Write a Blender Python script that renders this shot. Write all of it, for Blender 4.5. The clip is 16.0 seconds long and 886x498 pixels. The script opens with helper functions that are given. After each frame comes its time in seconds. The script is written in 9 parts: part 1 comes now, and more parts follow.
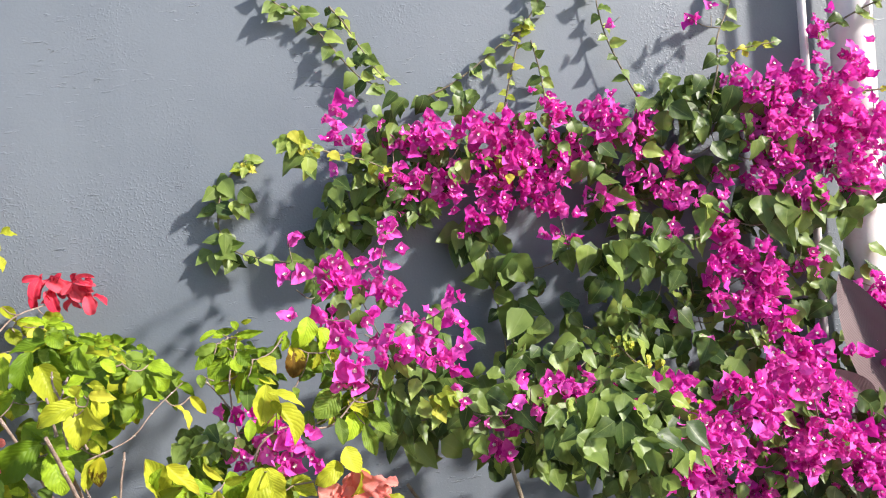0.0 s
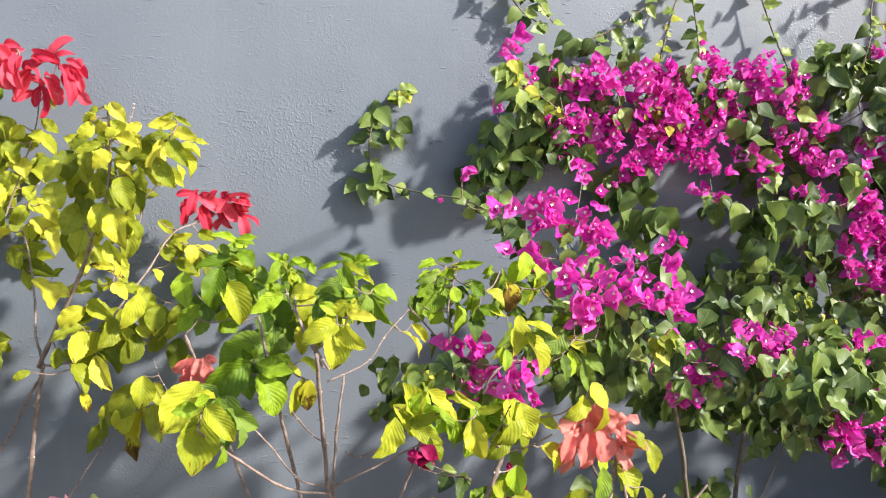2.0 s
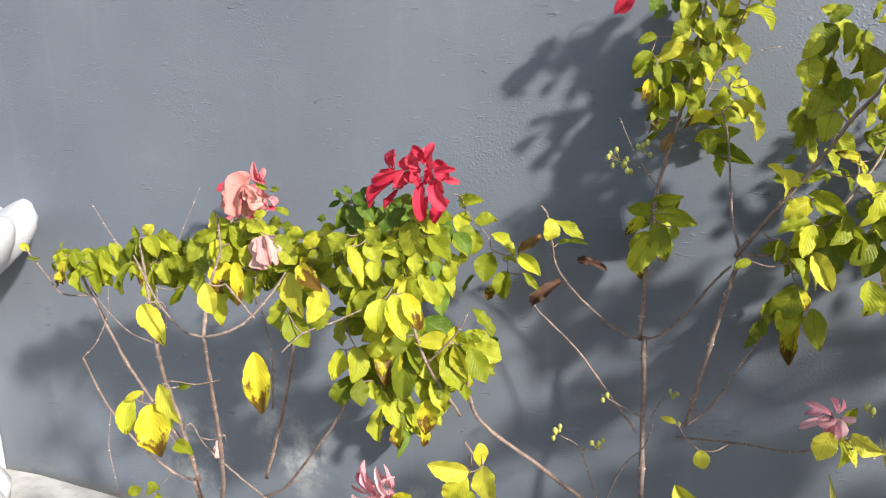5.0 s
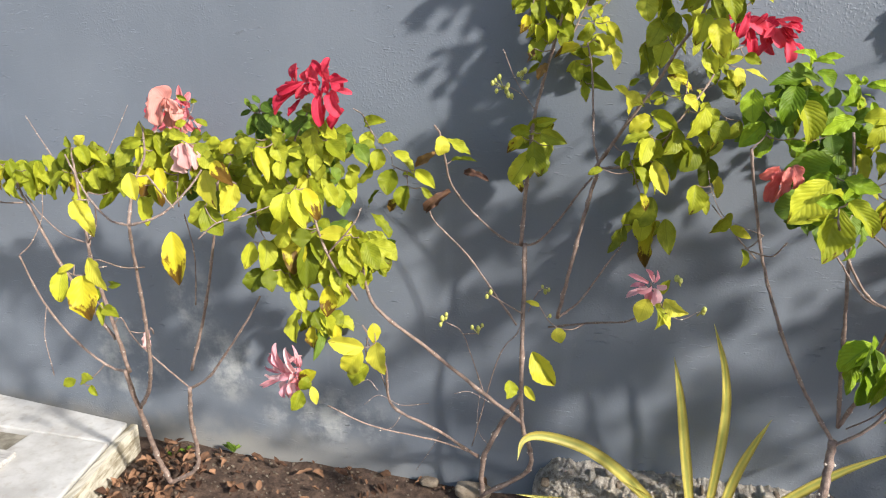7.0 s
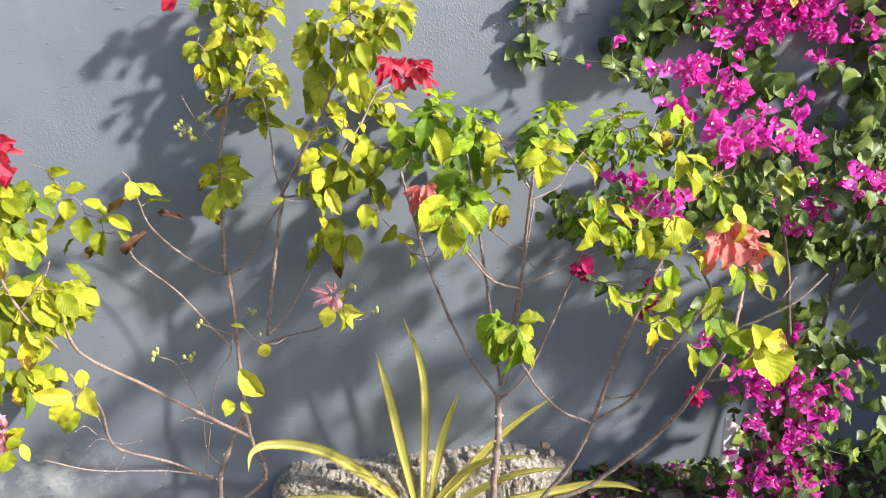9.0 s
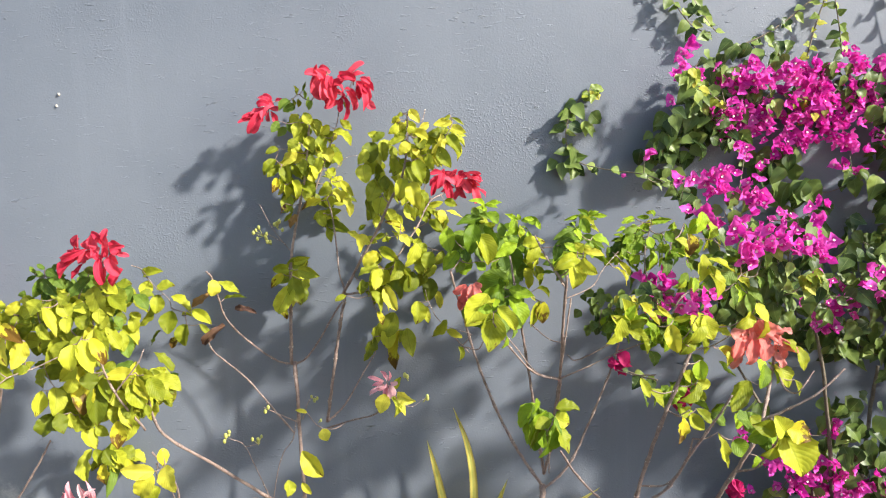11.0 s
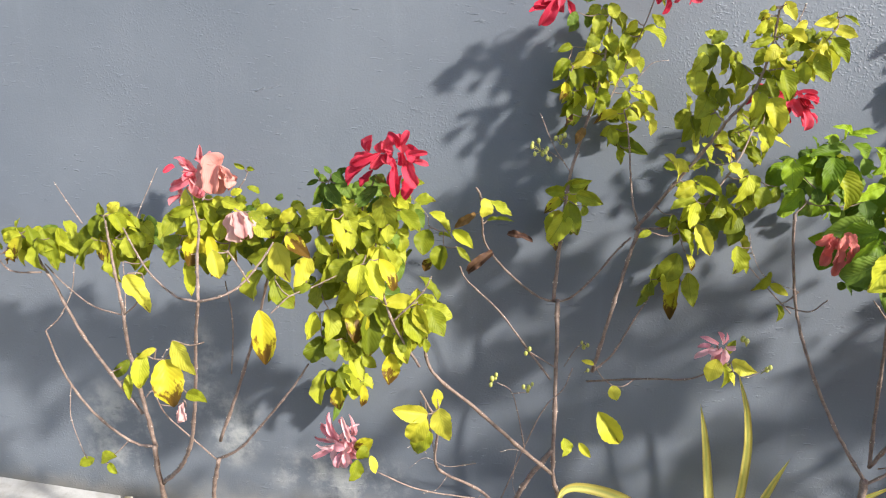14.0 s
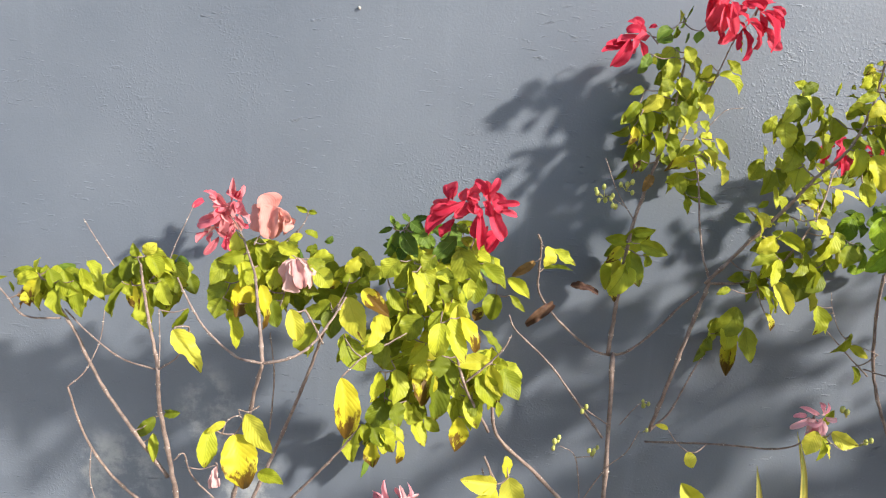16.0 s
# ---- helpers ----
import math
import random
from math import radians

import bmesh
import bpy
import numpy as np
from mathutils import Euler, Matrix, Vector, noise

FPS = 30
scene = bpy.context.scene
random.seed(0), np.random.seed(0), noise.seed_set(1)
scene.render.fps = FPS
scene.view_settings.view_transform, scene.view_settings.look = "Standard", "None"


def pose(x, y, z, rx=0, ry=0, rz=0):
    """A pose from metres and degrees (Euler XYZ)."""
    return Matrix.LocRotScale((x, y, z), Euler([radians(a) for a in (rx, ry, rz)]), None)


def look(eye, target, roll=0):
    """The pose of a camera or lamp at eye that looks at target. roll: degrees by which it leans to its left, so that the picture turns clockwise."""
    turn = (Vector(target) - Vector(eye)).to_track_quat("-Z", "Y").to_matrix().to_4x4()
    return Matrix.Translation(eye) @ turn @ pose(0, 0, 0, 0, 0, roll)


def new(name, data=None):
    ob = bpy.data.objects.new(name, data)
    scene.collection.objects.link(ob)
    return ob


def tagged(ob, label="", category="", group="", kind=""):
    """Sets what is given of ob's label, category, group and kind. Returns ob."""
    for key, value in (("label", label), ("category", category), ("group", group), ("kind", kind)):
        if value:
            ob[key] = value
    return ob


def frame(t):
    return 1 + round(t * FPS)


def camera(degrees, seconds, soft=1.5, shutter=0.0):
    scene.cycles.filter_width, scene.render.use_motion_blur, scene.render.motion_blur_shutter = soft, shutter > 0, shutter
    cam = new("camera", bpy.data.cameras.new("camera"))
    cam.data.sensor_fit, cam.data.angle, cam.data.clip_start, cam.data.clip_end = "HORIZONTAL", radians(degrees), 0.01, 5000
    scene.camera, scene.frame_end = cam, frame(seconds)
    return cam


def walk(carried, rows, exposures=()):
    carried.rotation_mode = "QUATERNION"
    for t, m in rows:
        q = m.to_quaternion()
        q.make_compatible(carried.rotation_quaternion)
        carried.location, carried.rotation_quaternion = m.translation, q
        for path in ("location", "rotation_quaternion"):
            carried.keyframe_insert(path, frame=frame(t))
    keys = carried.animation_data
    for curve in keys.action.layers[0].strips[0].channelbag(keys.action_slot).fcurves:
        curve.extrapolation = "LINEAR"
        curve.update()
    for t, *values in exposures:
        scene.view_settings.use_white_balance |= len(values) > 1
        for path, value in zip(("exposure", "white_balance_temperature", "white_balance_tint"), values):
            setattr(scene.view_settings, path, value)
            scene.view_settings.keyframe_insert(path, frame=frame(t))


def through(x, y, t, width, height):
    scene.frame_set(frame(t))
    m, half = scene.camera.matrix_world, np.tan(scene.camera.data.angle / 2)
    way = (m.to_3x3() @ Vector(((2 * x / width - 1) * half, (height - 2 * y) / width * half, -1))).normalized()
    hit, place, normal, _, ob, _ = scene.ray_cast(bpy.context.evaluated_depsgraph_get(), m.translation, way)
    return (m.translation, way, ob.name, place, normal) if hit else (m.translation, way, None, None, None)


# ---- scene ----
cam = camera(62.9, 16.0, 1.1)
PATH = [
    (0, (1.222, -1.954, 1.486), (1.485, 0.026, 1.382), -5.63),
    (0.5, (1.179, -1.851, 1.479), (1.746, 0.065, 1.409), -6.18),
    (1, (1.121, -1.829, 1.465), (1.892, 0.011, 1.331), -5.18),
    (1.5, (0.927, -1.835, 1.465), (1.691, 0.003, 1.277), -2.06),
    (2, (0.707, -1.844, 1.472), (1.114, 0.101, 1.246), -0.98),
    (2.5, (0.568, -1.792, 1.493), (0.622, 0.197, 1.282), -3.67),
    (3, (0.425, -1.694, 1.489), (0.238, 0.287, 1.287), -5.66),
    (3.5, (0.312, -1.619, 1.494), (-0.096, 0.313, 1.182), -6.96),
    (4, (0.198, -1.643, 1.489), (-0.333, 0.239, 1.067), -6.18),
    (6.3, (0.003, -1.925, 1.383), (-0.553, -0.075, 0.865), 3.43),
    (6.5, (0.085, -1.941, 1.381), (-0.450, -0.091, 0.840), 2.63),
    (7, (0.230, -1.974, 1.369), (-0.213, -0.106, 0.807), 0.66),
    (7.5, (0.328, -2.027, 1.378), (0.039, -0.133, 0.802), -1.12),
    (8, (0.385, -2.058, 1.389), (0.319, -0.143, 0.815), -1.77),
    (8.5, (0.385, -2.101, 1.406), (0.551, -0.189, 0.846), -1.57),
    (8.7, (0.376, -2.129, 1.421), (0.620, -0.223, 0.867), -1.24),
    (10.8, (0.392, -2.355, 1.484), (0.497, -0.375, 1.222), -2.10),
    (11.5, (0.341, -2.354, 1.474), (0.414, -0.376, 1.188), -1.45),
    (12, (0.272, -2.323, 1.489), (0.343, -0.347, 1.188), -0.44),
    (12.5, (0.175, -2.264, 1.491), (0.223, -0.290, 1.170), 0.55),
    (13, (0.084, -2.235, 1.483), (0.079, -0.269, 1.120), 1.17),
    (13.5, (-0.046, -2.113, 1.459), (-0.130, -0.159, 1.040), 1.50),
    (14, (-0.123, -2.029, 1.450), (-0.303, -0.097, 0.964), 1.53),
    (14.5, (-0.228, -1.988, 1.424), (-0.495, -0.084, 0.873), 1.44),
    (15, (-0.356, -1.930, 1.453), (-0.671, -0.037, 0.892), 1.75),
    (15.5, (-0.409, -1.926, 1.472), (-0.621, -0.000, 0.976), 3.06),
    (16, (-0.395, -1.907, 1.476), (-0.440, 0.046, 1.049), 3.87),
]
EXPOSURES = [(0, 0.86), (1, 0.9), (2, 0.97), (4, 0.77), (6.3, 0.48), (7.5, 0.78), (8.5, 1.0), (11, 0.92), (12.5, 0.9), (14, 0.72), (15, 0.57), (15.5, 0.6), (16, 0.74)]
walk(cam, [(t, look(eye, target, roll)) for t, eye, target, roll in PATH], EXPOSURES)

# ---- light ----
SUN_TO = Vector((1.55, -1.0, 1.1)).normalized()
elevation, azimuth = math.asin(SUN_TO.z), math.atan2(SUN_TO.x, SUN_TO.y)
world = bpy.data.worlds.new("world")
scene.world = world
world.use_nodes = True
sky = world.node_tree.nodes.new("ShaderNodeTexSky")
sky.sky_type, sky.sun_disc = "NISHITA", False
sky.sun_elevation, sky.sun_rotation = elevation, azimuth
world.node_tree.links.new(sky.outputs["Color"], world.node_tree.nodes["Background"].inputs["Color"])
world.node_tree.nodes["Background"].inputs["Strength"].default_value = 0.145
lamp = bpy.data.lights.new("sun", "SUN")
lamp.energy, lamp.angle, lamp.color = 5.2, radians(2.9), (1.0, 0.95, 0.88)
sun = new("sun", lamp)
sun.matrix_world = look((4, -4, 5), Vector((4, -4, 5)) - SUN_TO)


# ---- materials ----
class Nodes:
    """A node material with short calls."""

    def __init__(self, name, rough=0.6, metal=0.0):
        self.mat = bpy.data.materials.new(name)
        self.mat.use_nodes = True
        self.tree = self.mat.node_tree
        self.bsdf = self.tree.nodes["Principled BSDF"]
        self.bsdf.inputs["Roughness"].default_value, self.bsdf.inputs["Metallic"].default_value = rough, metal

    def add(self, kind, **values):
        node = self.tree.nodes.new("ShaderNode" + kind)
        for key, value in values.items():
            node.inputs[key.replace("_", " ")].default_value = value
        return node

    def link(self, a, b):
        self.tree.links.new(a, b)
        return self

    def put(self, socket, value):
        if hasattr(value, "node"):
            self.link(value, socket)
        else:
            socket.default_value = value

    def math(self, op, a, b=0.0, c=0.0):
        node = self.tree.nodes.new("ShaderNodeMath")
        node.operation = op
        for n, v in enumerate((a, b, c)):
            self.put(node.inputs[n], v)
        return node.outputs[0]

    def noise(self, vector, scale, detail=4.0, rough=0.55):
        node = self.add("TexNoise", Scale=scale, Detail=detail, Roughness=rough)
        self.link(vector, node.inputs["Vector"])
        return node.outputs["Fac"]

    def step(self, value, low, high):
        node = self.tree.nodes.new("ShaderNodeMapRange")
        node.interpolation_type = "SMOOTHSTEP"
        self.put(node.inputs["Value"], value)
        node.inputs["From Min"].default_value, node.inputs["From Max"].default_value = low, high
        return node.outputs["Result"]

    def mix(self, fac, a, b):
        node = self.tree.nodes.new("ShaderNodeMix")
        node.data_type = "RGBA"
        self.put(node.inputs["Factor"], fac)
        for socket, v in ((node.inputs[6], a), (node.inputs[7], b)):
            self.put(socket, (*v, 1) if isinstance(v, tuple) else v)
        return node.outputs[2]

    def bump(self, height, distance, strength=1.0):
        node = self.add("Bump", Strength=strength, Distance=distance)
        self.link(height, node.inputs["Height"])
        self.link(node.outputs["Normal"], self.bsdf.inputs["Normal"])

    def place(self):
        return self.tree.nodes.new("ShaderNodeTexCoord").outputs["Object"]

    def color(self, value):
        self.put(self.bsdf.inputs["Base Color"], (*value, 1) if isinstance(value, tuple) else value)
        return self


def leaf_material(name, dark, light, vein, rough=0.45, through=0.35, veins=9.0, spots=None, island=False, relief=0.0010, along=False, marked=0.34):
    """A leaf or petal: two tones by chance, raised side veins, mottling, brown spots at the tip, light coming through."""
    n = Nodes(name, rough)
    n.bsdf.inputs["Specular IOR Level"].default_value = 0.2
    uv = n.tree.nodes.new("ShaderNodeTexCoord").outputs["UV"]
    split = n.add("SeparateXYZ")
    n.link(uv, split.inputs[0])
    u, v = split.outputs[0], split.outputs[1]
    side = n.math("ABSOLUTE", n.math("SUBTRACT", u, 0.5))
    if along:
        wave = n.math("PINGPONG", n.math("MULTIPLY", side, veins * 2), 0.5)
    else:
        wave = n.math("PINGPONG", n.math("SUBTRACT", n.math("MULTIPLY", v, veins), n.math("MULTIPLY", side, veins * 0.75)), 0.5)
    wave = n.math("MULTIPLY", wave, 2.0)
    line = n.math("SUBTRACT", 1.0, n.step(wave, 0.03, 0.28))
    rib = n.math("SUBTRACT", 1.0, n.step(side, 0.012, 0.035))
    lines = n.math("MAXIMUM", n.math("MULTIPLY", line, marked), n.math("MULTIPLY", rib, 0.8))
    info = n.tree.nodes.new("ShaderNodeNewGeometry" if island else "ShaderNodeObjectInfo")
    chance = info.outputs["Random Per Island" if island else "Random"]
    shifted = n.add("VectorMath")
    shifted.operation = "ADD"
    n.link(uv, shifted.inputs[0])
    whole = n.add("CombineXYZ")
    n.put(whole.inputs[0], n.math("MULTIPLY", chance, 37.0))
    n.put(whole.inputs[1], n.math("MULTIPLY", chance, 91.0))
    n.link(whole.outputs[0], shifted.inputs[1])
    mottle = n.noise(shifted.outputs[0], 3.0, 5.0, 0.6)
    tone = n.math("ADD", n.math("MULTIPLY", chance, 0.8), n.math("MULTIPLY", n.math("SUBTRACT", mottle, 0.45), 0.7))
    base = n.mix(n.step(tone, 0.0, 0.9), dark, light)
    base = n.mix(n.math("MULTIPLY", lines, 0.5), base, vein)
    if spots:
        edge = n.math("ADD", n.math("MULTIPLY", v, 0.55), mottle)
        base = n.mix(n.math("MULTIPLY", n.step(edge, spots, spots + 0.12), 0.9), base, (0.10, 0.035, 0.012))
    n.color(base)
    n.bump(n.math("ADD", n.math("MULTIPLY", n.step(wave, 0.0, 0.8), 0.45), n.math("MULTIPLY", mottle, 0.8)), relief)
    glow = n.add("BsdfTranslucent")
    n.link(base, glow.inputs["Color"])
    mixer = n.add("MixShader", Fac=through)
    n.link(n.bsdf.outputs[0], mixer.inputs[1]).link(glow.outputs[0], mixer.inputs[2])
    n.link(mixer.outputs[0], n.tree.nodes["Material Output"].inputs["Surface"])
    return n.mat


def plaster(name):
    """Blue-grey masonry paint over trowelled plaster, chalky stains low down."""
    n = Nodes(name, 0.48)
    p = n.place()
    broad, fine = n.noise(p, 1.3, 4), n.noise(p, 22, 6, 0.65)
    split = n.add("SeparateXYZ")
    n.link(p, split.inputs[0])
    base = n.mix(n.step(broad, 0.3, 0.7), (0.124, 0.142, 0.170), (0.158, 0.177, 0.206))
    base = n.mix(n.math("MULTIPLY", n.step(fine, 0.55, 0.75), 0.2), base, (0.195, 0.217, 0.250))
    chalk = n.math("MULTIPLY", n.step(n.noise(p, 9.0, 7, 0.7), 0.42, 0.66), n.math("SUBTRACT", 1.0, n.step(split.outputs[2], 0.3, 1.2)))
    left = n.math("SUBTRACT", 1.0, n.step(split.outputs[0], -1.0, 0.1))
    patches = 0.0
    for x, z, wide, tall in ((-1.08, 0.52, 0.10, 0.17), (-0.98, 0.32, 0.13, 0.16), (-1.36, 0.28, 0.16, 0.20), (-0.62, 0.17, 0.26, 0.12)):
        off = n.math("ADD", n.math("POWER", n.math("DIVIDE", n.math("SUBTRACT", split.outputs[0], x), wide), 2.0), n.math("POWER", n.math("DIVIDE", n.math("SUBTRACT", split.outputs[2], z), tall), 2.0))
        patches = n.math("MAXIMUM", patches, n.math("SUBTRACT", 1.0, n.step(off, 0.1, 1.2)))
    base = n.mix(n.math("MULTIPLY", n.math("MULTIPLY", chalk, patches), 0.55), base, (0.50, 0.50, 0.475))
    foot = n.math("SUBTRACT", 1.0, n.step(n.math("ADD", split.outputs[2], n.math("MULTIPLY", n.noise(p, 9, 5), 0.16)), 0.10, 0.22))
    base = n.mix(n.math("MULTIPLY", n.math("MULTIPLY", foot, left), 0.5), base, (0.37, 0.34, 0.28))
    streak = n.add("Mapping")
    n.link(p, streak.inputs[0])
    streak.inputs["Scale"].default_value = (6.0, 1.0, 0.35)
    runs = n.math("MULTIPLY", n.step(n.noise(streak.outputs[0], 2.0, 5, 0.6), 0.55, 0.75), 0.22)
    base = n.mix(runs, base, (0.205, 0.228, 0.262))
    speck = n.noise(p, 210, 3, 0.6)
    base = n.mix(n.math("MULTIPLY", n.step(speck, 0.6, 0.72), 0.14), base, (0.25, 0.275, 0.31))
    base = n.mix(n.math("MULTIPLY", n.step(speck, 0.42, 0.30), 0.2), base, (0.08, 0.095, 0.12))
    n.color(base)
    # trowelled skin: mostly smooth, with rough patches, drawn scratches and a few pits
    patch = n.step(n.noise(p, 1.7, 4, 0.6), 0.45, 0.68)
    crust = n.add("TexVoronoi", Scale=120.0)
    warped = n.add("VectorMath")
    warped.operation = "ADD"
    n.link(p, warped.inputs[0])
    swirl = n.add("TexNoise", Scale=30.0, Detail=3.0)
    n.link(p, swirl.inputs["Vector"])
    shrink = n.add("VectorMath")
    shrink.operation = "SCALE"
    shrink.inputs["Scale"].default_value = 0.03
    n.link(swirl.outputs["Color"], shrink.inputs[0])
    n.link(shrink.outputs[0], warped.inputs[1])
    n.link(warped.outputs[0], crust.inputs["Vector"])
    grains = n.math("MULTIPLY", n.step(crust.outputs["Distance"], 0.55, 0.1), patch)
    drawn = n.add("Mapping")
    n.link(p, drawn.inputs[0])
    drawn.inputs["Scale"].default_value = (0.22, 1.0, 1.0)
    drawn.inputs["Rotation"].default_value = (0, -0.7, 0)
    scratch = n.math("MULTIPLY", n.step(n.noise(drawn.outputs[0], 90, 4, 0.65), 0.58, 0.72), n.step(n.noise(p, 4.5, 3), 0.48, 0.62))
    level = n.add("Mapping")
    n.link(p, level.inputs[0])
    level.inputs["Scale"].default_value = (0.3, 1.0, 1.0)
    ridges = n.math("MULTIPLY", n.step(n.noise(level.outputs[0], 55, 3, 0.6), 0.6, 0.7), n.step(n.noise(p, 3.3, 3), 0.5, 0.6))
    height = n.math("ADD", n.math("MULTIPLY", grains, 0.28), n.math("ADD", n.math("MULTIPLY", scratch, 0.9), n.math("ADD", n.math("MULTIPLY", ridges, 0.32), n.math("ADD", n.math("MULTIPLY", n.noise(p, 6, 4), 0.6), n.math("MULTIPLY", n.noise(p, 150, 3, 0.6), 0.22)))))
    n.bump(height, 0.0027, 0.95)
    return n.mat


def mottled(name, a, b, scale, rough=0.8, bump=0.003, metal=0.0, spots=None):
    n = Nodes(name, rough, metal)
    p = n.place()
    base = n.mix(n.step(n.noise(p, scale, 6, 0.6), 0.32, 0.68), a, b)
    base = n.mix(n.math("MULTIPLY", n.step(n.noise(p, scale * 6, 4), 0.5, 0.75), 0.5), base, spots or tuple(0.6 * c for c in a))
    n.color(base)
    n.bump(n.math("ADD", n.noise(p, scale * 4, 6, 0.65), n.math("MULTIPLY", n.noise(p, scale * 18, 3), 0.4)), bump)
    return n.mat


def grained(name, a, b, worn, stretch, rough=0.85):
    """Weathered grain drawn out along one way, with worn blotches."""
    n = Nodes(name, rough)
    p = n.place()
    drawn = n.add("Mapping")
    n.link(p, drawn.inputs[0])
    drawn.inputs["Scale"].default_value = stretch
    grain = n.noise(drawn.outputs[0], 38, 6, 0.7)
    base = n.mix(n.step(grain, 0.36, 0.62), a, b)
    blotch = n.noise(p, 11, 6, 0.65)
    base = n.mix(n.math("MULTIPLY", n.step(blotch, 0.52, 0.68), 0.75), base, worn)
    n.color(base)
    n.bump(n.math("ADD", grain, n.math("MULTIPLY", blotch, 0.5)), 0.004)
    return n.mat


WALL = plaster("wall_paint")
SOIL = mottled("soil", (0.085, 0.05, 0.034), (0.20, 0.125, 0.085), 26, 0.95, 0.03, spots=(0.035, 0.021, 0.015))
STONE = mottled("stone", (0.31, 0.265, 0.215), (0.70, 0.64, 0.56), 52, 0.9, 0.012, spots=(0.11, 0.085, 0.062))
CONCRETE = mottled("painted_concrete", (0.36, 0.345, 0.325), (0.54, 0.53, 0.51), 5, 0.75, 0.0022, spots=(0.30, 0.26, 0.21))
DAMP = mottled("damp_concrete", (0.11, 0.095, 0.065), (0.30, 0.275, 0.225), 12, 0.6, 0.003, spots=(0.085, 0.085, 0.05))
EDGE = grained("worn_edge", (0.23, 0.19, 0.12), (0.60, 0.56, 0.46), (0.16, 0.13, 0.075), (1.0, 0.08, 1.0))
PLANK = grained("weathered_plank", (0.27, 0.255, 0.24), (0.50, 0.485, 0.46), (0.25, 0.215, 0.17), (0.07, 1.0, 1.0))
SLABROCK = mottled("tan_slab_rock", (0.30, 0.23, 0.16), (0.48, 0.39, 0.29), 25, 0.9, 0.01)
TAN = mottled("tan_stone", (0.14, 0.10, 0.07), (0.26, 0.21, 0.155), 35, 0.9, 0.008)
WHITE = mottled("white_gloss_paint", (0.44, 0.45, 0.46), (0.51, 0.515, 0.525), 12, 0.4, 0.001, spots=(0.36, 0.355, 0.34))
STATUE = mottled("white_plaster", (0.47, 0.48, 0.495), (0.53, 0.535, 0.545), 8, 0.5, 0.002, spots=(0.40, 0.405, 0.41))
PIPE = mottled("white_plastic", (0.58, 0.545, 0.53), (0.68, 0.65, 0.635), 5, 0.4, 0.0006, spots=(0.50, 0.46, 0.44))
PANEL = mottled("grey_porch_paint", (0.60, 0.62, 0.67), (0.67, 0.69, 0.74), 4, 0.35, 0.001)
PAVING = mottled("pale_paving", (0.40, 0.375, 0.34), (0.52, 0.49, 0.455), 5, 0.7, 0.003, spots=(0.30, 0.275, 0.24))
BARK = mottled("red_brown_bark", (0.19, 0.13, 0.105), (0.34, 0.25, 0.205), 60, 0.65, 0.002, spots=(0.11, 0.08, 0.06))
NODE = mottled("pale_bark_scar", (0.48, 0.42, 0.35), (0.58, 0.52, 0.45), 80, 0.7, 0.001)
WOOD = mottled("vine_bark", (0.13, 0.10, 0.07), (0.22, 0.18, 0.12), 50, 0.8, 0.003)
STEEL = mottled("dull_steel", (0.30, 0.30, 0.31), (0.42, 0.42, 0.43), 30, 0.4, 0.0008, metal=0.8)
BUD = mottled("green_bud", (0.34, 0.36, 0.08), (0.50, 0.48, 0.12), 90, 0.5, 0.001)
STAR = Nodes("cream_star_flower", 0.5).color((0.80, 0.76, 0.66)).mat

GREEN = leaf_material("green_leaf", (0.11, 0.19, 0.012), (0.40, 0.55, 0.034), (0.14, 0.24, 0.02), marked=0.28, relief=0.0010, through=0.36)
OLIVE = leaf_material("olive_lime_leaf", (0.145, 0.18, 0.014), (0.47, 0.49, 0.045), (0.16, 0.20, 0.02), marked=0.25, relief=0.0008, spots=1.04, through=0.36)
# dark green leaves, and shaded ones whose shade is put into the colour
DEEP = leaf_material("deep_and_shaded_leaf", (0.075, 0.135, 0.018), (0.20, 0.29, 0.04), (0.24, 0.33, 0.07), marked=0.15)
LIME = leaf_material("lime_leaf", (0.21, 0.25, 0.015), (0.54, 0.555, 0.045), (0.22, 0.27, 0.03), marked=0.25, relief=0.0008, spots=1.0, through=0.38)
YELLOW = leaf_material("yellow_leaf", (0.47, 0.45, 0.035), (0.68, 0.63, 0.075), (0.42, 0.43, 0.04), marked=0.34, relief=0.0007, spots=1.02, through=0.36)
BROWNED = leaf_material("browned_leaf", (0.50, 0.44, 0.03), (0.68, 0.56, 0.05), (0.40, 0.36, 0.04), marked=0.4, relief=0.0005, spots=0.62)
SPOTTED = leaf_material("brown_spotted_leaf", (0.44, 0.42, 0.025), (0.66, 0.56, 0.035), (0.38, 0.36, 0.04), marked=0.4, relief=0.0005, spots=0.80)
WITHERED = leaf_material("withered_leaf", (0.075, 0.038, 0.032), (0.26, 0.15, 0.045), (0.06, 0.03, 0.025), 0.7, 0.15)
VINE = leaf_material("vine_leaf", (0.038, 0.070, 0.016), (0.19, 0.26, 0.06), (0.24, 0.30, 0.10), 0.5, 0.32, 6.0, relief=0.0001, marked=0.08)
YOUNG = leaf_material("young_vine_leaf", (0.24, 0.30, 0.03), (0.58, 0.52, 0.08), (0.50, 0.50, 0.12), 0.45, 0.4, 6.0, relief=0.0001, marked=0.08)
FRESH = leaf_material("fresh_vine_leaf", (0.13, 0.20, 0.035), (0.36, 0.44, 0.10), (0.42, 0.48, 0.16), 0.5, 0.4, 6.0, relief=0.0001, marked=0.08)
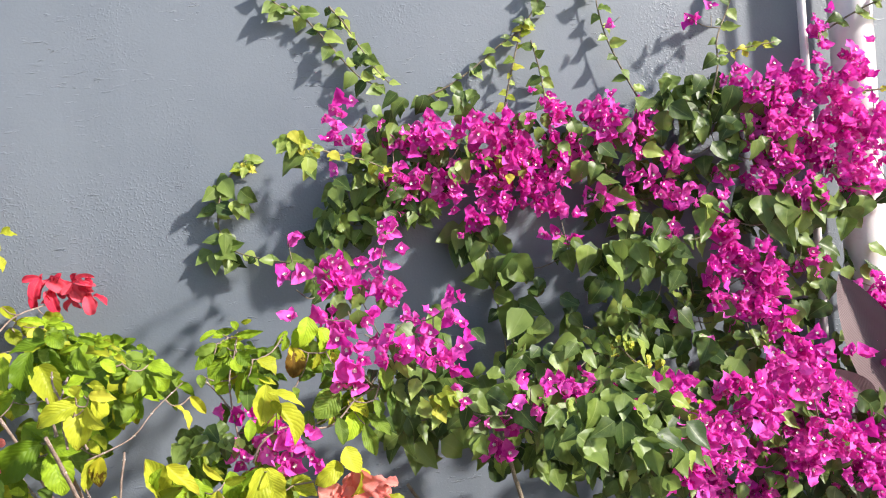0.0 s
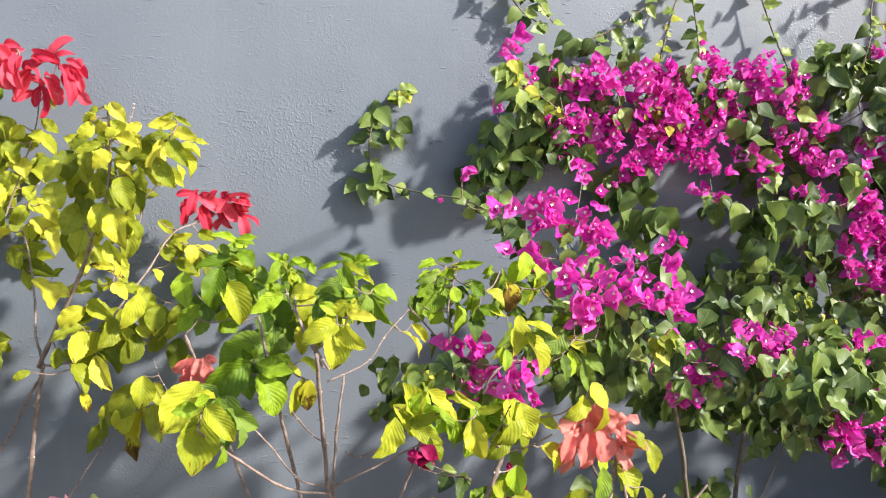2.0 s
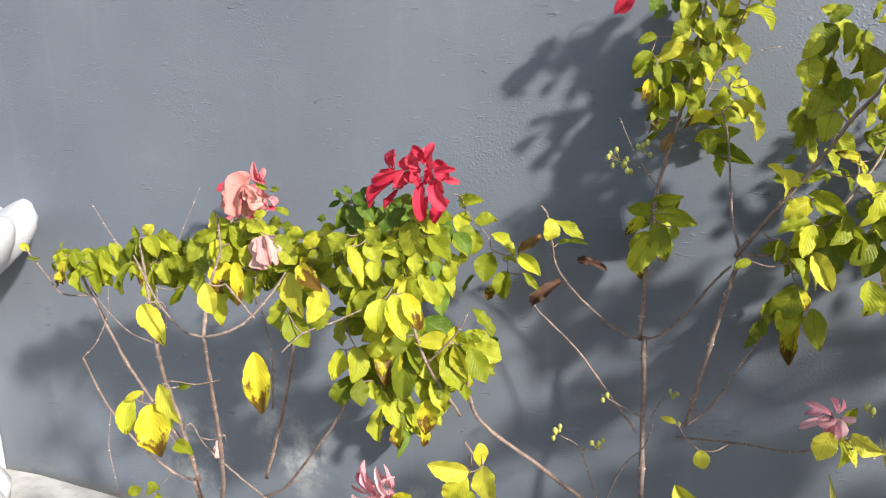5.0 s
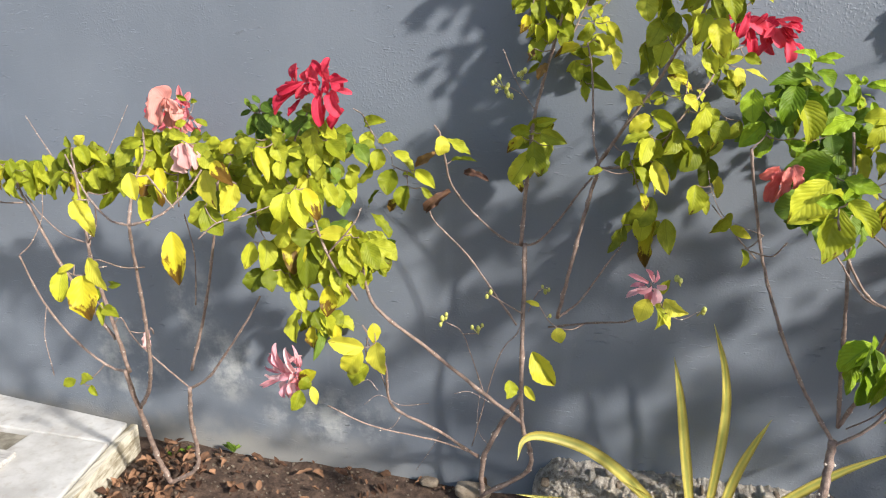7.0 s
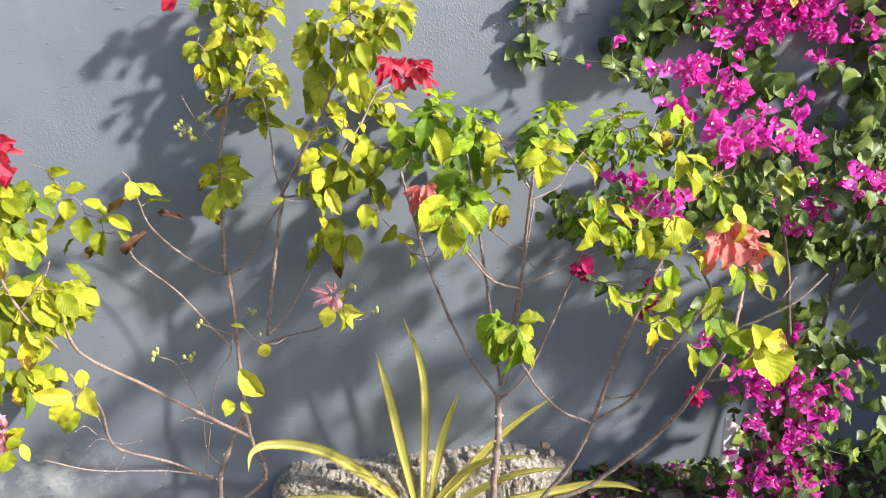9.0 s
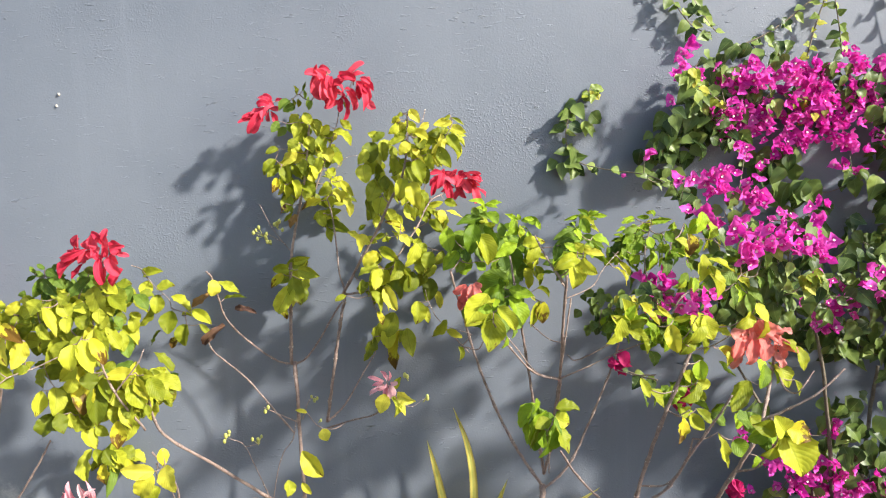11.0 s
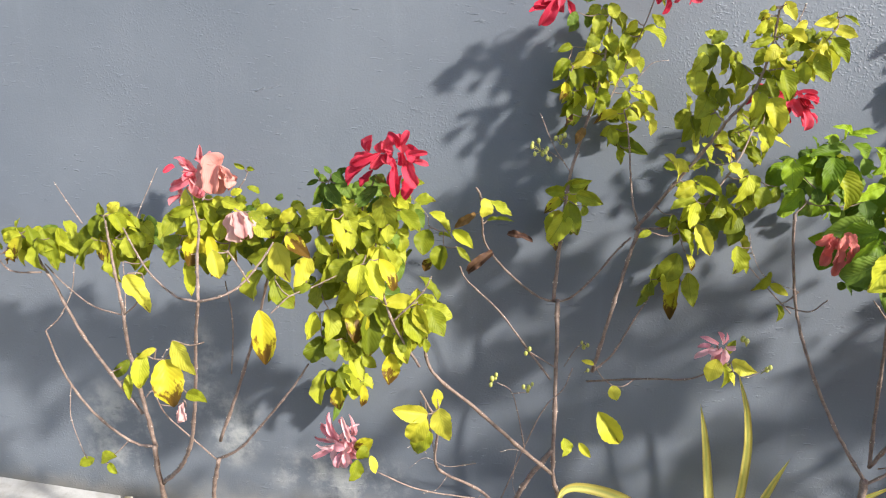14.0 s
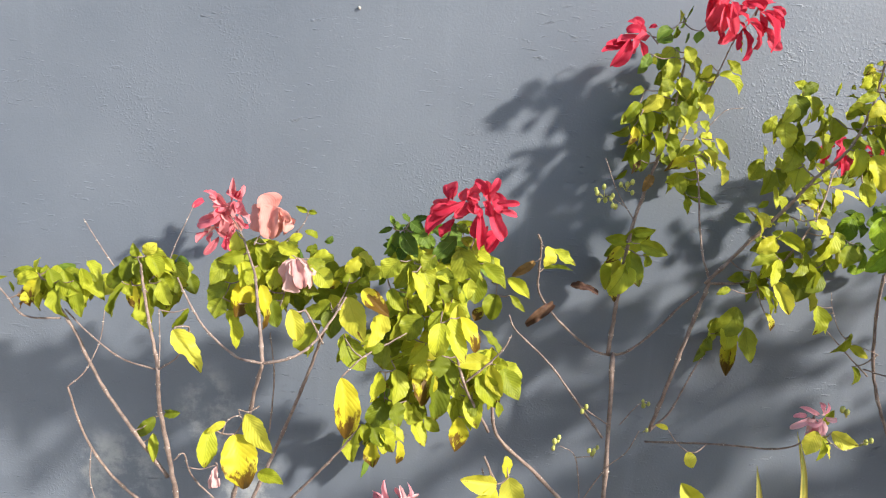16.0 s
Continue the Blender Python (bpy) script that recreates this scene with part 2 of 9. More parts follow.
VINE_BULK = leaf_material("vine_leaf_bulk", (0.038, 0.070, 0.016), (0.19, 0.26, 0.06), (0.24, 0.30, 0.10), 0.5, 0.32, 6.0, island=True, relief=0.0001, marked=0.08)
RED = leaf_material("red_sepal", (0.60, 0.028, 0.07), (0.83, 0.11, 0.165), (0.80, 0.17, 0.21), 0.55, 0.38, 8.0, along=True, relief=0.0006)
ROSE = leaf_material("rose_sepal", (0.70, 0.16, 0.20), (0.86, 0.40, 0.40), (0.86, 0.52, 0.50), 0.55, 0.35, 8.0, along=True, relief=0.0006, marked=0.2)
PEACH = leaf_material("peach_sepal", (0.66, 0.27, 0.23), (0.78, 0.43, 0.37), (0.62, 0.22, 0.20), 0.55, 0.32, 6.0, along=True, relief=0.0006, marked=0.25)
PALE = leaf_material("pale_striped_sepal", (0.66, 0.34, 0.33), (0.76, 0.50, 0.47), (0.70, 0.24, 0.27), 0.55, 0.35, 8.0, along=True, relief=0.0003, marked=0.24)
PINK = leaf_material("pink_sepal", (0.84, 0.34, 0.41), (0.93, 0.66, 0.67), (0.93, 0.72, 0.71), 0.55, 0.38, 8.0, along=True, relief=0.0006, marked=0.2)
SALMON = leaf_material("salmon_sepal", (0.78, 0.20, 0.17), (0.86, 0.34, 0.29), (0.80, 0.34, 0.29), 0.55, 0.42, 8.0, along=True, relief=0.0005, marked=0.2)
MAGENTA = leaf_material("magenta_bract", (0.68, 0.028, 0.40), (0.91, 0.16, 0.62), (0.76, 0.08, 0.50), 0.55, 0.42, 5.0, relief=0.0003, marked=0.14)
MAGENTA_BULK = leaf_material("magenta_bract_bulk", (0.68, 0.028, 0.40), (0.91, 0.16, 0.62), (0.76, 0.08, 0.50), 0.55, 0.42, 5.0, island=True, relief=0.0003, marked=0.14)
LITTER = leaf_material("dry_litter", (0.055, 0.028, 0.018), (0.30, 0.165, 0.095), (0.12, 0.06, 0.035), 0.85, 0.08, 7.0, island=True, relief=0.0006, marked=0.3)
CRIMSON = leaf_material("crimson_petal", (0.42, 0.008, 0.09), (0.55, 0.02, 0.15), (0.5, 0.05, 0.15), 0.55, 0.3, 5.0, relief=0.0006)
PURPLE = leaf_material("purple_strap_leaf", (0.085, 0.052, 0.058), (0.155, 0.105, 0.108), (0.16, 0.11, 0.11), 0.55, 0.12, 30.0, relief=0.0006, marked=0.15)
for glossy in (VINE, VINE_BULK, FRESH):
    glossy.node_tree.nodes["Principled BSDF"].inputs["Specular IOR Level"].default_value = 0.36
    glossy.node_tree.nodes["Principled BSDF"].inputs["Roughness"].default_value = 0.42
PURPLE.node_tree.nodes["Principled BSDF"].inputs["Specular IOR Level"].default_value = 0.28


def stripes(name):
    """Strap leaf: green middle, yellow margins."""
    n = Nodes(name, 0.4)
    uv = n.tree.nodes.new("ShaderNodeTexCoord").outputs["UV"]
    split = n.add("SeparateXYZ")
    n.link(uv, split.inputs[0])
    side = n.math("ABSOLUTE", n.math("SUBTRACT", split.outputs[0], 0.5))
    grain = n.noise(uv, 4, 6)
    base = n.mix(n.step(n.math("ADD", side, n.math("MULTIPLY", n.math("SUBTRACT", grain, 0.5), 0.25)), 0.03, 0.22), (0.56, 0.56, 0.15), (0.82, 0.72, 0.19))
    n.color(n.mix(n.math("MULTIPLY", n.step(grain, 0.6, 0.75), 0.35), base, (0.40, 0.28, 0.10)))
    return n.mat


STRAP = stripes("variegated_leaf")

# ---- mesh helpers ----


def mesh_of(name, bm, *materials, smooth=True):
    data = bpy.data.meshes.new(name)
    bm.to_mesh(data)
    bm.free()
    for material in materials:
        data.materials.append(material)
    if smooth:
        data.polygons.foreach_set("use_smooth", [True] * len(data.polygons))
    return data


def thing(name, label, category, place=(0, 0, 0), group="", kind=""):
    ob = new(name)
    ob.location = place
    ob.empty_display_size = 0.05
    return tagged(ob, label, category, group, kind)


def hang(ob, parent):
    """Parents ob and keeps its place in the world."""
    ob.parent = parent
    base = parent.matrix_basis if parent.parent is None else parent.parent.matrix_basis @ parent.matrix_parent_inverse @ parent.matrix_basis
    ob.matrix_parent_inverse = base.inverted()
    return ob


def part(name, bm, material, parent, label="", smooth=True):
    ob = new(name, mesh_of(name, bm, material, smooth=smooth))
    return tagged(hang(ob, parent), label)


def box(bm, lo, hi, bevel=0.0):
    made = bmesh.ops.create_cube(bm, size=1.0)["verts"]
    for v in made:
        v.co = Vector([lo[i] + (v.co[i] + 0.5) * (hi[i] - lo[i]) for i in range(3)])
    if bevel:
        edges = list({e for v in made for e in v.link_edges})
        bmesh.ops.bevel(bm, geom=edges, offset=bevel, segments=2, affect="EDGES", profile=0.7)
    return made


def glide(points, steps):
    """Catmull-Rom through the points."""
    pts = [Vector(p) for p in points]
    pts = [2 * pts[0] - pts[1]] + pts + [2 * pts[-1] - pts[-2]]
    line = []
    for k in range(1, len(pts) - 2):
        a, b, c, d = pts[k - 1 : k + 3]
        for i in range(steps):
            t = i / steps
            line.append(0.5 * (2 * b + (c - a) * t + (2 * a - 5 * b + 4 * c - d) * t * t + (3 * b - a - 3 * c + d) * t**3))
    return line + [pts[-2]]


def tube(bm, line, radii, sides=7, flat=1.0):
    rings, side = [], None
    for k, p in enumerate(line):
        ahead = (line[min(k + 1, len(line) - 1)] - line[max(k - 1, 0)]).normalized()
        side = (side - ahead * side.dot(ahead)).normalized() if side else ahead.orthogonal().normalized()
        up = ahead.cross(side)
        turn = [2 * math.pi * i / sides for i in range(sides)]
        rings.append([bm.verts.new(p + radii[k] * (side * math.cos(a) + up * math.sin(a) * flat)) for a in turn])
    for a, b in zip(rings, rings[1:]):
        for i in range(sides):
            bm.faces.new((a[i], a[(i + 1) % sides], b[(i + 1) % sides], b[i]))
    bm.faces.new(rings[0][::-1])
    bm.faces.new(rings[-1])
    return rings


def outline(kind, v):
    """Half-width along a blade, 0 to 1; an ovate or petal shape carries its own fullness and point."""
    if isinstance(kind, tuple):
        name, full, point = kind
        if name == "ovate":
            return (math.sin(math.pi * v**full) ** 0.66) * (1 - point * v**3)
        return math.sin(math.pi * (0.03 + 0.95 * v) ** (full + 0.45)) ** 0.6
    if kind == "heart":
        return max(0.0, (v / 0.24) ** 0.45 if v < 0.24 else 1 - ((v - 0.24) / 0.76) ** 1.32)
    return (math.sin(math.pi * (0.08 + 0.92 * v) ** 0.8) ** 0.75) * (1 - 0.25 * v**3) if v < 1 else 0.0


def add_leaf(bm, shape, width, curl, fold, ripple, rng, m=None, across=4, along=6, slot=0, ribs=0.0, sway=0.0, twist=0.0, pleat=0.0):
    """One blade from the origin along +y, face up +z; curl bends it down, fold lifts its halves, ripple waves its rim,
    ribs furrows it along the side veins, sway bends its midrib sideways, twist turns it about itself, pleat folds it lengthwise."""
    uv = bm.loops.layers.uv.verify()
    phase = rng.uniform(0, 6.28)
    rows, y, z, y0 = [], 0.0, 0.0, 0.0
    for j in range(along + 1):
        v = j / along
        bend = curl * v
        if j:
            y, z = y + math.cos(bend) / along, z - math.sin(bend) / along
        half = 0.5 * width * max(outline(shape, v), 0.02) * (1 + (0.024 * math.cos(16 * math.pi * v) + 0.03 * math.sin(5 * v + phase) if ribs else 0.0))
        row = []
        for i in range(across + 1):
            u = i / across
            s = 2 * u - 1
            lift = fold * abs(s) * half + ripple * s * s * (math.sin(phase + 9 * v + (2 if s > 0 else 0)) + 0.5 * math.sin(2 * phase + 23 * v)) * half
            if ribs:
                swell = math.cos(2 * math.pi * (8.0 * v - 2.6 * abs(s) * outline(shape, v)))
                lift += ribs * swell * min(1.0, 4 * abs(s)) * min(1.0, 5 * (1 - v)) + 0.35 * ribs * math.cos(4 * math.pi * (v + 0.3 * s) + phase)
            lift += pleat * v * math.cos(3 * math.pi * s) * half
            wide, turn = s * half * math.cos(0.6 * fold), twist * v
            wide, lift = wide * math.cos(turn) - lift * math.sin(turn), wide * math.sin(turn) + lift * math.cos(turn)
            co = Vector((wide + sway * v * (1 - v) * 0.5, y + math.sin(bend) * lift, z + math.cos(bend) * lift))
            row.append((bm.verts.new(m @ co if m else co), (u, v)))
        rows.append(row)
    for a, b in zip(rows, rows[1:]):
        for i in range(across):
            four = (a[i], a[i + 1], b[i + 1], b[i])
            face = bm.faces.new([w for w, _ in four])
            face.smooth, face.material_index = True, slot
            for loop, (_, at) in zip(face.loops, four):
                loop[uv].uv = at


SPANS = {}


def leaf_meshes(name, shape, material, width, curls, fold, ripple, seed, ribs=0.0, twist=0.0, pleat=0.0):
    """Blades of one kind, each bent in its own way, with furrowed side veins where ribs is given."""
    made, rng = [], random.Random(seed)
    for curl in curls:
        bm = bmesh.new()
        fine = (8, 36) if ribs else (8, 14)
        form = shape if shape == "heart" else (shape, rng.uniform(0.82, 1.08), rng.uniform(0.1, 0.5))
        add_leaf(bm, form, width * rng.uniform(0.9, 1.1), curl, fold * rng.uniform(0.4, 1.5), ripple * rng.uniform(0.6, 1.6), rng, None, *fine, ribs=ribs * rng.uniform(0.6, 1.3), sway=rng.uniform(-0.5, 0.5), twist=rng.uniform(-1, 1) * twist, pleat=pleat)
        bm.verts.ensure_lookup_table()
        end = bm.verts[len(bm.verts) - 1 - fine[0] // 2].co.copy()
        xs = [v.co.x for v in bm.verts]
        data = mesh_of(name, bm, material)
        SPANS[data.name] = (end, max(xs) - min(xs))
        made.append(data)
    return made


BLADES = {}
for number, (kind, width, ribs) in enumerate(((GREEN, 0.60, 0.0065), (DEEP, 0.56, 0.005), (LIME, 0.70, 0.0045), (OLIVE, 0.66, 0.005), (YELLOW, 0.72, 0.0040), (SPOTTED, 0.70, 0.005), (BROWNED, 0.70, 0.005), (WITHERED, 0.36, 0.010))):
    BLADES[kind.name] = leaf_meshes("leaf", "ovate", kind, width, (0.2, 0.7, 1.2, -0.4, 0.45, 0.9, 1.5, 0.1, -0.2, 1.0) if kind is not WITHERED else (1.6, 2.2, -1.5), 0.5 if kind is not WITHERED else 0.9, 0.13 if kind is not WITHERED else 0.4, number, ribs, 0.5 if kind is not WITHERED else 1.6)
for number, kind in enumerate((VINE, YOUNG, FRESH)):
    BLADES[kind.name] = leaf_meshes("leaf", "heart", kind, 0.78, (0.2, 0.7, 1.0, -0.3), 0.28, 0.16, 20 + number)
for number, kind in enumerate((RED, ROSE, PEACH, PALE, PINK, SALMON)):
    broad = kind in (PEACH, PALE, SALMON)
    BLADES[kind.name] = leaf_meshes("sepal", "petal", kind, 0.75 if broad else 0.5, (0.9, 1.4, 0.6, 1.8, 1.1) if broad else (1.2, 1.8, -1.0, 2.3, 1.5, 0.8, -0.6, 2.0), 0.5 if broad else 1.0, 0.22 if broad else 0.16, 40 + number, 0.0, 0.3 if broad else 0.8, 0.13 if broad else 0.07)


def facing(base, way, face, size):
    """A pose for a blade from base along way, its upper side towards face."""
    y = Vector(way).normalized()
    z = Vector(face) - y * Vector(face).dot(y)
    z = z.normalized() if z.length > 1e-4 else y.orthogonal().normalized()
    x = y.cross(z)
    return Matrix.Translation(base) @ Matrix((x, y, z)).transposed().to_4x4() @ Matrix.Scale(size, 4)


RNG = random.Random(7)


def blade_object(owner, kind, base, way, face, size, name="leaf"):
    ob = new(name, RNG.choice(BLADES[kind.name]))
    ob.matrix_basis = facing(base, way, face, size)
    return hang(ob, owner)


def branch(owner, r0, r1, *points):
    """A tapered stem, radii in millimetres, with swollen leaf scars."""
    line = glide(points, 8)
    total, r = len(line) - 1, []
    beat = 6
    for k in range(total + 1):
        size = 0.62 * (r0 + (r1 - r0) * k / total) / 1000
        r.append(size * (1.28 if k % beat == 3 and owner is not bougainvillea else 1.0) * RNG.uniform(0.95, 1.05))
        line[k] = line[k] + Vector([RNG.uniform(-0.25, 0.25) * size for _ in range(3)])
    bm = bmesh.new()
    tube(bm, line, r)
    for k in range(3, total if owner is not bougainvillea else 0, beat):
        for sign in (-1, 1):
            out = Vector((sign * 0.9, -0.5, 0.1)).normalized() * r[k] * 0.9
            made = bmesh.ops.create_icosphere(bm, subdivisions=1, radius=max(0.0014, r[k] * 0.34), matrix=Matrix.Translation(line[k] + out))
            for face in {f for v in made["verts"] for f in v.link_faces}:
                face.material_index = 1
    STEMS.setdefault(owner.name, []).extend(line)
    ob = part("branch", bm, WOOD if owner is bougainvillea else BARK, owner)
    ob.data.materials.append(NODE)
    return ob


STEMS = {}


def join_up(owner, place, reach=0.22):
    """A thin twig from the nearest stem to a place that has none."""
    near = min(STEMS.get(owner.name, []), key=lambda q: (q - place).length + 0.6 * max(0.0, q.z - place.z), default=None)
    if near is None or not 0.012 < (near - place).length < reach:
        return
    line = glide([near, near.lerp(place, 0.5) + Vector((0, 0, -0.12 * (near - place).length)), place], 4)
    bm = bmesh.new()
    tube(bm, line, [0.0017 - 0.0007 * k / len(line) for k in range(len(line))], 5)
    part("twig", bm, WOOD if owner is bougainvillea else BARK, owner)
    STEMS.setdefault(owner.name, []).extend(line)


def lay(owner, kind, base, tip, width, face, name):
    """Lays one blade from base to tip, at its true width, and keeps its own bend."""
    data = RNG.choice(BLADES[kind.name])
    reach, broad = SPANS[data.name]
    base, tip = Vector(base), Vector(tip)
    way = tip - base
    size = way.length / reach.length
    way.normalize()
    face = (face - way * face.dot(way)).normalized()
    turn = math.atan2(reach.z, reach.y)
    y, z = way * math.cos(turn) - face * math.sin(turn), way * math.sin(turn) + face * math.cos(turn)
    x = y.cross(z)
    ob = new(name, data)
    ob.matrix_basis = Matrix.Translation(base) @ Matrix((x * (width / broad), y * size, z * size)).transposed().to_4x4()
    return hang(ob, owner)


def leaf(owner, base, tip, width, kind):
    """A single leaf from its base to its tip, on a thin stalk from the nearest stem."""
    join_up(owner, Vector(base), 0.09)
    face = Vector((RNG.gauss(0.4, 0.55), -1.0, RNG.uniform(-0.1, 0.9)))
    if kind is GREEN and owner in (red_shrub, pale_shrub):
        kind = OLIVE
    lay(owner, kind, base, tip, width * RNG.uniform(0.98, 1.12), face, "leaf")
    LAID.setdefault(owner.name, []).append((Vector(base), Vector(tip), width, kind))


LAID = {}


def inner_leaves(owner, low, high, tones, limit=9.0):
    """Leaves deeper in the clumps, behind the outer ones, turned a little and drawn in towards the clump's middle;
    darker tones put the clump's shade into leaf colour.
    """
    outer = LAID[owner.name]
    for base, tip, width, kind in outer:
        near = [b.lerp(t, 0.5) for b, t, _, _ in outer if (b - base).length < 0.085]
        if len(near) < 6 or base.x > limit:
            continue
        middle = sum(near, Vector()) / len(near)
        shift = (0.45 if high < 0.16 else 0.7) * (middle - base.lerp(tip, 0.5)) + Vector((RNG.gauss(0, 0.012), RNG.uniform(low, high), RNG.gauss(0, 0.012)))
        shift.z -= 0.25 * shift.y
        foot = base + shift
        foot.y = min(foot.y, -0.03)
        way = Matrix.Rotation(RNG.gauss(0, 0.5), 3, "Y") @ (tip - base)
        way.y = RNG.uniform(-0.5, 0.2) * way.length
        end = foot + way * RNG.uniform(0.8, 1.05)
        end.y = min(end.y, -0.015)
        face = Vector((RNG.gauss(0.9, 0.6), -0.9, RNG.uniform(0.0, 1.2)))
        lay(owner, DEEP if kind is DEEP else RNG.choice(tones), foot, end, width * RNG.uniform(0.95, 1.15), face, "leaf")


def flower(owner, place):
    """The short stalk of a flower head, which its sepals hang from."""
    place = Vector(place)
    join_up(owner, place, 0.12)
    bm = bmesh.new()
    tube(bm, [place + Vector((0, 0.008, -0.015)), place + Vector((0.002, 0.002, 0.0)), place + Vector((0, -0.004, 0.008))], [0.002, 0.002, 0.0015], 6)
    return part("flower_head", bm, BARK, owner)


def sepal(head, base, tip, width, kind):
    face = Vector((RNG.gauss(0.1, 0.5), -1.0, RNG.uniform(-0.2, 0.7)))
    lay(head, kind, base, tip, width * RNG.uniform(0.95, 1.1), face, "sepal")
    if kind not in (PEACH, PALE) and RNG.random() < 0.7:
        way = Matrix.Rotation(RNG.gauss(0, 0.45), 3, "Y") @ (Vector(tip) - Vector(base))
        foot = Vector(base) + Vector((RNG.gauss(0, 0.004), RNG.uniform(0.004, 0.012), RNG.gauss(0, 0.004)))
        lay(head, kind, foot, foot + way * RNG.uniform(0.6, 0.9), width * RNG.uniform(0.9, 1.1), face, "sepal")


def ruffle(head, low, high, count, reach, kinds):
    """Many short sepals crowded inside a head, drooping outwards."""
    low, high = Vector(low), Vector(high)
    middle = low.lerp(high, 0.5)
    for _ in range(count):
        foot = Vector([RNG.uniform(a, b) for a, b in zip(low, high)])
        way = (foot - middle).normalized() * 0.6 + Vector((RNG.gauss(0, 0.4), -0.25, RNG.uniform(-1.0, 0.15)))
        long = RNG.uniform(0.7, 1.2) * reach
        lay(head, RNG.choice(kinds), foot, foot + way.normalized() * long, long * RNG.uniform(0.38, 0.55), Vector((RNG.gauss(0.2, 0.6), -1.0, RNG.uniform(-0.2, 0.8))), "sepal")


def bell(head, place, axis, length, spread, count, width, kind):
    """A nodding bell of overlapping pleated sepals."""
    place, axis = Vector(place), Vector(axis).normalized()
    side = axis.orthogonal().normalized()
    for k in range(count):
        out = Matrix.Rotation(2 * math.pi * (k + RNG.uniform(-0.15, 0.15)) / count, 3, axis) @ side
        tip = place + axis * length * RNG.uniform(0.85, 1.1) + out * spread
        lay(head, kind, place + out * 0.006, tip, width * RNG.uniform(0.9, 1.1), out, "sepal")


def buds(owner, place, radius, count):
    for _ in range(count):
        bm = bmesh.new()
        size = RNG.uniform(0.0045, 0.0065)
        off = Vector([RNG.uniform(-1, 1) * radius for _ in range(3)])
        bmesh.ops.create_icosphere(bm, subdivisions=2, radius=size, matrix=Matrix.Translation(Vector(place) + off) @ Matrix.Diagonal((0.85, 0.85, 1.25, 1)))
        tube(bm, [Vector(place) + off, Vector(place) + off * 0.4 + Vector((0, 0.003, -0.006)), Vector(place) + Vector((0, 0.005, -0.012))], [0.001, 0.001, 0.0012], 5)
        part("bud", bm, BUD, owner)


def bract_mesh(bm, m, rng, slot=0):
    """Three papery bracts round one or two small star flowers."""
    for k in range(3):
        turn = Matrix.Rotation(k * 2.094 + rng.uniform(-0.3, 0.3), 4, "Z") @ Matrix.Rotation(rng.uniform(0.3, 1.15), 4, "X")
        add_leaf(bm, "bract", rng.uniform(0.72, 0.95), rng.uniform(-0.9, 0.8), rng.uniform(0.2, 0.6), 0.4, rng, m @ turn @ Matrix.Scale(rng.uniform(0.8, 1.15), 4), 4, 5, slot, twist=rng.uniform(-0.6, 0.6))


def star_mesh(bm, m, slot=1):
    uv = bm.loops.layers.uv.verify()
    ring = [bm.verts.new(m @ Vector((math.cos(a) * (0.15 if i % 2 else 0.08), math.sin(a) * (0.15 if i % 2 else 0.08), 0.42))) for i, a in enumerate(2 * math.pi * k / 10 for k in range(10))]
    foot = bm.verts.new(m @ Vector((0, 0, 0.02)))
    top = bm.verts.new(m @ Vector((0, 0, 0.39)))
    for i in range(10):
        for centre in (foot, top):
            face = bm.faces.new((ring[i], ring[(i + 1) % 10], centre))
            face.material_index = slot
            for loop in face.loops:
                loop[uv].uv = (0.5, 0.5)


BLOOMS = []
for number in range(6):
    shape_rng, bm = random.Random(100 + number), bmesh.new()
    bract_mesh(bm, Matrix(), shape_rng)
    if number % 3:
        star_mesh(bm, Matrix())
    BLOOMS.append(mesh_of("bloom", bm, MAGENTA, STAR))

bloom_bulk, leaf_bulk, tally = bmesh.new(), bmesh.new(), {"bloom": 0, "leaf": 0}


def one_bloom(place, way, size):
    m = facing(place, Vector(way).orthogonal(), way, size)
    tally["bloom"] += 1
    if tally["bloom"] % 3:
        if tally["bloom"] > 7000:
            return
        bract_mesh(bloom_bulk, m, RNG)
        if RNG.random() < 0.8:
            star_mesh(bloom_bulk, m)
        return
    ob = new("bloom", RNG.choice(BLOOMS))
    ob.matrix_basis = m
    hang(ob, bougainvillea)


def bloom(place, rx, rz, count):
    """A spray of blooms in small bunches."""
    join_up(bougainvillea, Vector(place), 0.3)
    total, bunch = round(count * (2.3 if rx > 0.045 else 1.5 if rx > 0.03 else 1.1)), None
    for k in range(total):
        if k % 5 == 0:
            a, q = RNG.uniform(0, 6.28), math.sqrt(RNG.random())
            bunch = Vector((1.1 * rx * q * math.cos(a), RNG.uniform(-0.6, 0.5) * min(rx, rz), 1.1 * rz * q * math.sin(a)))
        off = bunch + Vector((RNG.gauss(0, 0.019), RNG.gauss(0, 0.016), RNG.gauss(0, 0.019)))
        way = Vector((RNG.gauss(0, 0.8), -1.0, RNG.gauss(0.1, 0.6)))
        one_bloom(Vector(place) + off, way, RNG.uniform(0.020, 0.036))


def one_vine_leaf(base, way, face, size, kind):
    tally["leaf"] += 1
    if kind is YOUNG and RNG.random() < 0.4 or kind is VINE and tally["leaf"] % 9 == 0:
        kind = FRESH
    if kind is VINE and tally["leaf"] % 4:
        add_leaf(leaf_bulk, "heart", 0.78, RNG.choice((0.2, 0.8, 1.3, -0.4)), RNG.uniform(0.1, 0.4), 0.14, RNG, facing(base, way, face, size), 4, 6)
        return
    blade_object(bougainvillea, kind, base, way, face, size)


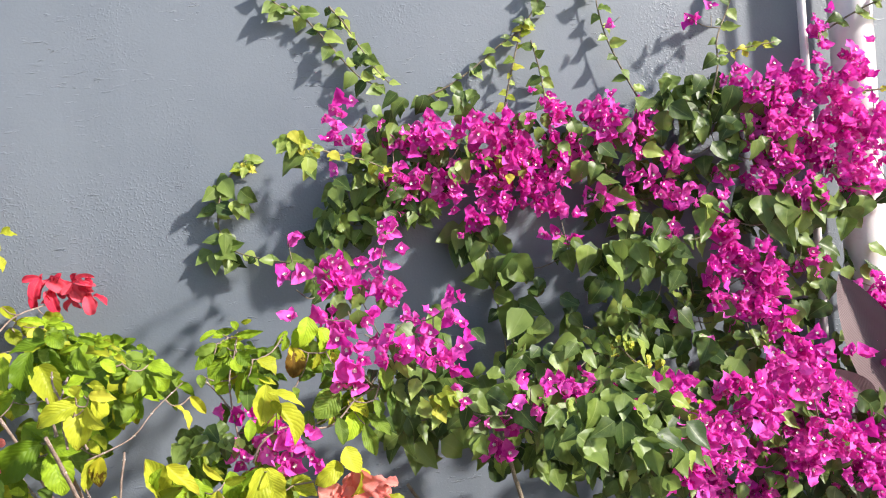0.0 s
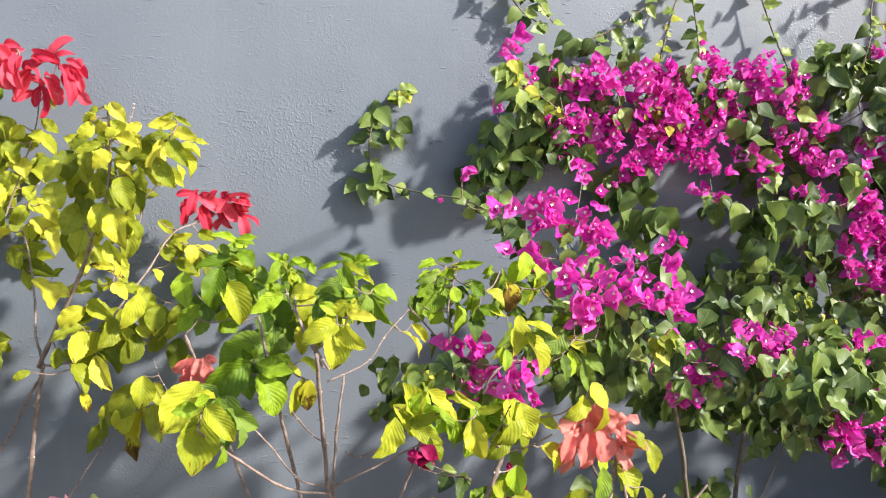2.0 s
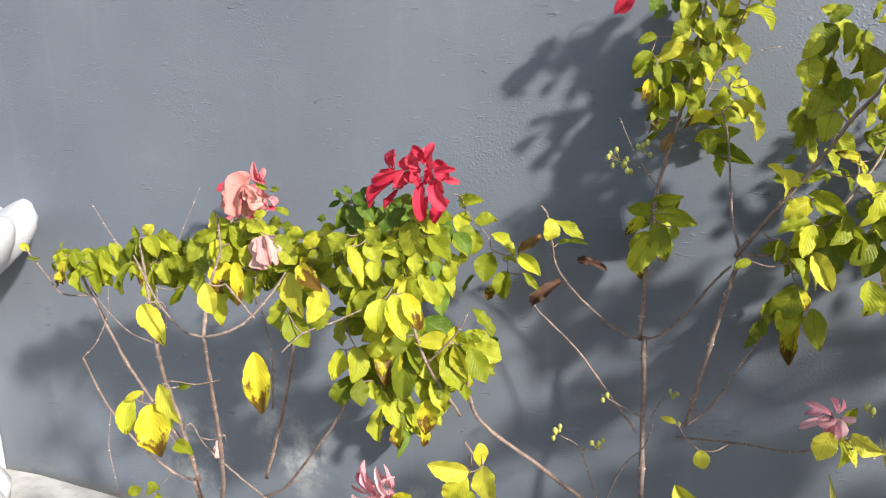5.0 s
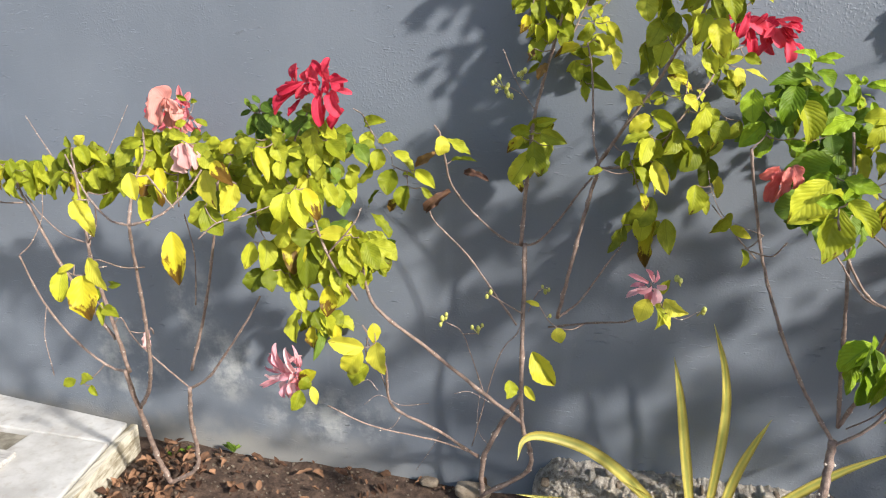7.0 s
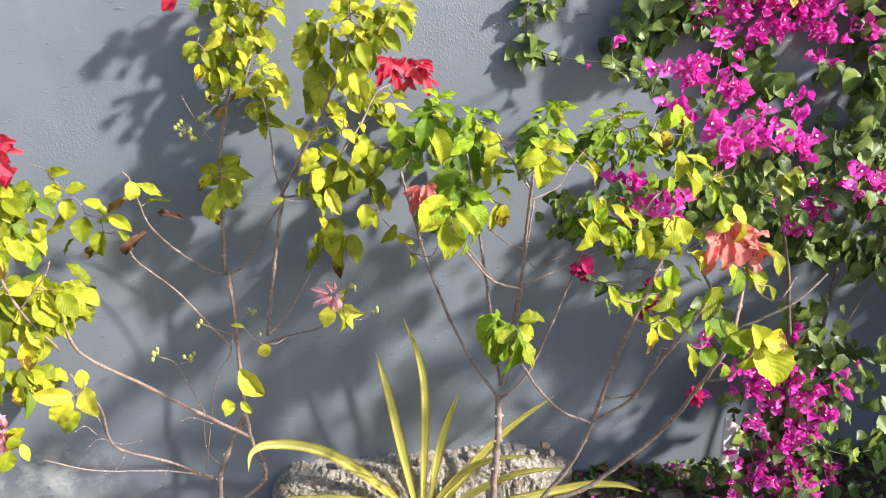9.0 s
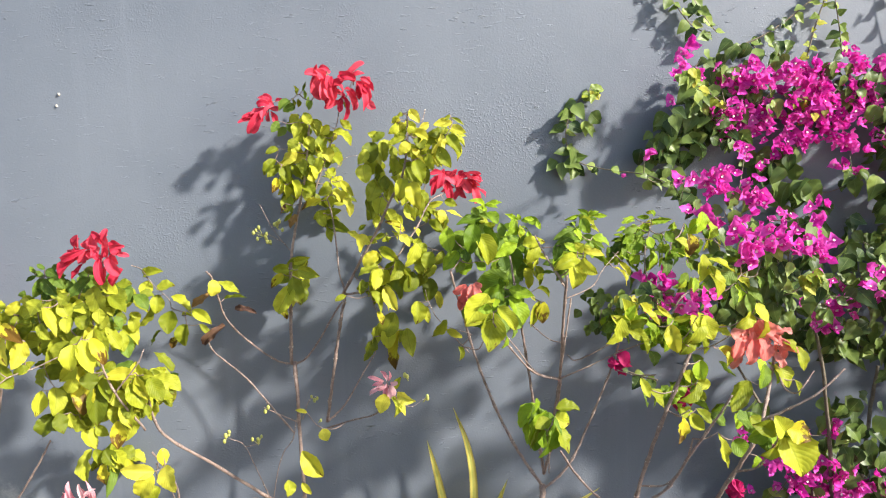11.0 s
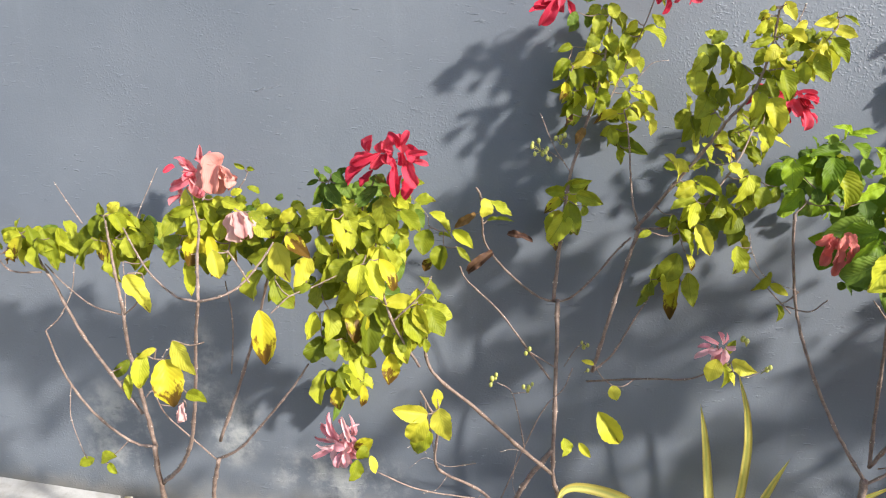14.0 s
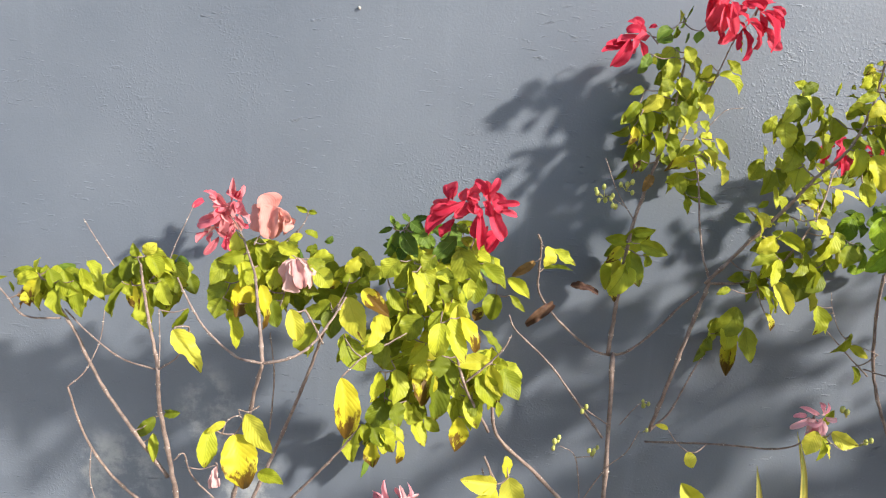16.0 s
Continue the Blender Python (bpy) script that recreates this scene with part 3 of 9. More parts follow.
def foliage(place, rx, rz, count, size, kind):
    join_up(bougainvillea, Vector(place), 0.3)
    if kind is YOUNG:
        count, size = count * 1.7, size * 0.72
    size *= 1.02
    thin = place[2] < 1.42 and 1.2 < place[0] < 2.5
    for _ in range(round(count * (1.12 if thin else 1.5))):
        a, q = RNG.uniform(0, 6.28), math.sqrt(RNG.random())
        off = Vector((rx * q * math.cos(a), RNG.uniform(-0.8, 0.8) * min(rx, rz), rz * q * math.sin(a) + 0.3 * size))
        way = Vector((RNG.gauss(0, 0.5), RNG.uniform(-0.5, 0.1), RNG.uniform(-1.2, -0.2)))
        face = Vector((RNG.gauss(0.1, 0.7), -1.0, RNG.uniform(-0.1, 1.3)))
        one_vine_leaf(Vector(place) + off, way, face, size * RNG.uniform(0.6, 1.1), kind)


def vine(count, size, kind, *points):
    """A shoot with leaves left and right of it."""
    line = glide(points, 8)
    bm = bmesh.new()
    tube(bm, line, [0.0028 - 0.0012 * k / len(line) for k in range(len(line))], 6)
    part("branch", bm, WOOD, bougainvillea)
    STEMS.setdefault(bougainvillea.name, []).extend(line)
    if kind is YOUNG:
        count, size = round(count * 1.6), size * 0.72
    else:
        count, size = round(count * 1.3), size * 0.95
    for k in range(count):
        p = line[round((k + 0.5) / count * (len(line) - 1))]
        side = 1 if k % 2 else -1
        way = Vector((side * RNG.uniform(0.3, 1.0), RNG.uniform(-0.35, 0.05), RNG.uniform(-0.9, 0.25)))
        face = Vector((RNG.gauss(0.1, 0.4), -1.0, RNG.uniform(0.1, 0.8)))
        one_vine_leaf(p, way, face, size * RNG.uniform(0.5, 1.05), FRESH if kind is VINE and k % 2 else kind)


def crimson(place, radius):
    """A frilled crimson flower."""
    bm = bmesh.new()
    for k in range(9):
        m = Matrix.Translation(place) @ Matrix.Rotation(k * 2.4, 4, "Y") @ Matrix.Rotation(RNG.uniform(0.5, 1.3), 4, "X") @ Matrix.Scale(1.7 * radius * RNG.uniform(0.7, 1.1), 4)
        add_leaf(bm, ("petal", 0.95, 0.2), 0.8, 0.6, 0.4, 0.4, RNG, m, 2, 4)
    part("crimson_flower", bm, CRIMSON, bougainvillea, "small frilled crimson flower")


def blade(width, *points):
    """A strap leaf along a bent line, keeled, tapering to a point."""
    line = glide(points, 8)
    bm = bmesh.new()
    uv = bm.loops.layers.uv.verify()
    rows = []
    for k, p in enumerate(line):
        v = k / (len(line) - 1)
        ahead = (line[min(k + 1, len(line) - 1)] - line[max(k - 1, 0)]).normalized()
        side = ahead.cross(Vector((0.15, -1, 0.35))).normalized()
        up = side.cross(ahead)
        half = 0.5 * width * min(1.0, 0.55 + 1.8 * v) * max(0.03, 1 - v**3)
        rows.append([(bm.verts.new(p + side * half * s + up * abs(s) * half * 0.45 * (1 if up.y < 0 else -1) + Vector((0, 0.0, drop))), ((s + 1) / 2, v)) for s, drop in ((-1, 0), (-0.5, 0), (0, 0), (0.5, 0), (1, 0))])
    for a, b in zip(rows, rows[1:]):
        for i in range(4):
            four = (a[i], a[i + 1], b[i + 1], b[i])
            face = bm.faces.new([w for w, _ in four])
            for loop, (_, at) in zip(face.loops, four):
                loop[uv].uv = at
    bmesh.ops.solidify(bm, geom=list(bm.faces), thickness=0.0015)
    part("leaf", bm, STRAP, strap_plant)


# ---- structure ----
bm = bmesh.new()
box(bm, (-9.0, 0.0, -0.4), (2.95, 0.24, 3.6))
wall = tagged(new("wall_north", mesh_of("wall_north", bm, WALL, smooth=False)), "blue-grey painted plaster wall with chalky stains", "wall", kind="structure")
bm = bmesh.new()
box(bm, (2.95, 0.0, 2.76), (4.0, 0.24, 3.6))
box(bm, (4.0, 0.0, -0.4), (9.0, 0.24, 3.6))
tagged(new("wall_north_beyond", mesh_of("wall_north_beyond", bm, WALL, smooth=False)), "blue-grey painted wall beside the grille gate", "wall", kind="structure")

xs = sorted(set([-60, -25, -12, -7] + [round(-4 + 0.05 * k, 3) for k in range(161)] + [7, 12, 25, 60]))
ys = sorted(set([-60, -25, -12, -6] + [round(-3 + 0.05 * k, 3) for k in range(61)] + [0.02]))
bm = bmesh.new()
grid = [[bm.verts.new((x, y, 0.018 * noise.noise((3 * x, 3 * y, 0)) + 0.012 * noise.noise((11 * x, 11 * y, 4)) - 0.01)) for x in xs] for y in ys]
for a, b in zip(grid, grid[1:]):
    for i in range(len(xs) - 1):
        bm.faces.new((a[i], a[i + 1], b[i + 1], b[i]))
tagged(new("ground", mesh_of("ground", bm, SOIL)), "brown garden soil strewn with dry leaves", "soil", kind="structure")

bm = bmesh.new()
box(bm, (2.62, -1.5, -0.3), (9.0, 0.0, 0.70), 0.012)
box(bm, (2.955, 0.0, -0.3), (3.995, 0.3, 0.70), 0.003)
tagged(new("pavement", mesh_of("pavement", bm, PAVING, smooth=False)), "pale raised paving in front of the gate", "paving", kind="structure")

# ---- plants ----
pale_shrub = thing("flowering_shrub", "leggy shrub with yellowing leaves and pale pink flower heads", "shrub", (-0.93, -0.27, 0), "flowering shrubs")
red_shrub = thing("flowering_shrub", "tall shrub with lime leaves and drooping red flower heads", "shrub", (-0.08, -0.08, 0), "flowering shrubs")
green_shrub = thing("flowering_shrub", "bushy shrub with bright green ribbed leaves and salmon flowers", "shrub", (0.75, -0.42, 0), "flowering shrubs")
arching_shrub = thing("flowering_shrub", "arching shrub with sparse lime leaves and salmon flower heads", "shrub", (0.85, -0.59, 0), "flowering shrubs")
bougainvillea = thing("bougainvillea", "sprawling bougainvillea covered in magenta bracts against the wall", "bougainvillea", (1.9, -0.15, 0))
strap_plant = thing("strap_leaved_plant", "yellow-margined variegated strap-leaved plant in the soil", "plant", (0.56, -0.13, 0))


# pale-flowered shrub by the kerb
branch(pale_shrub, 13, 10, (-1.029, -0.271, 0.035), (-1.029, -0.319, 0.15), (-1.002, -0.401, 0.328), (-0.966, -0.496, 0.53))
branch(pale_shrub, 11, 9, (-1.029, -0.271, 0.035), (-0.931, -0.283, 0.106), (-0.904, -0.307, 0.192), (-0.883, -0.354, 0.33), (-0.845, -0.401, 0.447))
branch(pale_shrub, 9, 4, (-0.981, -0.46, 0.506), (-0.991, -0.49, 0.668), (-0.997, -0.52, 0.793), (-0.99, -0.54, 0.882), (-1.012, -0.52, 0.965), (-1.034, -0.5, 1.047), (-1.037, -0.5, 1.091))
branch(pale_shrub, 6, 3.5, (-0.981, -0.46, 0.506), (-1.034, -0.47, 0.52), (-1.102, -0.5, 0.601), (-1.144, -0.54, 0.717), (-1.156, -0.58, 0.849))
branch(pale_shrub, 2.5, 1.5, (-1.156, -0.58, 0.849), (-1.123, -0.57, 0.883), (-1.102, -0.55, 0.941), (-1.09, -0.55, 1.005))
branch(pale_shrub, 7, 4, (-1.002, -0.47, 0.6), (-1.063, -0.48, 0.698), (-1.141, -0.48, 0.818), (-1.189, -0.48, 0.924), (-1.231, -0.47, 0.985), (-1.244, -0.47, 1.03))
branch(pale_shrub, 3.5, 2, (-1.227, -0.47, 0.952), (-1.305, -0.47, 0.952), (-1.34, -0.47, 0.993), (-1.374, -0.47, 1.034), (-1.393, -0.47, 1.058))
branch(pale_shrub, 3, 2.5, (-0.99, -0.54, 0.882), (-1.075, -0.52, 0.894), (-1.15, -0.5, 0.934), (-1.216, -0.47, 0.973))
branch(pale_shrub, 3, 2.5, (-0.99, -0.54, 0.882), (-0.93, -0.58, 0.934), (-0.893, -0.62, 1.005), (-0.907, -0.65, 1.018))
branch(pale_shrub, 9, 5, (-0.988, -0.425, 0.382), (-0.908, -0.49, 0.469), (-0.84, -0.56, 0.58), (-0.801, -0.61, 0.699), (-0.775, -0.65, 0.805), (-0.751, -0.69, 0.902), (-0.72, -0.737, 0.995))
branch(pale_shrub, 6, 3, (-0.72, -0.737, 0.995), (-0.744, -0.68, 1.058), (-0.781, -0.58, 1.109), (-0.821, -0.52, 1.163))
branch(pale_shrub, 4, 2.5, (-0.72, -0.737, 0.995), (-0.768, -0.73, 1.001), (-0.828, -0.71, 1.038), (-0.864, -0.7, 1.087), (-0.882, -0.7, 1.127))
branch(pale_shrub, 4.5, 3, (-0.72, -0.737, 0.995), (-0.679, -0.74, 1.007), (-0.643, -0.72, 1.025), (-0.61, -0.68, 1.069), (-0.592, -0.66, 1.103))
branch(pale_shrub, 3.5, 2.5, (-0.863, -0.371, 0.429), (-0.894, -0.42, 0.506), (-0.949, -0.46, 0.598), (-0.954, -0.5, 0.677), (-0.976, -0.5, 0.66))
branch(pale_shrub, 6, 3.5, (-0.863, -0.371, 0.429), (-0.785, -0.4, 0.486), (-0.707, -0.43, 0.582), (-0.622, -0.46, 0.696), (-0.581, -0.47, 0.761))
branch(pale_shrub, 7, 4, (-0.845, -0.385, 0.493), (-0.766, -0.42, 0.689), (-0.701, -0.47, 0.857), (-0.648, -0.52, 1.007), (-0.623, -0.55, 1.054))
branch(pale_shrub, 2.2, 1.5, (-0.744, -0.67, 0.883), (-0.742, -0.74, 0.904), (-0.735, -0.82, 0.945), (-0.71, -0.875, 0.952))
branch(pale_shrub, 1.6, 1.2, (-0.74, -0.79, 0.922), (-0.756, -0.8, 0.919), (-0.769, -0.8, 0.9))
branch(pale_shrub, 2.5, 1.2, (-1.093, -0.5, 1.083), (-1.123, -0.5, 1.129), (-1.152, -0.5, 1.177))
branch(pale_shrub, 2.5, 1.2, (-1.046, -0.45, 1.04), (-1.026, -0.4, 1.069), (-1.017, -0.37, 1.11), (-0.987, -0.34, 1.194))
branch(pale_shrub, 2.2, 1.5, (-0.992, -0.53, 0.872), (-0.993, -0.52, 0.94), (-0.998, -0.51, 1.001))
branch(pale_shrub, 2, 1.5, (-0.739, -0.5, 1.162), (-0.709, -0.5, 1.196), (-0.697, -0.5, 1.223))
branch(pale_shrub, 3, 2, (-0.791, -0.42, 0.7), (-0.782, -0.42, 0.83), (-0.787, -0.44, 0.945))
branch(pale_shrub, 3, 2, (-0.76, -0.5, 0.979), (-0.745, -0.52, 1.036), (-0.722, -0.53, 1.101))
branch(pale_shrub, 3, 2.5, (-0.641, -0.77, 1.108), (-0.626, -0.75, 1.068), (-0.618, -0.73, 1.036))
branch(pale_shrub, 3, 2, (-0.806, -0.5, 1.149), (-0.801, -0.49, 1.161), (-0.787, -0.49, 1.178))
branch(pale_shrub, 2, 1.5, (-1.04, -0.65, 0.579), (-1.071, -0.62, 0.585), (-1.117, -0.58, 0.641), (-1.128, -0.55, 0.709))
branch(pale_shrub, 3, 2, (-0.793, -0.42, 0.992), (-0.856, -0.32, 1.056), (-0.929, -0.2, 1.112), (-0.975, -0.13, 1.134))
leaf(pale_shrub, (-1.258, -0.49, 1.054), (-1.246, -0.494, 1.089), 0.021, LIME)
leaf(pale_shrub, (-1.275, -0.459, 1.04), (-1.319, -0.463, 1.022), 0.030, LIME)
leaf(pale_shrub, (-1.265, -0.472, 1.039), (-1.277, -0.478, 0.981), 0.044, SPOTTED)
leaf(pale_shrub, (-1.24, -0.482, 1.062), (-1.23, -0.487, 1.012), 0.033, LIME)
leaf(pale_shrub, (-1.299, -0.474, 1.017), (-1.312, -0.48, 0.965), 0.020, WITHERED)
leaf(pale_shrub, (-1.216, -0.489, 1.04), (-1.171, -0.493, 1.019), 0.030, LIME)
leaf(pale_shrub, (-1.215, -0.483, 1.029), (-1.197, -0.497, 0.965), 0.036, LIME)
leaf(pale_shrub, (-1.185, -0.488, 1.042), (-1.17, -0.492, 0.965), 0.028, LIME)
leaf(pale_shrub, (-1.291, -0.472, 1.01), (-1.286, -0.478, 0.976), 0.027, SPOTTED)
leaf(pale_shrub, (-1.391, -0.462, 1.047), (-1.411, -0.464, 1.066), 0.018, YELLOW)
leaf(pale_shrub, (-1.358, -0.474, 1.032), (-1.384, -0.479, 1.036), 0.007, LIME)
leaf(pale_shrub, (-1.347, -0.489, 1.037), (-1.318, -0.497, 1.044), 0.007, LIME)
leaf(pale_shrub, (-1.053, -0.481, 1.102), (-1.06, -0.484, 1.131), 0.019, LIME)
leaf(pale_shrub, (-1.04, -0.471, 1.103), (-1.015, -0.475, 1.132), 0.027, YELLOW)
leaf(pale_shrub, (-1.053, -0.465, 1.096), (-1.033, -0.474, 1.043), 0.030, LIME)
leaf(pale_shrub, (-1.027, -0.485, 1.107), (-1.006, -0.488, 1.061), 0.032, LIME)
leaf(pale_shrub, (-1.021, -0.461, 1.102), (-0.984, -0.467, 1.072), 0.022, LIME)
leaf(pale_shrub, (-1.077, -0.458, 1.098), (-1.09, -0.47, 1.044), 0.035, GREEN)
leaf(pale_shrub, (-1.09, -0.453, 1.079), (-1.126, -0.462, 1.027), 0.042, GREEN)
leaf(pale_shrub, (-1.079, -0.48, 1.041), (-1.104, -0.49, 0.974), 0.019, GREEN)
leaf(pale_shrub, (-1.079, -0.457, 1.042), (-1.056, -0.473, 0.982), 0.031, SPOTTED)
leaf(pale_shrub, (-1.09, -0.476, 1.046), (-1.066, -0.479, 1.016), 0.022, LIME)
leaf(pale_shrub, (-1.014, -0.463, 1.048), (-0.985, -0.481, 1.003), 0.038, GREEN)
leaf(pale_shrub, (-1.04, -0.466, 1.022), (-1.028, -0.471, 0.937), 0.047, GREEN)
leaf(pale_shrub, (-0.945, -0.489, 1.002), (-0.98, -0.493, 0.956), 0.019, LIME)
leaf(pale_shrub, (-1.132, -0.483, 0.475), (-1.172, -0.486, 0.452), 0.026, LIME)
leaf(pale_shrub, (-1.11, -0.488, 0.477), (-1.063, -0.498, 0.493), 0.030, LIME)
leaf(pale_shrub, (-1.114, -0.454, 0.445), (-1.092, -0.458, 0.419), 0.017, LIME)
leaf(pale_shrub, (-1.037, -0.451, 0.734), (-1.074, -0.463, 0.692), 0.028, GREEN)
leaf(pale_shrub, (-1.038, -0.458, 0.698), (-1.029, -0.481, 0.64), 0.021, GREEN)
leaf(pale_shrub, (-1.012, -0.452, 0.746), (-0.979, -0.454, 0.75), 0.020, GREEN)
leaf(pale_shrub, (-0.905, -0.668, 1.019), (-0.845, -0.69, 0.948), 0.040, YELLOW)
leaf(pale_shrub, (-0.841, -0.502, 1.176), (-0.821, -0.507, 1.115), 0.038, YELLOW)
leaf(pale_shrub, (-0.842, -0.528, 1.131), (-0.877, -0.552, 1.074), 0.038, GREEN)
leaf(pale_shrub, (-0.812, -0.535, 1.138), (-0.864, -0.545, 1.123), 0.027, LIME)
leaf(pale_shrub, (-0.822, -0.527, 1.12), (-0.82, -0.541, 1.069), 0.034, LIME)
leaf(pale_shrub, (-0.802, -0.503, 1.146), (-0.779, -0.51, 1.083), 0.033, LIME)
leaf(pale_shrub, (-0.833, -0.51, 1.073), (-0.834, -0.531, 1.004), 0.058, SPOTTED)
leaf(pale_shrub, (-0.863, -0.507, 1.07), (-0.885, -0.519, 1.022), 0.044, GREEN)
leaf(pale_shrub, (-0.78, -0.503, 1.156), (-0.739, -0.51, 1.141), 0.028, GREEN)
leaf(pale_shrub, (-0.751, -0.523, 1.157), (-0.709, -0.528, 1.146), 0.028, GREEN)
leaf(pale_shrub, (-0.731, -0.509, 1.137), (-0.769, -0.517, 1.128), 0.024, GREEN)
leaf(pale_shrub, (-0.702, -0.529, 1.182), (-0.727, -0.532, 1.171), 0.016, LIME)
leaf(pale_shrub, (-0.754, -0.511, 1.112), (-0.763, -0.524, 1.063), 0.034, LIME)
leaf(pale_shrub, (-0.694, -0.512, 1.132), (-0.66, -0.519, 1.105), 0.033, GREEN)
leaf(pale_shrub, (-0.677, -0.521, 1.111), (-0.645, -0.525, 1.078), 0.039, GREEN)
leaf(pale_shrub, (-0.849, -0.512, 1.003), (-0.837, -0.516, 0.929), 0.035, LIME)
leaf(pale_shrub, (-0.645, -0.521, 1.047), (-0.695, -0.537, 1.031), 0.047, GREEN)
leaf(pale_shrub, (-0.668, -0.513, 0.997), (-0.688, -0.519, 0.931), 0.046, GREEN)
leaf(pale_shrub, (-0.588, -0.531, 1.149), (-0.614, -0.544, 1.119), 0.026, YELLOW)
leaf(pale_shrub, (-0.591, -0.514, 1.151), (-0.565, -0.526, 1.125), 0.023, YELLOW)
leaf(pale_shrub, (-0.606, -0.505, 1.109), (-0.617, -0.512, 1.074), 0.031, LIME)
leaf(pale_shrub, (-0.629, -0.504, 1.087), (-0.649, -0.511, 1.073), 0.018, SPOTTED)
leaf(pale_shrub, (-0.784, -0.527, 1.074), (-0.775, -0.542, 0.986), 0.029, SPOTTED)
leaf(pale_shrub, (-0.788, -0.537, 1.116), (-0.804, -0.545, 1.075), 0.032, LIME)
leaf(pale_shrub, (-0.744, -0.502, 1.068), (-0.768, -0.506, 1.018), 0.033, GREEN)
leaf(pale_shrub, (-0.704, -0.517, 1.081), (-0.667, -0.521, 1.064), 0.028, GREEN)
leaf(pale_shrub, (-0.589, -0.537, 1.103), (-0.564, -0.544, 1.09), 0.026, LIME)
leaf(pale_shrub, (-0.619, -0.53, 1.126), (-0.636, -0.532, 1.102), 0.024, LIME)
leaf(pale_shrub, (-0.693, -0.534, 1.229), (-0.714, -0.54, 1.241), 0.011, LIME)
leaf(pale_shrub, (-0.694, -0.517, 1.228), (-0.677, -0.517, 1.225), 0.011, LIME)
leaf(pale_shrub, (-0.859, -0.531, 1.043), (-0.869, -0.547, 1.003), 0.039, GREEN)
leaf(pale_shrub, (-0.646, -0.531, 1.035), (-0.637, -0.544, 0.979), 0.043, GREEN)
leaf(pale_shrub, (-0.763, -0.523, 1.048), (-0.746, -0.541, 0.993), 0.032, GREEN)
leaf(pale_shrub, (-0.814, -0.516, 1.03), (-0.788, -0.531, 0.987), 0.029, GREEN)
leaf(pale_shrub, (-0.659, -0.799, 1.117), (-0.646, -0.804, 1.065), 0.029, YELLOW)
leaf(pale_shrub, (-0.571, -0.813, 1.012), (-0.559, -0.821, 0.909), 0.041, SPOTTED)
leaf(pale_shrub, (-0.706, -0.88, 0.969), (-0.659, -0.895, 0.914), 0.035, YELLOW)
leaf(pale_shrub, (-0.723, -0.88, 0.933), (-0.704, -0.895, 0.849), 0.053, SPOTTED)
leaf(pale_shrub, (-0.761, -0.88, 0.942), (-0.764, -0.895, 0.881), 0.029, LIME)
leaf(pale_shrub, (-0.737, -0.88, 0.953), (-0.762, -0.895, 0.939), 0.013, YELLOW)
leaf(pale_shrub, (-0.685, -0.88, 0.871), (-0.641, -0.895, 0.863), 0.021, LIME)
head = flower(pale_shrub, (-0.984, -0.118, 1.147))
sepal(head, (-0.978, -0.134, 1.157), (-1.026, -0.143, 1.18), 0.027, ROSE)
sepal(head, (-0.974, -0.124, 1.167), (-0.964, -0.144, 1.233), 0.015, ROSE)
sepal(head, (-0.959, -0.127, 1.177), (-0.94, -0.13, 1.212), 0.015, ROSE)
sepal(head, (-0.979, -0.141, 1.15), (-1.047, -0.154, 1.116), 0.022, ROSE)
sepal(head, (-0.974, -0.125, 1.141), (-1.025, -0.132, 1.099), 0.022, ROSE)
sepal(head, (-0.982, -0.147, 1.139), (-0.991, -0.153, 1.097), 0.024, ROSE)
sepal(head, (-1.014, -0.139, 1.103), (-0.968, -0.142, 1.081), 0.017, ROSE)
sepal(head, (-1.005, -0.128, 1.077), (-1.036, -0.149, 1.033), 0.020, ROSE)
sepal(head, (-0.955, -0.129, 1.172), (-0.931, -0.139, 1.14), 0.026, ROSE)
sepal(head, (-0.976, -0.117, 1.166), (-1, -0.133, 1.123), 0.028, ROSE)
sepal(head, (-0.958, -0.113, 1.135), (-0.945, -0.12, 1.1), 0.020, ROSE)
sepal(head, (-0.97, -0.123, 1.114), (-0.985, -0.126, 1.077), 0.025, ROSE)
sepal(head, (-1.003, -0.115, 1.17), (-0.983, -0.121, 1.14), 0.023, ROSE)
ruffle(head, (-1.035, -0.16, 1.075), (-0.945, -0.1, 1.19), 30, 0.036, (ROSE, ROSE, ROSE, RED, PEACH))
head = flower(pale_shrub, (-0.775, -0.478, 1.218))
sepal(head, (-0.775, -0.491, 1.213), (-0.791, -0.506, 1.252), 0.050, PEACH)
sepal(head, (-0.763, -0.505, 1.226), (-0.732, -0.512, 1.203), 0.026, PEACH)
bell(head, (-0.768, -0.497, 1.228), (0.02, -0.25, -1), 0.058, 0.026, 6, 0.040, PEACH)
head = flower(pale_shrub, (-0.721, -0.518, 1.12))
bell(head, (-0.716, -0.522, 1.132), (0.35, -0.15, -1), 0.060, 0.012, 6, 0.026, PALE)
head = flower(pale_shrub, (-0.895, -0.468, 0.639))
sepal(head, (-0.888, -0.486, 0.646), (-0.898, -0.491, 0.595), 0.021, PALE)
sepal(head, (-0.89, -0.491, 0.644), (-0.879, -0.499, 0.606), 0.017, PALE)
inner_leaves(pale_shrub, 0.02, 0.07, (LIME, LIME, OLIVE))
inner_leaves(pale_shrub, 0.035, 0.085, (LIME, LIME, OLIVE))
inner_leaves(pale_shrub, 0.05, 0.13, (LIME, OLIVE))
# hidden back layer, darkened for shade, added to thicken the wall's shadow
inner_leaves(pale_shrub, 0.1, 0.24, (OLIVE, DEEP))

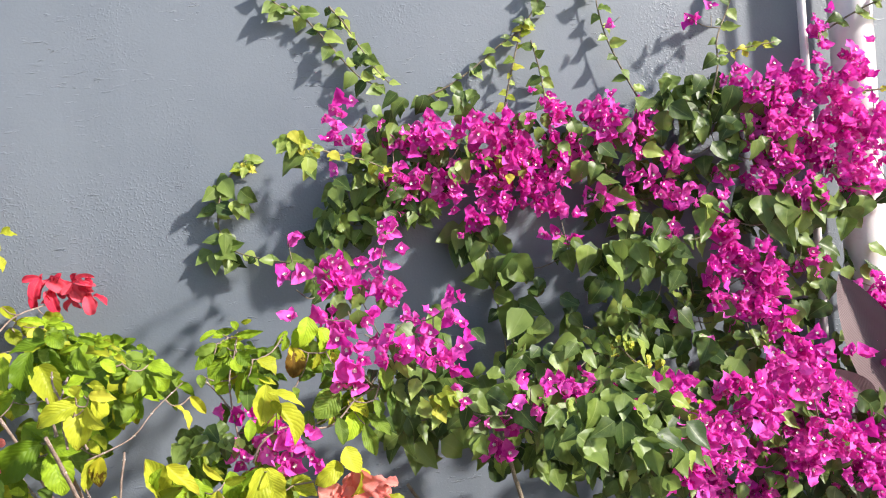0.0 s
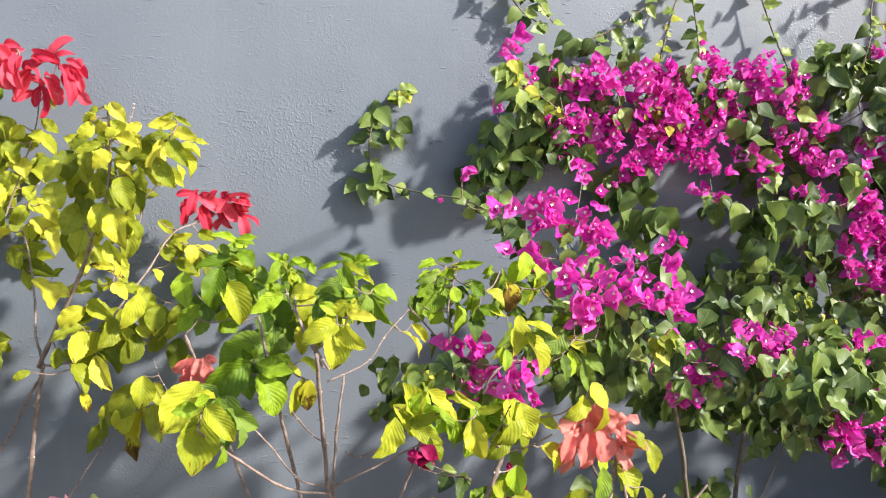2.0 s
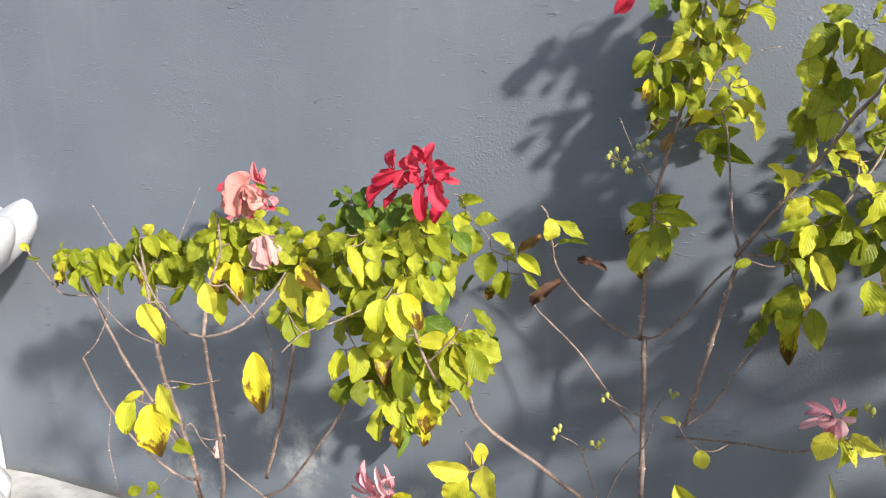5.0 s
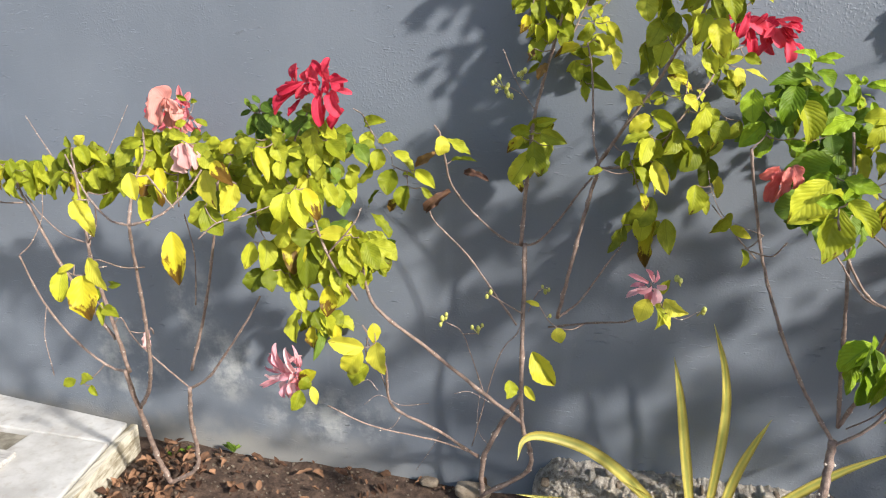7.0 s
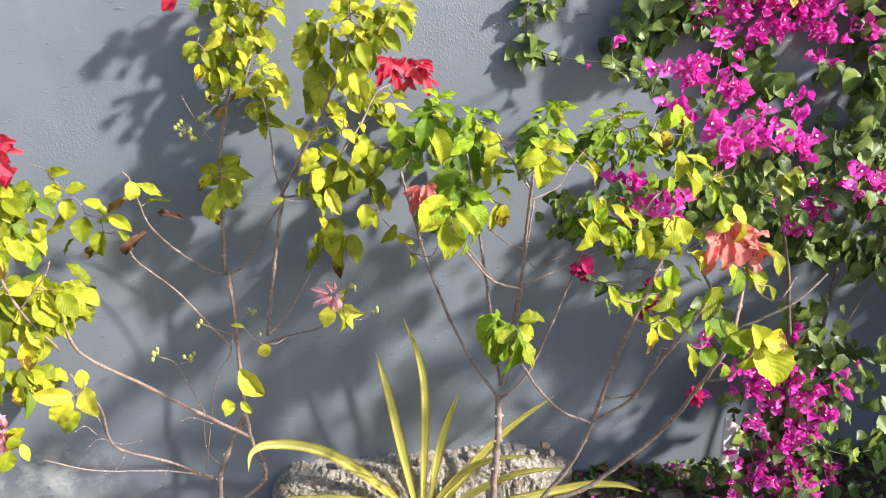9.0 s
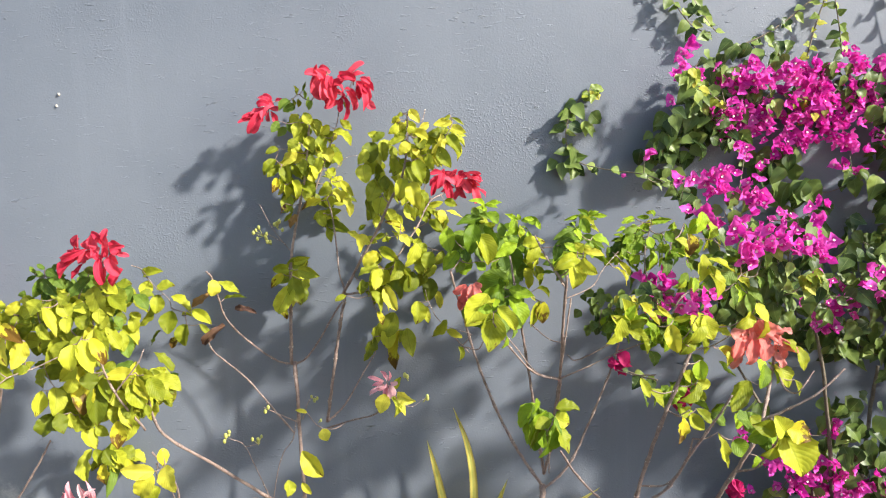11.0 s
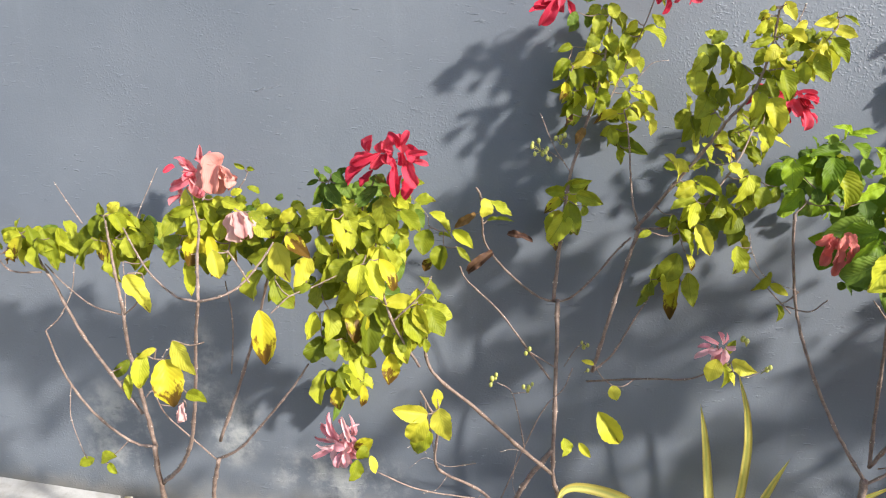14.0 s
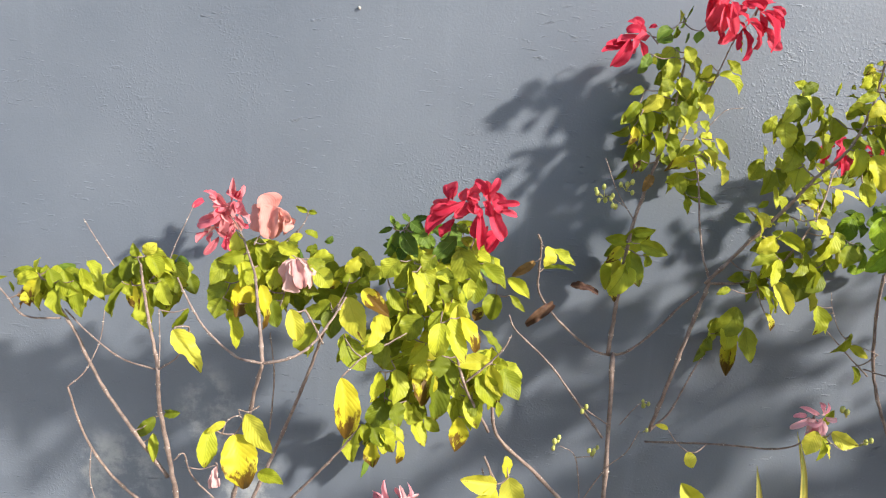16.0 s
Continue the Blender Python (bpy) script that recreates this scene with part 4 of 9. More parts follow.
# tall red-flowered shrub with three arms
branch(red_shrub, 13, 11, (-0.086, -0.071, -0.022), (-0.084, -0.106, 0.155), (-0.041, -0.13, 0.282), (0.028, -0.177, 0.424))
branch(red_shrub, 11, 9, (-0.088, -0.083, 0.028), (0.046, -0.118, 0.151), (0.057, -0.142, 0.243), (0.034, -0.165, 0.334), (0.027, -0.177, 0.504), (0.017, -0.138, 0.851))
branch(red_shrub, 4, 2.5, (0.098, -0.236, 0.66), (0.205, -0.401, 0.748), (0.283, -0.531, 0.812), (0.319, -0.578, 0.866))
branch(red_shrub, 2.5, 2, (0.044, -0.094, 1.618), (0.002, -0.094, 1.651), (-0.04, -0.094, 1.634))
branch(red_shrub, 9, 5, (0.032, -0.165, 0.337), (-0.064, -0.26, 0.465), (-0.186, -0.389, 0.637), (-0.287, -0.472, 0.766), (-0.306, -0.507, 0.88))
branch(red_shrub, 7, 4, (-0.099, -0.106, 0.172), (-0.175, -0.295, 0.355), (-0.276, -0.378, 0.46), (-0.273, -0.448, 0.611), (-0.31, -0.496, 0.725))
branch(red_shrub, 4, 2.5, (-0.098, -0.106, 0.179), (-0.168, -0.33, 0.346), (-0.315, -0.425, 0.422), (-0.415, -0.472, 0.491))
branch(red_shrub, 2.5, 2, (-0.277, -0.378, 0.455), (-0.293, -0.448, 0.612), (-0.312, -0.472, 0.684))
branch(red_shrub, 2.5, 1.5, (-0.111, -0.142, 0.228), (-0.022, -0.295, 0.581), (0.029, -0.33, 0.674), (0.047, -0.354, 0.743))
branch(red_shrub, 3, 2, (0.02, -0.177, 0.668), (-0.031, -0.212, 0.71), (-0.067, -0.236, 0.74))
branch(red_shrub, 2.5, 1.5, (-0.055, -0.295, 0.483), (-0.079, -0.354, 0.612), (-0.1, -0.378, 0.684), (-0.136, -0.389, 0.709))
branch(red_shrub, 2, 1.5, (-0.094, -0.378, 0.678), (-0.057, -0.389, 0.689))
branch(red_shrub, 2, 1.5, (0.04, -0.201, 0.684), (0.067, -0.236, 0.753), (0.091, -0.236, 0.768))
branch(red_shrub, 5, 3, (-0.309, -0.531, 0.799), (-0.366, -0.555, 0.91), (-0.4, -0.566, 1.028), (-0.434, -0.555, 1.139), (-0.414, -0.519, 1.215))
branch(red_shrub, 2.2, 1.5, (-0.349, -0.42, 1.213), (-0.363, -0.32, 1.189), (-0.387, -0.22, 1.157), (-0.377, -0.185, 1.117), (-0.34, -0.18, 1.075), (-0.335, -0.175, 1.044))
branch(red_shrub, 3.5, 2, (-0.366, -0.555, 0.91), (-0.302, -0.566, 0.983), (-0.282, -0.566, 1.021))
buds(red_shrub, (-0.053, -0.153, 1.259), 0.024, 6)
buds(red_shrub, (-0.006, -0.165, 1.281), 0.017, 4)
buds(red_shrub, (-0.027, -0.165, 1.234), 0.017, 3)
branch(red_shrub, 1.5, 1, (0.34, -0.578, 0.866), (0.375, -0.59, 0.847), (0.411, -0.59, 0.868))
buds(red_shrub, (0.407, -0.59, 0.868), 0.012, 2)
buds(red_shrub, (0.371, -0.59, 0.925), 0.009, 2)
branch(red_shrub, 1.6, 1, (-0.178, -0.389, 0.486), (-0.25, -0.389, 0.471), (-0.304, -0.401, 0.498), (-0.345, -0.401, 0.466))
branch(red_shrub, 1.5, 1, (-0.12, -0.354, 0.503), (-0.081, -0.354, 0.513), (-0.026, -0.354, 0.489))
branch(red_shrub, 1.5, 1, (-0.165, -0.33, 0.359), (-0.197, -0.307, 0.295), (-0.241, -0.283, 0.215))
branch(red_shrub, 1.5, 1, (-0.3, -0.425, 0.524), (-0.323, -0.425, 0.549), (-0.347, -0.437, 0.542))
branch(red_shrub, 1.4, 1, (-0.061, -0.142, 0.234), (-0.08, -0.236, 0.348), (-0.07, -0.26, 0.483))
branch(red_shrub, 1.5, 1, (-0.245, -0.389, 0.452), (-0.274, -0.389, 0.405), (-0.312, -0.389, 0.388))
buds(red_shrub, (-0.15, -0.389, 0.71), 0.015, 4)
buds(red_shrub, (-0.058, -0.389, 0.696), 0.015, 4)
buds(red_shrub, (0.083, -0.236, 0.763), 0.012, 3)
buds(red_shrub, (0.092, -0.236, 0.695), 0.008, 1)
buds(red_shrub, (-0.061, -0.236, 0.736), 0.01, 2)
branch(red_shrub, 9, 4, (0.006, -0.13, 0.84), (0.011, -0.13, 0.988), (0.024, -0.135, 1.165), (0.051, -0.14, 1.296), (0.082, -0.14, 1.42), (0.102, -0.13, 1.572))
branch(red_shrub, 5, 4, (0.006, -0.13, 0.84), (-0.043, -0.13, 0.856), (-0.129, -0.12, 0.92), (-0.185, -0.13, 0.992), (-0.195, -0.16, 1.054), (-0.199, -0.2, 1.129), (-0.212, -0.22, 1.159))
branch(red_shrub, 5, 4, (0.006, -0.13, 0.84), (0.048, -0.14, 0.856), (0.099, -0.17, 0.921), (0.15, -0.2, 1.005), (0.18, -0.22, 1.049))
branch(red_shrub, 5, 3, (0.008, -0.17, 0.63), (-0.064, -0.15, 0.714), (-0.138, -0.13, 0.801), (-0.234, -0.11, 0.883), (-0.254, -0.11, 0.921))
branch(red_shrub, 8, 7, (0.115, -0.2, 0.672), (0.149, -0.225, 0.858), (0.178, -0.24, 1.009), (0.195, -0.245, 1.077))
branch(red_shrub, 4.5, 3, (0.195, -0.245, 1.079), (0.177, -0.22, 1.141), (0.171, -0.19, 1.204), (0.16, -0.17, 1.303), (0.146, -0.16, 1.359))
branch(red_shrub, 5, 2.5, (0.195, -0.245, 1.077), (0.259, -0.26, 1.087), (0.319, -0.28, 1.123), (0.356, -0.3, 1.194), (0.41, -0.26, 1.265), (0.453, -0.2, 1.336), (0.502, -0.12, 1.357))
branch(red_shrub, 5, 2.5, (0.115, -0.2, 0.672), (0.17, -0.17, 0.717), (0.234, -0.11, 0.808), (0.266, -0.09, 0.852))
branch(red_shrub, 3, 2, (0.101, -0.14, 1.361), (0.146, -0.14, 1.469), (0.184, -0.14, 1.572), (0.197, -0.15, 1.622))
branch(red_shrub, 1.8, 1.2, (0.172, -0.15, 1.434), (0.206, -0.15, 1.473), (0.246, -0.15, 1.482))
branch(red_shrub, 2, 1.2, (0.027, -0.14, 1.196), (-0.022, -0.14, 1.265), (-0.059, -0.14, 1.343))
branch(red_shrub, 1.6, 1.2, (0.005, -0.14, 1.225), (-0.041, -0.14, 1.252), (-0.073, -0.14, 1.25))
branch(red_shrub, 1.6, 1.2, (0.555, -0.34, 0.964), (0.476, -0.34, 0.996), (0.44, -0.34, 1.053), (0.427, -0.34, 1.099))
branch(red_shrub, 7, 3.5, (0.186, -0.245, 1.075), (0.246, -0.29, 1.182), (0.31, -0.34, 1.291), (0.336, -0.37, 1.349), (0.373, -0.41, 1.414), (0.392, -0.43, 1.497), (0.396, -0.44, 1.579))
branch(red_shrub, 3, 2, (0.381, -0.42, 1.382), (0.428, -0.42, 1.374), (0.442, -0.42, 1.42), (0.476, -0.42, 1.453))
branch(red_shrub, 3, 2, (0.472, -0.42, 1.459), (0.487, -0.44, 1.509), (0.508, -0.45, 1.546))
branch(red_shrub, 2.5, 1.5, (0.389, -0.43, 1.461), (0.422, -0.44, 1.469), (0.452, -0.44, 1.484))
branch(red_shrub, 2, 1.5, (0.432, -0.45, 1.559), (0.44, -0.45, 1.583), (0.442, -0.45, 1.593))
branch(red_shrub, 3.5, 2.5, (-0.418, -0.56, 1.026), (-0.396, -0.56, 1.109), (-0.379, -0.56, 1.166), (-0.362, -0.565, 1.232), (-0.359, -0.57, 1.263))
branch(red_shrub, 3, 2, (-0.413, -0.56, 1.027), (-0.454, -0.57, 1.084), (-0.48, -0.57, 1.161), (-0.502, -0.57, 1.214))
branch(red_shrub, 2.5, 2, (-0.588, -0.7, 0.966), (-0.555, -0.68, 0.997), (-0.521, -0.62, 1.002), (-0.483, -0.58, 1.016))
branch(red_shrub, 2, 1.5, (-0.401, -0.57, 1.263), (-0.375, -0.57, 1.262), (-0.349, -0.57, 1.271))
leaf(red_shrub, (0.053, -0.16, 1.648), (0.021, -0.17, 1.617), 0.028, DEEP)
leaf(red_shrub, (0.072, -0.155, 1.663), (0.067, -0.162, 1.691), 0.017, GREEN)
leaf(red_shrub, (0.089, -0.145, 1.675), (0.101, -0.147, 1.704), 0.012, DEEP)
leaf(red_shrub, (0.117, -0.169, 1.646), (0.11, -0.178, 1.618), 0.024, DEEP)
leaf(red_shrub, (0.092, -0.16, 1.612), (0.112, -0.164, 1.577), 0.030, GREEN)
leaf(red_shrub, (0.071, -0.13, 1.609), (0.048, -0.137, 1.581), 0.028, GREEN)
leaf(red_shrub, (0.109, -0.137, 1.593), (0.126, -0.147, 1.542), 0.031, GREEN)
leaf(red_shrub, (0.162, -0.144, 1.574), (0.133, -0.148, 1.546), 0.028, LIME)
leaf(red_shrub, (0.073, -0.145, 1.586), (0.06, -0.161, 1.537), 0.035, GREEN)
leaf(red_shrub, (0.014, -0.149, 1.591), (-0.007, -0.16, 1.557), 0.025, DEEP)
leaf(red_shrub, (0.207, -0.143, 1.641), (0.224, -0.146, 1.606), 0.022, LIME)
leaf(red_shrub, (0.196, -0.14, 1.589), (0.231, -0.15, 1.556), 0.022, LIME)
leaf(red_shrub, (0.176, -0.158, 1.553), (0.226, -0.162, 1.509), 0.032, LIME)
leaf(red_shrub, (0.098, -0.135, 1.544), (0.111, -0.145, 1.493), 0.040, GREEN)
leaf(red_shrub, (0.149, -0.141, 1.538), (0.126, -0.157, 1.497), 0.033, LIME)
leaf(red_shrub, (0.155, -0.141, 1.507), (0.161, -0.156, 1.462), 0.037, YELLOW)
leaf(red_shrub, (0.075, -0.154, 1.524), (0.039, -0.168, 1.499), 0.032, GREEN)
leaf(red_shrub, (0.01, -0.152, 1.508), (-0.027, -0.167, 1.495), 0.020, LIME)
leaf(red_shrub, (0.061, -0.135, 1.497), (0.017, -0.14, 1.455), 0.039, YELLOW)
leaf(red_shrub, (0.001, -0.165, 1.477), (-0.034, -0.172, 1.431), 0.028, LIME)
leaf(red_shrub, (0.023, -0.131, 1.459), (0.034, -0.142, 1.403), 0.038, LIME)
leaf(red_shrub, (0.057, -0.145, 1.462), (0.089, -0.152, 1.42), 0.028, GREEN)
leaf(red_shrub, (0.102, -0.15, 1.488), (0.112, -0.156, 1.453), 0.025, GREEN)
leaf(red_shrub, (0.1, -0.156, 1.457), (0.117, -0.167, 1.41), 0.028, LIME)
leaf(red_shrub, (-0.002, -0.147, 1.423), (-0.015, -0.163, 1.378), 0.026, SPOTTED)
leaf(red_shrub, (0.006, -0.143, 1.425), (0.01, -0.157, 1.382), 0.010, LIME)
leaf(red_shrub, (0.045, -0.136, 1.412), (0.054, -0.157, 1.352), 0.026, LIME)
leaf(red_shrub, (0.021, -0.143, 1.401), (0.021, -0.147, 1.358), 0.033, LIME)
leaf(red_shrub, (0.032, -0.136, 1.372), (0.024, -0.156, 1.316), 0.039, LIME)
leaf(red_shrub, (0.074, -0.134, 1.407), (0.108, -0.146, 1.362), 0.034, LIME)
leaf(red_shrub, (0.152, -0.141, 1.404), (0.12, -0.147, 1.366), 0.032, LIME)
leaf(red_shrub, (0.161, -0.137, 1.415), (0.187, -0.145, 1.386), 0.025, LIME)
leaf(red_shrub, (0.19, -0.159, 1.408), (0.227, -0.163, 1.359), 0.022, YELLOW)
leaf(red_shrub, (0.155, -0.136, 1.445), (0.172, -0.147, 1.418), 0.028, LIME)
leaf(red_shrub, (0.129, -0.166, 1.351), (0.071, -0.187, 1.324), 0.028, SPOTTED)
leaf(red_shrub, (0.167, -0.154, 1.378), (0.19, -0.158, 1.341), 0.038, YELLOW)
leaf(red_shrub, (0.198, -0.158, 1.355), (0.214, -0.175, 1.298), 0.031, YELLOW)
leaf(red_shrub, (0.137, -0.135, 1.309), (0.186, -0.138, 1.317), 0.026, LIME)
leaf(red_shrub, (0.119, -0.145, 1.317), (0.136, -0.149, 1.267), 0.030, LIME)
leaf(red_shrub, (0.139, -0.141, 1.274), (0.151, -0.15, 1.22), 0.021, LIME)
leaf(red_shrub, (0.135, -0.135, 1.284), (0.214, -0.163, 1.251), 0.038, GREEN)
leaf(red_shrub, (0.051, -0.15, 1.31), (0.032, -0.167, 1.271), 0.023, WITHERED)
leaf(red_shrub, (0.021, -0.158, 1.345), (0.002, -0.161, 1.31), 0.015, WITHERED)
leaf(red_shrub, (0.132, -0.146, 1.479), (0.121, -0.149, 1.429), 0.033, GREEN)
leaf(red_shrub, (0.081, -0.162, 1.477), (0.089, -0.169, 1.439), 0.030, GREEN)
leaf(red_shrub, (0.13, -0.146, 1.529), (0.146, -0.15, 1.49), 0.027, GREEN)
leaf(red_shrub, (0.061, -0.168, 1.535), (0.049, -0.179, 1.505), 0.030, GREEN)
leaf(red_shrub, (0.08, -0.157, 1.383), (0.092, -0.171, 1.345), 0.030, GREEN)
leaf(red_shrub, (0.031, -0.134, 1.163), (0.083, -0.142, 1.177), 0.021, LIME)
leaf(red_shrub, (0.046, -0.152, 1.142), (0.113, -0.166, 1.12), 0.036, GREEN)
leaf(red_shrub, (0.029, -0.144, 1.121), (0.053, -0.166, 1.035), 0.050, LIME)
leaf(red_shrub, (0.02, -0.148, 1.085), (-0.021, -0.169, 1.015), 0.051, GREEN)
leaf(red_shrub, (-0.018, -0.132, 1.02), (0.002, -0.141, 0.985), 0.021, SPOTTED)
leaf(red_shrub, (0.069, -0.153, 1.112), (0.062, -0.161, 1.086), 0.018, GREEN)
leaf(red_shrub, (0, -0.16, 1.132), (-0.036, -0.169, 1.09), 0.029, SPOTTED)
leaf(red_shrub, (0.003, -0.131, 1.135), (0.006, -0.136, 1.11), 0.015, LIME)
leaf(red_shrub, (0.403, -0.448, 1.596), (0.427, -0.45, 1.559), 0.026, YELLOW)
leaf(red_shrub, (0.382, -0.453, 1.586), (0.37, -0.457, 1.579), 0.012, LIME)
leaf(red_shrub, (0.398, -0.469, 1.589), (0.403, -0.472, 1.577), 0.012, LIME)
leaf(red_shrub, (0.378, -0.445, 1.571), (0.36, -0.446, 1.558), 0.015, SPOTTED)
leaf(red_shrub, (0.452, -0.445, 1.558), (0.42, -0.452, 1.539), 0.022, YELLOW)
leaf(red_shrub, (0.513, -0.443, 1.558), (0.462, -0.451, 1.553), 0.024, YELLOW)
leaf(red_shrub, (0.507, -0.442, 1.578), (0.483, -0.449, 1.566), 0.012, LIME)
leaf(red_shrub, (0.51, -0.469, 1.57), (0.542, -0.472, 1.548), 0.011, LIME)
leaf(red_shrub, (0.503, -0.443, 1.548), (0.547, -0.459, 1.53), 0.024, YELLOW)
leaf(red_shrub, (0.498, -0.46, 1.526), (0.53, -0.471, 1.479), 0.028, LIME)
leaf(red_shrub, (0.484, -0.446, 1.53), (0.454, -0.455, 1.48), 0.038, YELLOW)
leaf(red_shrub, (0.474, -0.455, 1.497), (0.504, -0.465, 1.441), 0.032, LIME)
leaf(red_shrub, (0.408, -0.455, 1.534), (0.447, -0.465, 1.516), 0.020, YELLOW)
leaf(red_shrub, (0.398, -0.458, 1.51), (0.37, -0.465, 1.478), 0.028, YELLOW)
leaf(red_shrub, (0.401, -0.439, 1.493), (0.439, -0.442, 1.45), 0.031, YELLOW)
leaf(red_shrub, (0.371, -0.447, 1.559), (0.345, -0.457, 1.534), 0.026, LIME)
leaf(red_shrub, (0.387, -0.458, 1.524), (0.34, -0.464, 1.505), 0.020, LIME)
leaf(red_shrub, (0.418, -0.438, 1.523), (0.426, -0.442, 1.492), 0.034, GREEN)
leaf(red_shrub, (0.446, -0.463, 1.48), (0.457, -0.471, 1.436), 0.028, LIME)
leaf(red_shrub, (0.464, -0.442, 1.481), (0.481, -0.445, 1.443), 0.014, LIME)
leaf(red_shrub, (0.412, -0.457, 1.463), (0.43, -0.467, 1.403), 0.037, LIME)
leaf(red_shrub, (0.388, -0.437, 1.446), (0.41, -0.446, 1.401), 0.027, GREEN)
leaf(red_shrub, (0.378, -0.436, 1.417), (0.365, -0.442, 1.358), 0.033, LIME)
leaf(red_shrub, (0.399, -0.457, 1.407), (0.417, -0.475, 1.336), 0.041, YELLOW)
leaf(red_shrub, (0.419, -0.435, 1.383), (0.434, -0.442, 1.347), 0.023, LIME)
leaf(red_shrub, (0.385, -0.461, 1.353), (0.405, -0.465, 1.306), 0.027, LIME)
leaf(red_shrub, (0.455, -0.449, 1.492), (0.443, -0.452, 1.467), 0.021, GREEN)
leaf(red_shrub, (0.375, -0.438, 1.579), (0.354, -0.446, 1.56), 0.016, LIME)
leaf(red_shrub, (0.41, -0.463, 1.55), (0.399, -0.466, 1.531), 0.020, LIME)
leaf(red_shrub, (0.332, -0.318, 1.541), (0.298, -0.328, 1.515), 0.027, GREEN)
leaf(red_shrub, (0.296, -0.318, 1.515), (0.29, -0.327, 1.458), 0.047, GREEN)
leaf(red_shrub, (0.282, -0.345, 1.496), (0.256, -0.351, 1.456), 0.026, GREEN)
leaf(red_shrub, (0.324, -0.318, 1.515), (0.326, -0.325, 1.46), 0.031, GREEN)
leaf(red_shrub, (0.353, -0.336, 1.502), (0.357, -0.343, 1.463), 0.029, GREEN)
leaf(red_shrub, (0.271, -0.333, 1.456), (0.278, -0.342, 1.404), 0.042, GREEN)
leaf(red_shrub, (0.308, -0.313, 1.46), (0.299, -0.319, 1.403), 0.032, GREEN)
leaf(red_shrub, (0.363, -0.35, 1.474), (0.35, -0.368, 1.422), 0.042, LIME)
leaf(red_shrub, (0.304, -0.315, 1.41), (0.277, -0.338, 1.353), 0.043, GREEN)
leaf(red_shrub, (0.319, -0.333, 1.371), (0.305, -0.354, 1.313), 0.039, GREEN)
leaf(red_shrub, (0.274, -0.313, 1.359), (0.288, -0.32, 1.299), 0.030, GREEN)
leaf(red_shrub, (0.328, -0.32, 1.33), (0.356, -0.337, 1.284), 0.034, GREEN)
leaf(red_shrub, (0.34, -0.323, 1.4), (0.332, -0.333, 1.356), 0.030, GREEN)
leaf(red_shrub, (0.328, -0.338, 1.424), (0.33, -0.345, 1.38), 0.029, GREEN)
leaf(red_shrub, (0.218, -0.341, 1.272), (0.25, -0.346, 1.211), 0.045, YELLOW)
leaf(red_shrub, (0.244, -0.326, 1.259), (0.279, -0.332, 1.233), 0.031, YELLOW)
leaf(red_shrub, (0.248, -0.318, 1.273), (0.269, -0.319, 1.287), 0.014, LIME)
leaf(red_shrub, (0.299, -0.314, 1.206), (0.256, -0.329, 1.173), 0.033, YELLOW)
leaf(red_shrub, (0.311, -0.313, 1.215), (0.358, -0.332, 1.18), 0.028, LIME)
leaf(red_shrub, (0.321, -0.314, 1.257), (0.292, -0.321, 1.243), 0.016, LIME)
leaf(red_shrub, (0.364, -0.349, 1.259), (0.389, -0.361, 1.225), 0.027, YELLOW)
leaf(red_shrub, (0.408, -0.343, 1.232), (0.372, -0.354, 1.168), 0.037, LIME)
leaf(red_shrub, (0.425, -0.323, 1.23), (0.415, -0.333, 1.188), 0.030, LIME)
leaf(red_shrub, (0.359, -0.333, 1.185), (0.329, -0.356, 1.131), 0.039, GREEN)
leaf(red_shrub, (0.362, -0.326, 1.16), (0.378, -0.337, 1.092), 0.030, LIME)
leaf(red_shrub, (0.304, -0.34, 1.165), (0.287, -0.361, 1.106), 0.041, LIME)
leaf(red_shrub, (0.298, -0.331, 1.172), (0.241, -0.35, 1.145), 0.030, GREEN)
leaf(red_shrub, (0.252, -0.336, 1.134), (0.246, -0.341, 1.092), 0.026, GREEN)
leaf(red_shrub, (0.27, -0.329, 1.098), (0.299, -0.35, 1.039), 0.042, LIME)
leaf(red_shrub, (0.29, -0.343, 1.042), (0.303, -0.355, 1.005), 0.021, SPOTTED)
leaf(red_shrub, (0.313, -0.313, 1.108), (0.346, -0.337, 1.04), 0.035, YELLOW)
leaf(red_shrub, (0.31, -0.317, 1.077), (0.321, -0.319, 1.036), 0.019, LIME)
leaf(red_shrub, (0.396, -0.325, 1.149), (0.368, -0.345, 1.096), 0.042, GREEN)
leaf(red_shrub, (0.205, -0.348, 1.092), (0.174, -0.353, 1.079), 0.016, LIME)
leaf(red_shrub, (0.366, -0.339, 1.289), (0.323, -0.349, 1.296), 0.016, SPOTTED)
leaf(red_shrub, (0.353, -0.333, 1.281), (0.379, -0.339, 1.263), 0.016, SPOTTED)
leaf(red_shrub, (0.483, -0.319, 1.205), (0.457, -0.321, 1.167), 0.026, GREEN)
leaf(red_shrub, (0.484, -0.348, 1.011), (0.441, -0.353, 0.965), 0.041, LIME)
leaf(red_shrub, (0.485, -0.345, 0.981), (0.529, -0.349, 0.958), 0.021, YELLOW)
leaf(red_shrub, (0.519, -0.311, 0.921), (0.519, -0.324, 0.882), 0.019, LIME)
leaf(red_shrub, (0.449, -0.347, 1.207), (0.434, -0.357, 1.158), 0.041, LIME)
leaf(red_shrub, (0.406, -0.337, 1.171), (0.418, -0.342, 1.143), 0.028, LIME)
leaf(red_shrub, (0.405, -0.336, 1.066), (0.396, -0.353, 1.002), 0.047, LIME)
leaf(red_shrub, (0.424, -0.327, 1.05), (0.434, -0.335, 1), 0.035, LIME)
